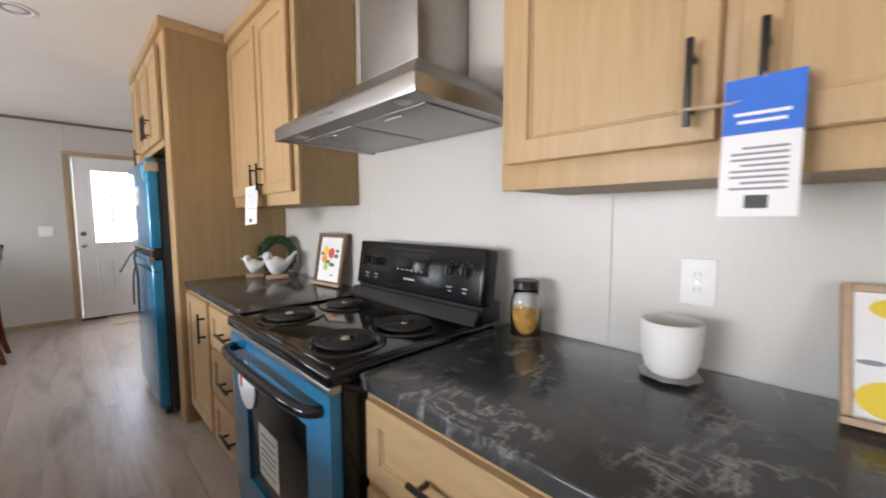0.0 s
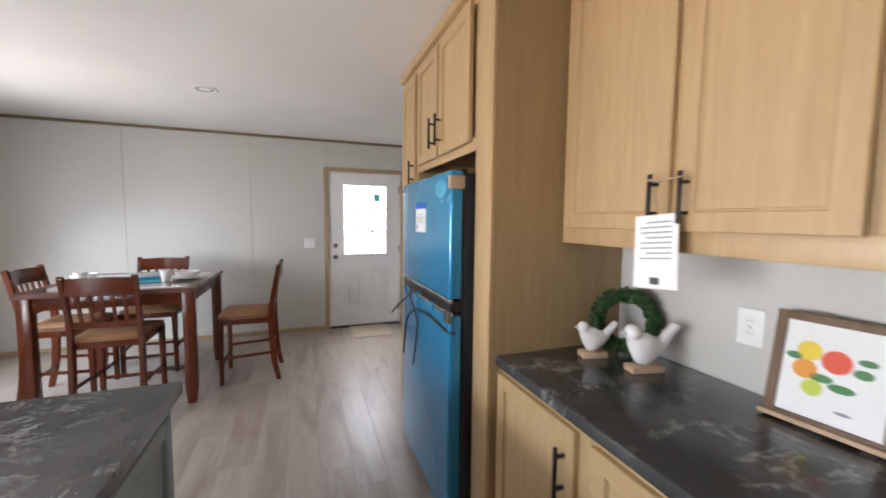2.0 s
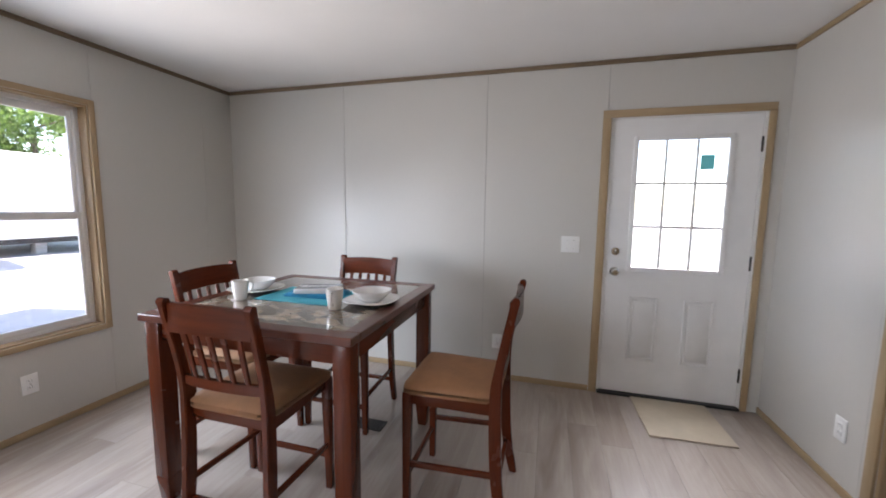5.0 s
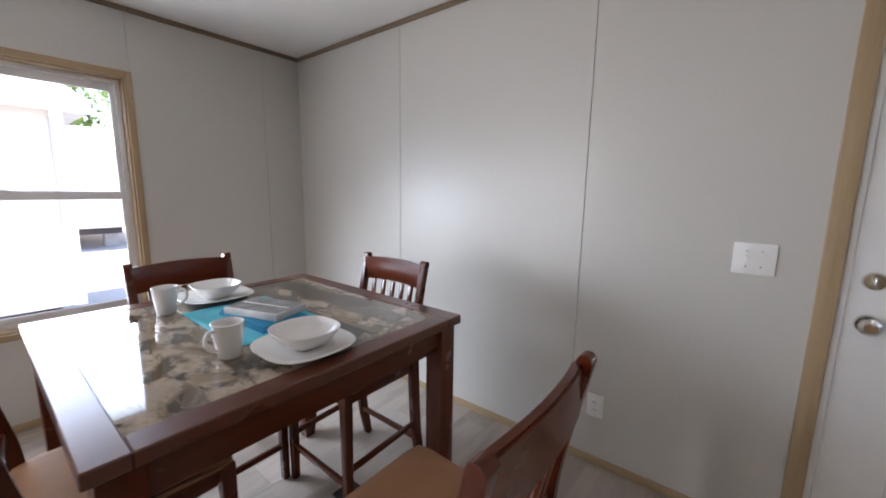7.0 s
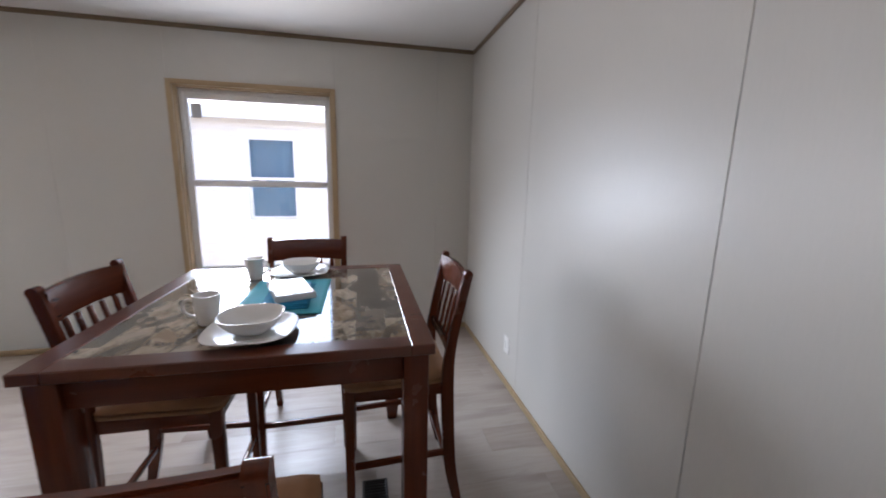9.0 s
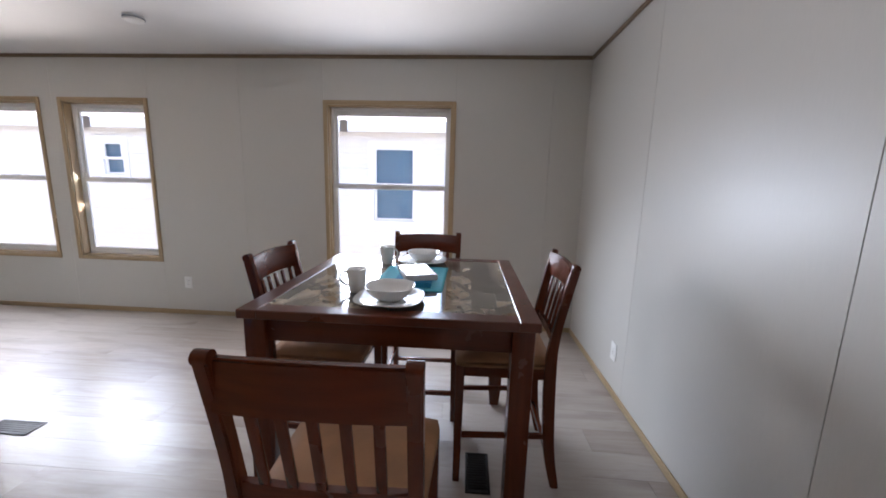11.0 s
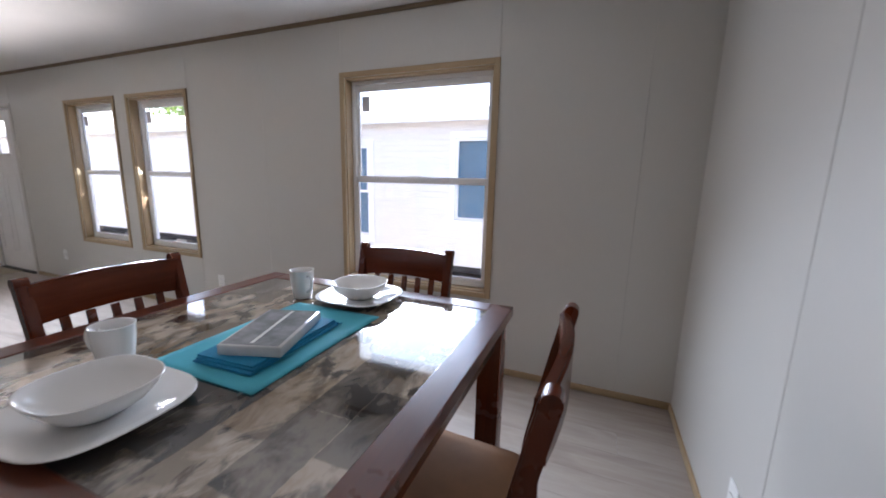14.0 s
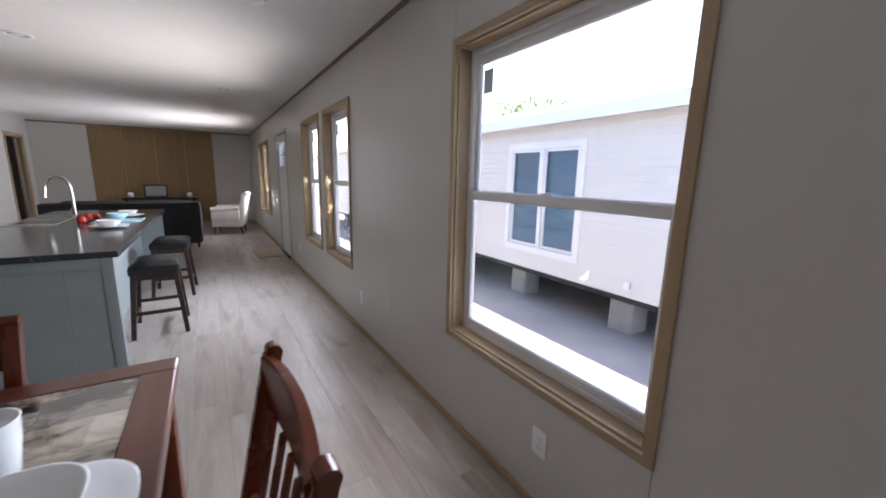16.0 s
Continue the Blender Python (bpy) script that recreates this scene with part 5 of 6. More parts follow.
# ---- things on the table ----
def plate(at, r=0.135):
    p = solo("dinner_plate", lathe([(0.0, 0.004), (0.5 * r, 0.004), (0.62 * r, 0.006), (0.8 * r, 0.013), (0.97 * r, 0.019), (r, 0.021), (r, 0.023), (0.97 * r, 0.0235), (0.8 * r, 0.018), (0.62 * r, 0.011), (0.5 * r, 0.009), (0.0, 0.0085)][::-1], at, 56, power=3.0), china, "square-rounded white china plate", "plate", group="place settings", smooth="all", at=at)
    return p


def bowl(at, r=0.096):
    a = (at[0], at[1], at[2])
    return solo("bowl", lathe([(0.0, 0.002), (0.42 * r, 0.0), (0.5 * r, 0.004), (0.72 * r, 0.019), (0.9 * r, 0.039), (r, 0.055), (1.01 * r, 0.057), (0.97 * r, 0.057), (0.86 * r, 0.040), (0.66 * r, 0.021), (0.4 * r, 0.009), (0.0, 0.007)], a, 48, power=2.6), china, "white china bowl on the plate", "bowl", group="place settings", smooth="all", at=a)


def mug(at, ang, r=0.041):
    t = thing("mug", "plain white china mug", "mug", at, "place settings")
    part("body", lathe([(0.0, 0.001), (0.027, 0.0), (0.031, 0.004), (0.034, 0.03), (0.039, 0.065), (r, 0.098), (r + 0.001, 0.10), (r - 0.003, 0.10), (0.036, 0.065), (0.031, 0.03), (0.026, 0.008), (0.0, 0.006)], at, 40), china, t, smooth="all")
    c, s = math.cos(ang), math.sin(ang)
    pts = [(0.036, 0.082), (0.055, 0.086), (0.067, 0.068), (0.060, 0.042), (0.034, 0.026)]
    part("handle", tube(smooth_path([(at[0] + c * q, at[1] + s * q, at[2] + z) for q, z in pts], 6), 0.005, 8), china, t, smooth="all")


TT = TZ - 0.0015
plate((-1.094, 5.704, TT), 0.132)
bowl((-1.092, 5.706, TT + 0.0095), 0.093)
mug((-1.206, 5.542, TT), radians(285))
plate((-1.835, 5.742, TT), 0.135)
bowl((-1.829, 5.746, TT + 0.0095), 0.09)
mug((-1.764, 5.549, TT), radians(70))


def cloth(name, x0, x1, y0, y1, z, mat_, label, cat, rz=0.0, th=0.002, amp=0.0008):
    b = bmesh.new()
    bmesh.ops.create_grid(b, x_segments=24, y_segments=16, size=0.5)
    cx, cy = (x0 + x1) / 2, (y0 + y1) / 2
    for v in b.verts:
        x, y = v.co.x * (x1 - x0), v.co.y * (y1 - y0)
        v.co = (x, y, th + amp * (1 + noise.noise(Vector((x * 14, y * 14, z)))))
    ex = bmesh.ops.extrude_face_region(b, geom=list(b.faces))
    for v in ex["geom"]:
        if isinstance(v, bmesh.types.BMVert):
            v.co.z = 0.0
    bmesh.ops.transform(b, matrix=pose(cx, cy, z, 0, 0, rz), verts=b.verts)
    return solo(name, b, mat_, label, cat, smooth="all", at=(cx, cy, z))


cloth("placemat", -1.71, -1.245, 5.58, 5.895, TT, teal_cloth, "turquoise woven placemat across the table", "placemat")
nap = thing("folded_napkin", "folded teal napkin with fringed edge on the placemat", "napkin", (-1.440, 5.752, TT + 0.003), )
for k, (w, d, rz) in enumerate(((0.31, 0.17, 2.0), (0.30, 0.165, 4.0), (0.295, 0.16, 3.0))):
    b = box(-w / 2, w / 2, -d / 2, d / 2, 0, 0.0065, 0.003, 2, m=pose(-1.440, 5.752, TT + 0.0042 + k * 0.0066, 0, 0, rz))
    part("fold", b, teal_dark, nap)
fg = bmesh.new()
for k in range(14):
    y = -0.08 + 0.16 * k / 13
    tube([Vector((-1.440, 5.752, TT + 0.0125)) + Vector((-0.15, y, 0)), Vector((-1.440, 5.752, TT + 0.008)) + Vector((-0.168, y + 0.002, 0))], 0.0022, 5, fg)
part("fringe", fg, teal_dark, nap)
pk = thing("wrapped_napkin_pack", "flat pale pack in clear wrapping on the napkin", "package", (-1.436, 5.760, TT + 0.0242))
part("pack", box(-0.118, 0.118, -0.074, 0.074, 0, 0.026, 0.005, 2, m=pose(-1.436, 5.760, TT + 0.0242, 0, 0, 19)), silver_pack, pk)
part("printed_cover", box(-0.112, 0.112, -0.066, 0.066, 0.0255, 0.0268, 0.0006, 1, m=pose(-1.436, 5.760, TT + 0.0242, 0, 0, 19)), cover_grey, pk, "grey printed cover under the wrapping")
part("wrapping_seam", box(-0.104, 0.104, -0.004, 0.004, 0.0265, 0.0278, 0.0008, 1, m=pose(-1.436, 5.760, TT + 0.0242, 0, 0, 19)), white_plastic, pk)

# door mats
solo("doormat", box(-0.245, 0.245, -0.26, 0.26, 0, 0.012, 0.004, m=pose(0.657, 6.735, 0.0005, 0, 0, 2)), mat_beige, "beige rectangular doormat before the white door", "doormat", at=(0.657, 6.735, 0))
solo("doormat", box(-0.22, 0.22, -0.35, 0.35, 0, 0.012, 0.004, m=pose(-2.93, -0.86, 0.0005, 0, 0, 2)), mat_beige, "beige rectangular doormat before the entry door", "doormat", at=(-2.93, -0.86, 0))

# ---- kitchen island ----
isl = thing("kitchen_island", "sage grey island with framed end panel and cabinet doors", "kitchen island", (-1.04, 1.83, 0))
IX0, IX1, IY0, IY1 = -1.545, -0.545, 0.12, 3.28
part("body", box(-1.30, IX1, IY0, IY1, 0.0, 0.868, 0.003, 1), grey_green, isl)
part("side_panel", box(IX0, -1.30, IY1 - 0.04, IY1, 0, 0.868, 0.003, 1), grey_green, isl)
part("side_panel", box(IX0, -1.30, IY0, IY0 + 0.04, 0, 0.868, 0.003, 1), grey_green, isl)
eb = bmesh.new()
for a, b, q0, q1 in ((IX0, IX0 + 0.06, 0, 0.868), (IX1 - 0.06, IX1, 0, 0.868), (IX0 + 0.06, IX1 - 0.06, 0.80, 0.868), (IX0 + 0.06, IX1 - 0.06, 0, 0.10)):
    box(a, b, IY1, IY1 + 0.014, q0, q1, 0.003, bm=eb)
part("end_frame", eb, grey_green, isl)
for a, b in ((2.72, 3.22), (1.62, 2.05), (1.15, 1.58), (0.5, 1.1)):
    d = part("door", box(IX1, IX1 + 0.008, a + 0.05, b - 0.05, 0.17, 0.79), grey_green, isl)
    for nm, y0, y1, q0, q1 in (("stile", a, a + 0.05, 0.12, 0.84), ("stile", b - 0.05, b, 0.12, 0.84), ("rail", a + 0.05, b - 0.05, 0.12, 0.17), ("rail", a + 0.05, b - 0.05, 0.79, 0.84)):
        part(nm, box(IX1, IX1 + 0.02, y0, y1, q0, q1, 0.003), grey_green, d)
    hb = bmesh.new()
    yy = a + 0.2 if a > 2.5 else a + 0.03
    box(IX1 + 0.047, IX1 + 0.058, yy - 0.0055, yy + 0.0055, 0.60, 0.76, 0.002, bm=hb)
    for z in (0.63, 0.73):
        box(IX1 + 0.018, IX1 + 0.05, yy - 0.005, yy + 0.005, z - 0.005, z + 0.005, 0.001, bm=hb)
    part("handle", hb, black_metal, d, "black bar pull")
dw = thing("dishwasher", "black dishwasher built into the island", "dishwasher", (-0.8, 2.38, 0))
part("front_panel", box(IX1 - 0.002, IX1 + 0.025, 2.09, 2.69, 0.11, 0.70, 0.006), enamel, dw)
part("control_strip", box(IX1 - 0.002, IX1 + 0.03, 2.09, 2.69, 0.71, 0.855, 0.008), black_plastic, dw)
part("kick_plate", box(IX1 - 0.002, IX1 + 0.004, 2.09, 2.69, 0.0, 0.10), black_plastic, dw)
# island top with the sink cut out
SK = (-0.90, -0.56, 0.75, 1.62)
top = slab('z', 0.868, 0.04, -1.575, -0.515, 0.08, 3.31, [SK])
solo("island_countertop", top, counter_mat, "dark charcoal marble-look laminate island top", "countertop", at=(-1.04, 1.85, 0.868), smooth=False)
sk = thing("kitchen_sink", "stainless steel double-bowl sink set in the island", "sink", (-0.76, 1.18, 0.75))
rb = slab('z', 0.909, 0.004, SK[0] - 0.02, SK[1] + 0.02, SK[2] - 0.02, SK[3] + 0.02, [(SK[0] + 0.015, SK[1] - 0.015, 0.775, 1.17), (SK[0] + 0.015, SK[1] - 0.015, 1.20, 1.595)])
part("rim", rb, chrome, sk, smooth=False)
for y0, y1 in ((0.77, 1.175), (1.195, 1.60)):
    wb = bmesh.new()
    slab('z', 0.74, 0.004, SK[0] + 0.01, SK[1] - 0.01, y0, y1, bm=wb)
    for xx in (SK[0] + 0.01, SK[1] - 0.012):
        slab('x', xx, 0.002, y0, y1, 0.744, 0.909, bm=wb)
    for yy in (y0, y1 - 0.002):
        slab('y', yy, 0.002, SK[0] + 0.012, SK[1] - 0.012, 0.744, 0.909, bm=wb)
    part("basin", wb, chrome, sk, smooth=False)
fc = thing("kitchen_faucet", "tall brushed nickel gooseneck faucet", "faucet", (-0.935, 1.2, 0.908))
part("base", rod((-0.935, 1.2, 0.9085), (-0.935, 1.2, 0.95), 0.028, 0.022, 20), chrome, fc)
part("spout", tube(smooth_path([(-0.935, 1.2, 0.94), (-0.935, 1.2, 1.15), (-0.92, 1.2, 1.28), (-0.86, 1.2, 1.335), (-0.785, 1.2, 1.31), (-0.745, 1.2, 1.22)], 7), 0.014, 12), chrome, fc, smooth="all")
part("spray_head", rod((-0.748, 1.2, 1.225), (-0.735, 1.2, 1.13), 0.016, 0.021, 16), chrome, fc)
part("lever", tube([(-0.935, 1.225, 0.97), (-0.935, 1.26, 0.98), (-0.935, 1.30, 1.02)], 0.007, 8), chrome, fc)

# island crockery and fruit
plate((-1.33, 2.02, 0.9085), 0.14)
bowl((-1.33, 2.02, 0.9175), 0.09)
plate((-1.33, 1.05, 0.9085), 0.14)
bowl((-1.33, 1.05, 0.9175), 0.085)
ab = (-1.30, 1.45, 0.9105)
solo("aqua_bowl", lathe([(0.0, 0.002), (0.04, 0.0), (0.075, 0.04), (0.085, 0.075), (0.081, 0.075), (0.07, 0.04), (0.035, 0.008), (0.0, 0.007)], ab, 36), aqua, "pale aqua bowl on the island", "bowl", smooth="all", at=ab)
cloth("placemat", -1.50, -1.12, 1.25, 1.65, 0.9085, aqua, "pale aqua placemat on the island", "placemat", 0, 0.0015, 0.0003)
for x, y in ((-1.06, 1.60), (-1.08, 1.46), (-1.05, 1.30), (-1.12, 1.36), (-1.03, 1.44)):
    ap = thing("apple", "shiny red apple on the island", "apple", (x, y, 0.9085), "apples on the island")
    part("fruit", lathe([(0.0, 0.008), (0.015, 0.001), (0.03, 0.008), (0.04, 0.03), (0.038, 0.052), (0.025, 0.068), (0.012, 0.069), (0.0, 0.061)], (x, y, 0.9085), 24), apple_red, ap, smooth="all")
    part("stem", tube([(x, y, 0.968), (x + 0.003, y, 0.99)], 0.0018, 6), bark, ap)


# ---- bar stools ----
def bar_stool():
    t = thing("bar_stool", "backless dark wood stool with tufted black leather seat", "stool", (0, 0, 0), "stools at the island")
    s = bmesh.new()
    bmesh.ops.create_cube(s, size=1.0)
    bmesh.ops.subdivide_edges(s, edges=list(s.edges), cuts=11, use_grid_fill=True)
    for v in s.verts:
        u, w, q = v.co * 2
        z = 0.595 + q * 0.045
        if q > 0.5:
            tuft = sum(math.exp(-((u - a) ** 2 + (w - b) ** 2) / 0.02) for a in (-0.4, 0.4) for b in (-0.35, 0.35))
            z += 0.02 * (1 - u ** 4) * (1 - w ** 4) - 0.014 * tuft - 0.02 * max(abs(u), abs(w)) ** 8
        r = 0.97 if abs(q) > 0.99 else 1.0
        v.co = (u * 0.175 * r, w * 0.225 * r, z)
    part("seat", s, black_leather, t, "tufted black leather seat", smooth="all")
    for a, b, c, d in ((-0.15, 0.15, -0.2, -0.18), (-0.15, 0.15, 0.18, 0.2), (-0.16, -0.14, -0.2, 0.2), (0.14, 0.16, -0.2, 0.2)):
        part("seat_rail", box(a, b, c, d, 0.50, 0.552, 0.003), stool_wood, t)
    for sx in (-1, 1):
        for sy in (-1, 1):
            part("leg", beam((sx * 0.19, sy * 0.225, 0), (sx * 0.145, sy * 0.185, 0.55), 0.034, 0.042, 0.034, 0.042, 0.004), stool_wood, t)
    for sy in (-1, 1):
        part("stretcher", box(-0.165, 0.165, sy * 0.208 - 0.009, sy * 0.208 + 0.009, 0.20, 0.232, 0.003), stool_wood, t)
    for sx in (-1, 1):
        part("stretcher", box(sx * 0.17 - 0.009, sx * 0.17 + 0.009, -0.20, 0.20, 0.13, 0.162, 0.003), stool_wood, t)
    return t


stool = bar_stool()
stool.matrix_basis = pose(-1.645, 2.25, 0, 0, 0, 2)
copy_thing(stool, pose(-1.68, 1.05, 0, 0, 0, -2))

# ---- living room ----
sofa = thing("sofa", "dark charcoal sofa seen from behind", "sofa", (-0.9, -2.35, 0))
part("back", box(-1.95, 0.2, -2.16, -1.93, 0.1, 0.86, 0.04, 4), dark_sofa, sofa)
part("seat", box(-1.75, 0.0, -2.85, -2.14, 0.12, 0.45, 0.05, 3), dark_sofa, sofa)
for a, b in ((-1.95, -1.74), (-0.01, 0.2)):
    part("arm", box(a, b, -2.88, -1.95, 0.1, 0.64, 0.05, 4), dark_sofa, sofa)
for a in (-1.28, -0.42):
    part("cushion", box(a - 0.42, a + 0.42, -2.32, -2.14, 0.45, 0.88, 0.06, 4), dark_sofa, sofa)
for x in (-1.87, 0.12):
    for y in (-2.8, -2.0):
        part("foot", beam((x, y, 0), (x, y, 0.11), 0.03, 0.05, 0.03, 0.05), stool_wood, sofa)

arm = thing("armchair", "cream linen high-backed armchair with rolled arms and dark legs", "armchair", (-2.52, -3.82, 0))
ar = pose(-2.50, -3.84, 0, 0, 0, 78)
am = ar @ Matrix.Translation((0, 0.20, 0.36)) @ pose(0, 0, 0, -9, 0, 0)
part("back", box(-0.29, 0.29, 0.0, 0.13, -0.16, 0.58, 0.045, 4, m=am), cream_fabric, arm)
part("top_roll", rod(am @ Vector((-0.285, 0.095, 0.575)), am @ Vector((0.285, 0.095, 0.575)), 0.052, seg=24), cream_fabric, arm)
part("seat_cushion", box(-0.235, 0.235, -0.37, 0.20, 0.33, 0.47, 0.05, 5, m=ar), cream_fabric, arm)
part("seat_base", box(-0.31, 0.31, -0.34, 0.28, 0.17, 0.335, 0.02, 3, m=ar), cream_fabric, arm)
for sx in (-1, 1):
    part("arm", box(sx * 0.285 - 0.045, sx * 0.285 + 0.045, -0.33, 0.24, 0.30, 0.56, 0.02, 3, m=ar), cream_fabric, arm)
    part("arm_roll", rod(ar @ Vector((sx * 0.295, -0.335, 0.565)), ar @ Vector((sx * 0.295, 0.22, 0.60)), 0.058, 0.052, 24), cream_fabric, arm)
    for y, k in ((-0.29, 1.0), (0.25, 1.12)):
        p = ar @ Vector((sx * 0.27, y * k, 0))
        q = ar @ Vector((sx * 0.26, y * 0.95, 0.18))
        part("leg", beam(p, q, 0.022, 0.042, 0.022, 0.042), stool_wood, arm)

con = thing("console_table", "low black console table against the feature wall", "console table", (-1.08, -5.6, 0))
part("top", box(-1.85, -0.32, -5.86, -5.42, 0.70, 0.75, 0.006), black_plastic, con)
for x in (-1.78, -0.39):
    part("side_panel", box(x - 0.03, x + 0.03, -5.84, -5.44, 0, 0.70, 0.004), black_plastic, con)
part("shelf", box(-1.75, -0.42, -5.84, -5.46, 0.25, 0.28, 0.004), black_plastic, con)
pf = thing("picture_frame", "dark framed picture standing on the console", "picture frame", (-0.98, -5.55, 0.75))
pm = pose(-0.98, -5.56, 0.751, 8, 0, 0)
fb = bmesh.new()
for a, b, q0, q1 in ((-0.24, -0.205, 0, 0.31), (0.205, 0.24, 0, 0.31), (-0.205, 0.205, 0, 0.035), (-0.205, 0.205, 0.275, 0.31)):
    box(a, b, -0.01, 0.012, q0, q1, 0.003, bm=fb, m=pm)
part("frame", fb, stool_wood, pf)
part("picture", box(-0.205, 0.205, -0.006, 0.004, 0.035, 0.275, m=pm), grey_print, pf, smooth=False)
for x, nm in ((-0.47, "ornament"), (-1.68, "ornament")):
    at = (x, -5.6, 0.7505)
    solo(nm, lathe([(0.0, 0.0), (0.05, 0.0), (0.065, 0.05), (0.06, 0.09), (0.03, 0.12), (0.0, 0.125)], at, 20), matt_white, "small white ceramic ornament on the console", "ornament", smooth="all", at=at)


# ---- things on the counter ----
CT = 0.9085


def bird(x, y, s, rz):
    t = thing("bird_figurine", "white ceramic bird on a small wooden block", "figurine", (x, y, CT), "bird figurines")
    m = pose(x, y, CT, 0, 0, rz)
    part("block", box(-0.055 * s, 0.055 * s, -0.028, 0.028, 0, 0.024, 0.003, m=m), block_wood, t, "pale wooden block")
    b = bmesh.new()
    bmesh.ops.create_uvsphere(b, u_segments=24, v_segments=16, radius=1.0)
    for v in b.verts:
        u, w, q = v.co
        # plump body, tail lifted at one end, head at the other
        tail = max(0, u - 0.35) ** 2 * 1.6
        head = max(0, -u - 0.45)
        v.co = (u * 0.062 * s * (1 + 0.5 * max(0, u)), w * 0.034 * s * (1 - 0.55 * max(0, u)), 0.024 + 0.052 * s + q * 0.052 * s * (1 - 0.55 * max(0, u)) + tail * 0.06 * s + head * 0.07 * s)
    bmesh.ops.transform(b, matrix=m, verts=b.verts)
    bd = part("body", b, matt_white, t, smooth="all")
    hd_ = bmesh.new()
    bmesh.ops.create_uvsphere(hd_, u_segments=16, v_segments=12, radius=0.026 * s)
    bmesh.ops.translate(hd_, verts=hd_.verts, vec=(-0.046 * s, 0, 0.024 + 0.105 * s))
    rod((-0.068 * s, 0, 0.024 + 0.104 * s), (-0.09 * s, 0, 0.024 + 0.108 * s), 0.008 * s, 0.001, 8, hd_)
    bmesh.ops.transform(hd_, matrix=m, verts=hd_.verts)
    part("head", hd_, matt_white, t, smooth="all")
    tl = beam((0.05 * s, 0, 0.024 + 0.07 * s), (0.105 * s, 0, 0.024 + 0.125 * s), 0.02 * s, 0.012 * s, 0.03 * s, 0.036 * s, 0.004)
    bmesh.ops.transform(tl, matrix=m, verts=tl.verts)
    part("tail", tl, matt_white, t)


bird(0.955, 3.062, 0.92, -14)
bird(1.03, 2.882, 1.15, -12)

# boxwood wreath propped on the wall
wr = thing("boxwood_wreath", "round green boxwood wreath leaning at the back of the counter", "wreath", (1.1, 3.06, CT))
rnd = random.Random(5)
wm = pose(1.105, 3.05, CT + 0.138, 0, 8, 42)
ringp = [wm @ Vector((0, 0.106 * math.cos(a), 0.106 * math.sin(a))) for a in [2 * math.pi * k / 40 for k in range(41)]]
part("ring", tube(ringp, 0.016, 8), leaf_green, wr)
lv, lf_ = [], []
for k in range(1500):
    a, b = rnd.uniform(0, 6.283), rnd.uniform(0, 6.283)
    r = rnd.uniform(0.014, 0.032)
    c = wm @ Vector((r * math.sin(b), (0.106 + r * math.cos(b)) * math.cos(a), (0.106 + r * math.cos(b)) * math.sin(a)))
    m3 = Euler((rnd.uniform(0, 6), rnd.uniform(0, 6), rnd.uniform(0, 6))).to_matrix()
    s = rnd.uniform(0.007, 0.012)
    i = len(lv)
    for u, v in ((-1, 0), (0, -0.6), (1, 0), (0, 0.6)):
        p = c + m3 @ Vector((u * s, v * s, 0.2 * s * u * u))
        p.z = max(p.z, CT + 0.001)
        p.x = min(p.x, E - 0.004)
        lv.append(tuple(p - Vector((1.1, 3.06, CT))))
    lf_.append((i, i + 1, i + 2, i + 3))
me = bpy.data.meshes.new("leaves")
me.from_pydata(lv, [], lf_)
me.materials.append(leaf_green)
lo_ = new("leaves", me)
lo_.parent = wr
tagged(lo_, "small dark green boxwood leaves", kind="stuff")


def standing_frame(y, w, h, rz, x0, spots, label, wood_, r=0.024, cat="picture frame", lean=11):
    """A rustic frame that leans back on the wall, facing -x."""
    t = thing("framed_print", label, cat, (x0, y, CT))
    m = pose(x0, y, CT + 0.002, 0, 0, rz) @ pose(0, 0, 0, 0, lean, 0)
    for nm, a, b, q0, q1, mm in (("frame_side", -w / 2, -w / 2 + r, 0, h, wood_), ("frame_side", w / 2 - r, w / 2, 0, h, wood_), ("frame_rail", -w / 2 + r, w / 2 - r, 0, r, wood_), ("frame_rail", -w / 2 + r, w / 2 - r, h - r, h, wood_)):
        part(nm, box(-0.01, 0.014, a, b, q0, q1, 0.003, m=m), mm, t, "rough wood")
    part("ledge", box(-0.026, -0.0105, -w / 2 - 0.004, w / 2 + 0.004, 0.0, 0.013, 0.002, m=m), block_wood, t, "pale wood ledge")
    pr = part("print", box(0.0, 0.006, -w / 2 + r, w / 2 - r, r, h - r, m=m), paper, t, "white paper print", smooth=False)
    for (u, v, q, rr, mt) in spots:
        b = bmesh.new()
        lathe([(0.0, 0.0), (rr, 0.0), (rr, 0.0008), (0.0, 0.0008)], (0, 0, 0), 20, b, 1.0, q)
        bmesh.ops.transform(b, matrix=m @ Matrix.Translation((-0.0004, u, v)) @ pose(0, 0, 0, 0, -90, 0), verts=b.verts)
        part("painted_shape", b, mt, pr, smooth=False)
    return t


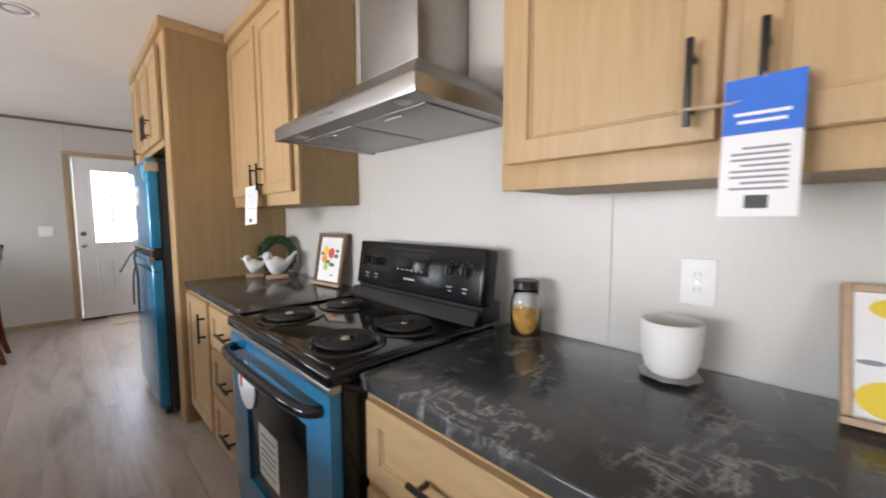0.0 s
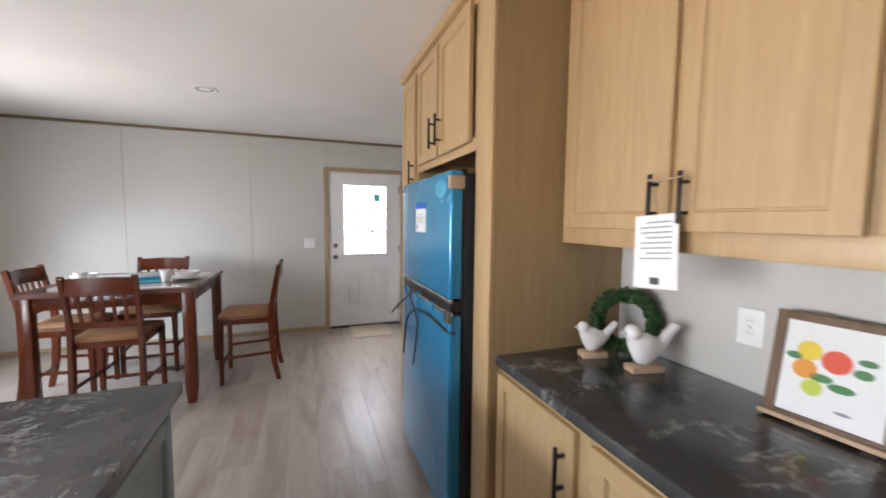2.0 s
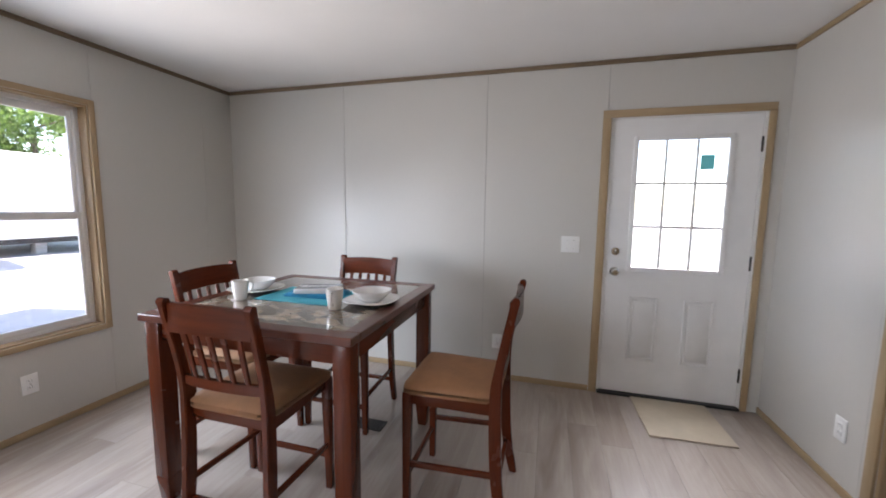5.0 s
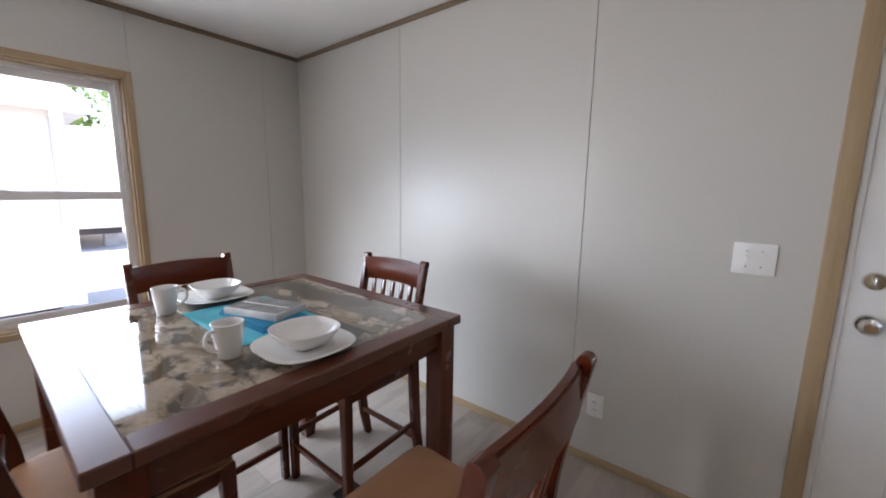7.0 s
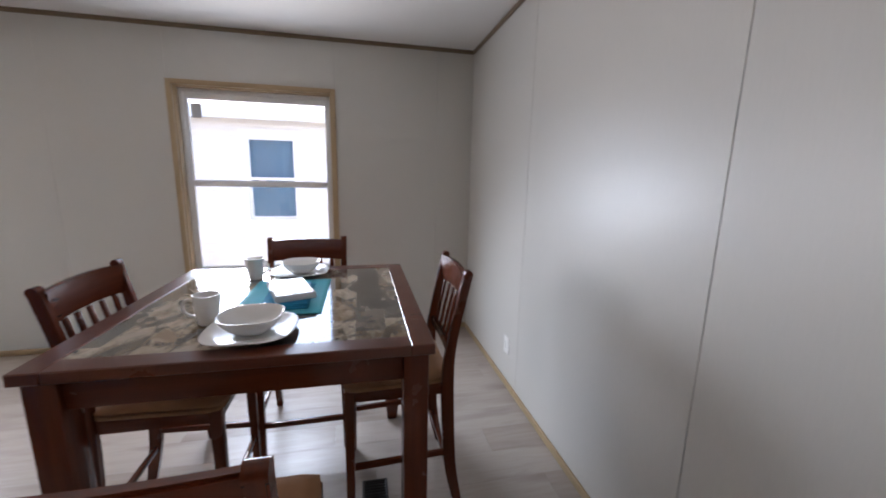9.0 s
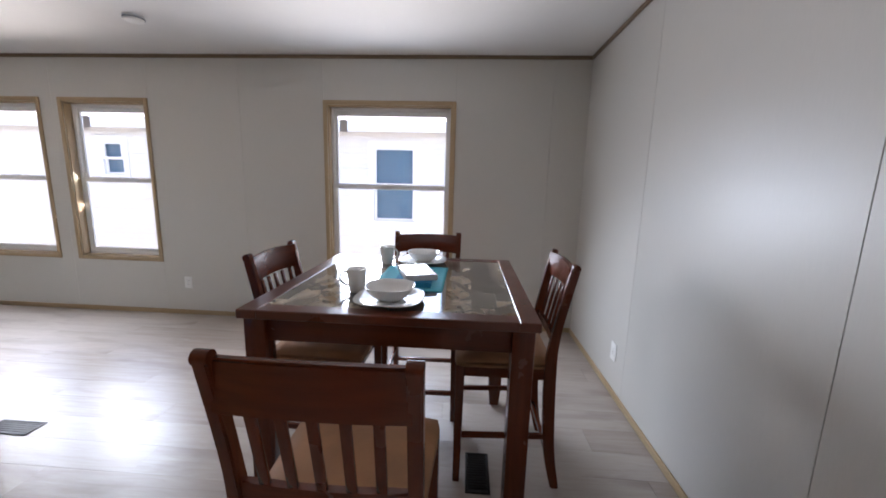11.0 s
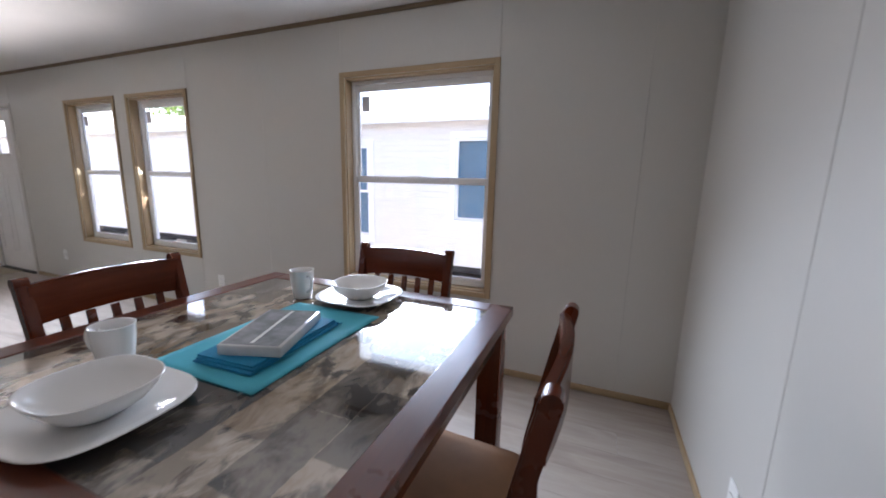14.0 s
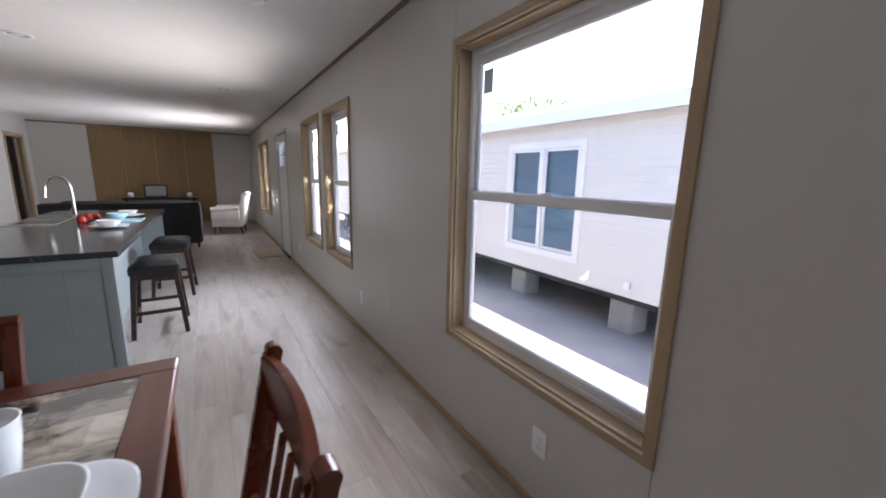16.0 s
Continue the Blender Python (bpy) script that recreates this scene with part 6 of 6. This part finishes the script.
fruit_yellow = plain("lemon_paint", (0.75, 0.55, 0.05), 0.6)
fruit_orange = plain("orange_paint", (0.75, 0.30, 0.04), 0.6)
fruit_red = plain("red_fruit_paint", (0.70, 0.09, 0.04), 0.6)
leaf_paint = plain("leaf_paint", (0.06, 0.20, 0.07), 0.6)
lime_paint = plain("lime_paint", (0.50, 0.58, 0.08), 0.6)
standing_frame(2.42, 0.258, 0.30, 6, 1.127, [(0.05, 0.20, 1.0, 0.026, fruit_yellow), (-0.005, 0.185, 1.0, 0.030, fruit_red), (0.055, 0.15, 1.0, 0.026, fruit_orange), (0.035, 0.105, 1.0, 0.022, lime_paint), (0.02, 0.135, 2.2, 0.011, leaf_paint), (-0.02, 0.12, 2.4, 0.011, leaf_paint), (0.08, 0.18, 1.8, 0.010, leaf_paint), (-0.06, 0.20, 2.0, 0.009, leaf_paint), (-0.055, 0.17, 1.6, 0.012, leaf_paint), (-0.03, 0.06, 4.0, 0.004, grey_print)], "framed print of citrus fruit leaning on the kitchen wall", frame_wood)
standing_frame(0.27, 0.25, 0.27, 6, 1.105, [(0.05, 0.055, 1.6, 0.036, fruit_yellow), (-0.05, 0.06, 1.4, 0.04, fruit_yellow), (0.03, 0.225, 2.4, 0.024, fruit_yellow), (-0.05, 0.2, 1.2, 0.04, fruit_yellow), (0.085, 0.12, 4.0, 0.005, grey_print), (0.015, 0.12, 0.3, 0.05, frame_wood)], "framed yellow and white print standing on the dark counter", block_wood, 0.015, lean=22)

jr = thing("pasta_jar", "glass jar of yellow pasta with a black lid", "jar", (1.135, 1.105, CT))
ja = (1.135, 1.105, CT)
part("glass_body", lathe([(0.0, 0.0), (0.044, 0.0), (0.05, 0.006), (0.05, 0.12), (0.042, 0.14), (0.039, 0.158), (0.036, 0.158), (0.039, 0.138), (0.0465, 0.118), (0.0465, 0.008), (0.0, 0.005)], ja, 36), jar_glass, jr, "clear glass", smooth="all")
pb = bmesh.new()
rnd = random.Random(9)
lathe([(0.0, 0.007), (0.042, 0.007), (0.0445, 0.012), (0.0445, 0.082), (0.03, 0.09), (0.0, 0.086)], ja, 28, pb)
part("pasta_fill", pb, pasta_mat, jr, "yellow pasta", smooth="all")
for k in range(26):
    a, r = rnd.uniform(0, 6.28), rnd.uniform(0, 0.034)
    p = Vector((ja[0] + r * math.cos(a), ja[1] + r * math.sin(a), ja[2] + 0.088 + rnd.uniform(0, 0.006)))
    d = Vector((rnd.uniform(-1, 1), rnd.uniform(-1, 1), rnd.uniform(-0.2, 0.4))).normalized() * 0.008
    part("pasta_piece", tube([p - d, p + Vector((0, 0, 0.002)), p + d], 0.003, 5), pasta_mat, jr)
part("lid", lathe([(0.0, 0.185), (0.038, 0.185), (0.042, 0.181), (0.042, 0.16), (0.0, 0.16)], ja, 32), black_plastic, jr, "black lid")

pt = (1.105, 0.68, CT + 0.012)
solo("ceramic_pot", lathe([(0.0, 0.0), (0.042, 0.0), (0.054, 0.012), (0.064, 0.05), (0.067, 0.10), (0.067, 0.128), (0.063, 0.129), (0.062, 0.10), (0.058, 0.05), (0.046, 0.016), (0.0, 0.012)], pt, 40), matt_white, "plain matt white ceramic pot", "pot", smooth="all", at=pt)
tv = thing("trivet", "dark metal trivet under the white pot", "trivet", (1.105, 0.68, CT))
part("plate", lathe([(0.0, 0.007), (0.066, 0.007), (0.07, 0.009), (0.066, 0.0115), (0.0, 0.0115)], (1.105, 0.68, CT), 8), steel, tv)
for k in range(4):
    a = radians(45 + 90 * k)
    part("foot", lathe([(0.0, 0.0), (0.007, 0.0), (0.009, 0.004), (0.006, 0.0075), (0.0, 0.0075)], (1.105 + 0.058 * math.cos(a), 0.68 + 0.058 * math.sin(a), CT), 12), black_metal, tv)


# ---- paper tags on the cabinet handles ----
def hang_tag(y, z0, z1, w, head, rz, ry, label, rx=0):
    x = UF - 0.062
    t = thing("hanging_tag", label, "paper tag", (x, y, z1))
    m = pose(x, y, z1, 0, 0, rz) @ pose(0, 0, 0, rx, ry, 0)
    h = z1 - z0
    body = part("card", box(-0.0006, 0.0006, -w / 2, w / 2, -h, -head, m=m), paper, t, smooth=False)
    if head:
        part("card_heading", box(-0.0008, 0.0008, -w / 2, w / 2, -head, 0, m=m), blue_print, t, "bright blue heading", smooth=False)
        for k, (a, b, z) in enumerate(((-0.35, 0.35, 0.055), (-0.3, 0.3, 0.067))):
            part("print_line", box(-0.0012, 0.0, a * w, b * w, -z - 0.0025, -z + 0.0025, m=m), paper, body, smooth=False)
    n = 8
    for k in range(n):
        z = -head - 0.022 - k * (h - head) * 0.07
        part("print_line", box(-0.001, 0.0, -w * 0.36, w * (0.36 if k % 3 else 0.22), z - 0.0018, z + 0.0018, m=m), grey_print, body, smooth=False)
    part("print_block", box(-0.001, 0.0, -0.014, 0.014, -h + 0.012, -h + 0.032, m=m), dark_print, body, smooth=False)
    part("loop", tube([m @ Vector((0, 0, -0.004)), (UF - 0.056, y, z1 + 0.02), (UF - 0.05, y + 0.02, z1 + 0.045)], 0.0016, 6), block_wood, t, "thin string")


hang_tag(0.512, 1.295, 1.505, 0.094, 0.085, 0, 4, "white information card with blue heading on a cabinet handle")
hang_tag(2.70, 1.257, 1.472, 0.13, 0.0, 8, 6, "white printed card tied to the cabinet handles", -5)
part_tie = thing("handle_tie", "thin tan tie joining two cabinet handles", "tie", (UF - 0.056, 2.72, 1.60))
part("strip", tube([(UF - 0.060, 2.63, 1.575), (UF - 0.064, 2.685, 1.57), (UF - 0.060, 2.742, 1.575)], 0.003, 6), block_wood, part_tie)
tie2 = thing("handle_tie", "thin tan tie joining two cabinet handles", "tie", (UF - 0.056, 0.58, 1.52))
part("strip", tube([(UF - 0.060, 0.508, 1.475), (UF - 0.064, 0.56, 1.47), (UF - 0.060, 0.619, 1.475)], 0.003, 6), block_wood, tie2)


# ---- outside ----
gnd = bmesh.new()
bmesh.ops.create_grid(gnd, x_segments=1, y_segments=1, size=400)
bmesh.ops.translate(gnd, verts=gnd.verts, vec=(0, 0, GROUND))
solo("ground", gnd, gravel, "pale sunlit gravel ground between the houses", "ground", "structure", smooth=False)

# own roof, with the eaves that shade the windows, and the outer skin below the floor
rf = bmesh.new()
slab('z', H + 0.11, 0.12, W - TH - 0.35, E + 4.0, S - 0.4, N + 0.45, bm=rf)
solo("roof", rf, roof_mat, "low roof slab with shallow eaves", "roof", "structure", smooth=False)
solo("house_skirting", box(W - TH, E + 3.9, S - TH, N + TH, GROUND, -0.125), block_mat, "grey skirting under the house", "skirting", "structure", smooth=False)

# neighbouring white house on blocks
NX = -7.0
nh = thing("neighbour_house", "white vinyl-sided house on blocks next door", "house", (NX - 2, 0, GROUND))
NW1 = (0.84, 2.46, 0.16, 1.97)
NW2 = (4.12, 5.0, 0.57, 2.07)
NW3 = (-1.38, -0.86, 1.33, 2.08)
NS, NN = -14.0, 5.99
part("wall", slab('x', NX, -0.12, NS, NN, -0.2, 2.3, [NW1, NW2, NW3]), siding_mat, nh, smooth=False)
part("end_wall", slab('y', NN, -0.12, NX - 4.2, NX - 0.12, -0.2, 2.3), siding_mat, nh, smooth=False)
sd_ = bmesh.new()
for k in range(25):
    z = -0.2 + k * 0.1
    segs = [(NS, NN)]
    for h in (NW1, NW2, NW3):
        if h[2] - 0.05 < z + 0.05 < h[3] + 0.02:
            segs = [s for a, b in segs for s in ((a, min(b, h[0] - 0.05)), (max(a, h[1] + 0.05), b)) if s[1] - s[0] > 0.02]
    for a, b in segs:
        vs = [sd_.verts.new(p) for p in ((NX + 0.001, a, z + 0.1), (NX + 0.001, b, z + 0.1), (NX + 0.011, b, z + 0.004), (NX + 0.011, a, z + 0.004), (NX + 0.001, b, z), (NX + 0.001, a, z))]
        sd_.faces.new((vs[0], vs[1], vs[2], vs[3]))
        sd_.faces.new((vs[3], vs[2], vs[4], vs[5]))
part("siding_course", sd_, siding_mat, nh, "overlapping white siding courses", smooth=False, kind="stuff")
part("roof", box(NX - 4.5, NX + 0.25, NS - 0.2, NN + 0.25, 2.3, 2.42), roof_mat, nh, smooth=False)
part("fascia", box(NX + 0.25, NX + 0.27, NS - 0.2, NN + 0.25, 2.27, 2.45), white_vinyl, nh, smooth=False)
rr = bmesh.new()
vs = [rr.verts.new(p) for p in ((NX + 0.27, NS - 0.2, 2.44), (NX + 0.27, NN + 0.25, 2.44), (NX - 2.2, NN + 0.25, 3.1), (NX - 2.2, NS - 0.2, 3.1), (NX - 4.6, NN + 0.25, 2.44), (NX - 4.6, NS - 0.2, 2.44))]
rr.faces.new((vs[0], vs[1], vs[2], vs[3]))
rr.faces.new((vs[3], vs[2], vs[4], vs[5]))
rr.faces.new((vs[1], vs[4], vs[2]))
part("roof_slope", rr, roof_mat, nh, smooth=False)
part("underfloor", box(NX - 4.1, NX - 0.4, NS + 0.3, NN - 0.3, -0.42, -0.2), underside_shade, nh, smooth=False)
# dark sheet in place of the shade beneath the house
part("shade_sheet", slab('x', NX - 2.4, 0.05, NS, NN, GROUND, 2.3), underside_shade, nh, "dark sheet for the shade under the house", smooth=False)
for k in range(8):
    y = 5.4 - k * 2.3
    part("support_pier", box(NX - 0.8, NX - 0.4, y - 0.2, y + 0.2, GROUND, -0.42, 0.01), block_mat, nh, "stacked block pier")
for h, split in ((NW1, True), (NW2, False), (NW3, False)):
    w = part("window_trim", slab('x', NX + 0.02, -0.1, h[0] - 0.06, h[1] + 0.06, h[2] - 0.06, h[3] + 0.06, [(h[0] + 0.04, (h[0] + h[1]) / 2 - 0.03, h[2] + 0.05, h[3] - 0.05), ((h[0] + h[1]) / 2 + 0.03, h[1] - 0.04, h[2] + 0.05, h[3] - 0.05)] if split else [(h[0] + 0.04, h[1] - 0.04, h[2] + 0.05, h[3] - 0.05)]), white_vinyl, nh, smooth=False)
    part("pane", box(NX - 0.06, NX - 0.055, h[0] + 0.02, h[1] - 0.02, h[2] + 0.02, h[3] - 0.02), ext_glass, w, "dark reflecting glass", smooth=False)
    mid, zm = (h[0] + h[1]) / 2, (h[2] + h[3]) / 2
    for a, b in ([(h[0] + 0.045, mid - 0.035), (mid + 0.035, h[1] - 0.045)] if split else [(h[0] + 0.045, h[1] - 0.045)]):
        for x, z0, z1 in ((NX - 0.05, h[2] + 0.055, zm + 0.02), (NX - 0.02, zm - 0.02, h[3] - 0.055)):
            part("sash", slab('x', x, 0.03, a, b, z0, z1, [(a + 0.045, b - 0.045, z0 + 0.045, z1 - 0.045)]), white_vinyl, w, smooth=False)
part("corner_trim", box(NX + 0.018, NX + 0.04, NN - 0.11, NN + 0.02, -0.2, 2.3), white_vinyl, nh, smooth=False)
part("outlet_box", box(NX + 0.016, NX + 0.04, 3.36, 3.45, -0.08, 0.03, 0.005), white_plastic, nh)


def tree(x, y, h, spread, n, seed):
    rnd = random.Random(seed)
    t = thing("tree", "leafy green tree beyond the gravel yard", "tree", (x, y, GROUND), "trees beyond the yard")
    tr = tube([(x, y, GROUND - 0.1), (x + 0.1, y, GROUND + h * 0.3), (x - 0.1, y + 0.1, GROUND + h * 0.6), (x, y, GROUND + h * 0.9)], [0.22, 0.17, 0.1, 0.03], 10)
    tips = []
    for k in range(12):
        a, z = rnd.uniform(0, 6.28), rnd.uniform(0.2, 0.8)
        p = Vector((x, y, GROUND + h * z))
        q = p + Vector((math.cos(a) * spread * (1.05 - z * 0.6), math.sin(a) * spread * (1.05 - z * 0.6), h * 0.12))
        tube([p, (p + q) / 2 + Vector((0, 0, -0.1)), q], [0.07, 0.045, 0.015], 6, tr)
        tips += [q, (p + q) / 2]
    part("trunk", tr, bark, t)
    verts, faces = [], []
    for k in range(n):
        c = rnd.choice(tips) + Vector((rnd.gauss(0, 0.55), rnd.gauss(0, 0.55), rnd.gauss(0, 0.5)))
        m = Euler((rnd.uniform(0, 6), rnd.uniform(0, 6), rnd.uniform(0, 6))).to_matrix()
        s = rnd.uniform(0.05, 0.11) * (1.7 if h > 5 else 1.0)
        i = len(verts)
        for u, v in ((-1, 0), (0, -0.5), (1, 0), (0, 0.5)):
            verts.append(c + m @ Vector((u * s, v * s, 0.15 * s * (u * u))))
        faces.append((i, i + 1, i + 2, i + 3))
    me = bpy.data.meshes.new("crown")
    me.from_pydata([tuple(v) for v in verts], [], faces)
    me.materials.append(leaf_green2)
    cr = new("crown", me)
    cr.parent = t
    cr.location = -Vector((x, y, GROUND))
    tagged(cr, kind="stuff")


for k, (x, y, h, sp, n) in enumerate(((-30, 19.5, 10, 3.2, 7000), (-31, 24, 11, 3.4, 7000), (-29, 28, 9.5, 3.2, 6000), (-29.5, 13.2, 10, 3.0, 7000), (-34, 16.5, 11, 3.4, 6000), (-33, 10.5, 9, 3.0, 5000), (-18.4, 17.9, 2.5, 0.9, 3500), (-21, -13, 8, 3, 2000), (-17, -17, 8, 3, 2000))):
    tree(x, y, h, sp, n, 10 + k)


def far_house(x, y0, y1, depth, label):
    """A plain white house on piers whose long wall looks east from the plane x."""
    h = thing("far_house", label, "house", (x - depth / 2, (y0 + y1) / 2, GROUND), "far houses")
    part("wall", slab('x', x, -0.12, y0, y1, -0.15, 2.45), siding_mat, h, smooth=False)
    for y, d in ((y1, -0.12), (y0, 0.12)):
        part("end_wall", slab('y', y, d, x - depth, x - 0.12, -0.15, 2.45), siding_mat, h, smooth=False)
    part("rear_wall", slab('x', x - depth, 0.12, y0 + 0.12, y1 - 0.12, -0.15, 2.45), siding_mat, h, smooth=False)
    for k in range(13):
        z = -0.1 + k * 0.2
        part("siding_course", box(x, x + 0.012, y0, y1 - 0.12, z, z + 0.19), siding_mat, h, smooth=False)
    part("corner_trim", box(x + 0.001, x + 0.03, y1 - 0.12, y1 + 0.02, -0.15, 2.45), white_vinyl, h, smooth=False)
    part("fascia", box(x + 0.28, x + 0.31, y0 - 0.3, y1 + 0.3, 2.42, 2.62), white_vinyl, h, smooth=False)
    b = bmesh.new()
    xm, e = x - depth / 2, 0.3
    vs = [b.verts.new(p) for p in ((x + e, y0 - e, 2.6), (x + e, y1 + e, 2.6), (xm, y1 + e, 3.75), (xm, y0 - e, 3.75), (x - depth - e, y1 + e, 2.6), (x - depth - e, y0 - e, 2.6))]
    for f in ((0, 1, 2, 3), (3, 2, 4, 5), (1, 4, 2), (0, 3, 5), (0, 5, 4, 1)):
        b.faces.new([vs[k] for k in f])
    part("roof", b, roof_mat, h, smooth=False)
    part("underfloor", box(x - depth + 0.3, x - 0.3, y0 + 0.3, y1 - 0.3, -0.4, -0.15), underside_shade, h, smooth=False)
    n = int((y1 - y0) / 2.4)
    for k in range(n + 1):
        y = y1 - 0.6 - k * 2.4
        part("support_pier", box(x - 0.9, x - 0.5, y - 0.2, y + 0.2, GROUND, -0.4, 0.01), block_mat, h, "stacked block pier")


far_house(-18.4, -3.0, 9.05, 6.5, "long white house on blocks beyond the gravel lane")
far_house(-21.6, 12.6, 18.3, 6.0, "small white house in front of the trees")

# ---- floor planks ----
PW, PL = 0.1845, 1.22
meshes = {}


def plank_mesh(w, l):
    key = (round(w, 3), round(l, 3))
    if key not in meshes:
        b = bmesh.new()
        c = 0.0007
        lo = [b.verts.new(p) for p in ((0.0004, 0.0004, -0.006), (w - 0.0004, 0.0004, -0.006), (w - 0.0004, l - 0.0004, -0.006), (0.0004, l - 0.0004, -0.006))]
        mi = [b.verts.new(p) for p in ((0.0004, 0.0004, -c), (w - 0.0004, 0.0004, -c), (w - 0.0004, l - 0.0004, -c), (0.0004, l - 0.0004, -c))]
        hi = [b.verts.new(p) for p in ((c, c, 0), (w - c, c, 0), (w - c, l - c, 0), (c, l - c, 0))]
        for r0, r1 in ((lo, mi), (mi, hi)):
            for i in range(4):
                b.faces.new((r0[i], r0[(i + 1) % 4], r1[(i + 1) % 4], r1[i]))
        b.faces.new(hi)
        meshes[key] = finish(b, "plank", plank_mat)
    return meshes[key]


offs = [0.0, 0.42, 0.83, 0.21, 0.63, 1.04]
i = 0
x = W
while x < E - 0.001:
    w = min(PW, E - x)
    y = S - offs[i % 6]
    while y < N - 0.001:
        a, b = max(y, S), min(y + PL, N)
        if b - a > 0.02:
            p = new("plank", plank_mesh(w, b - a))
            p.parent = floor
            p.location = (x, a, 0)
        y += PL
    x += PW
    i += 1
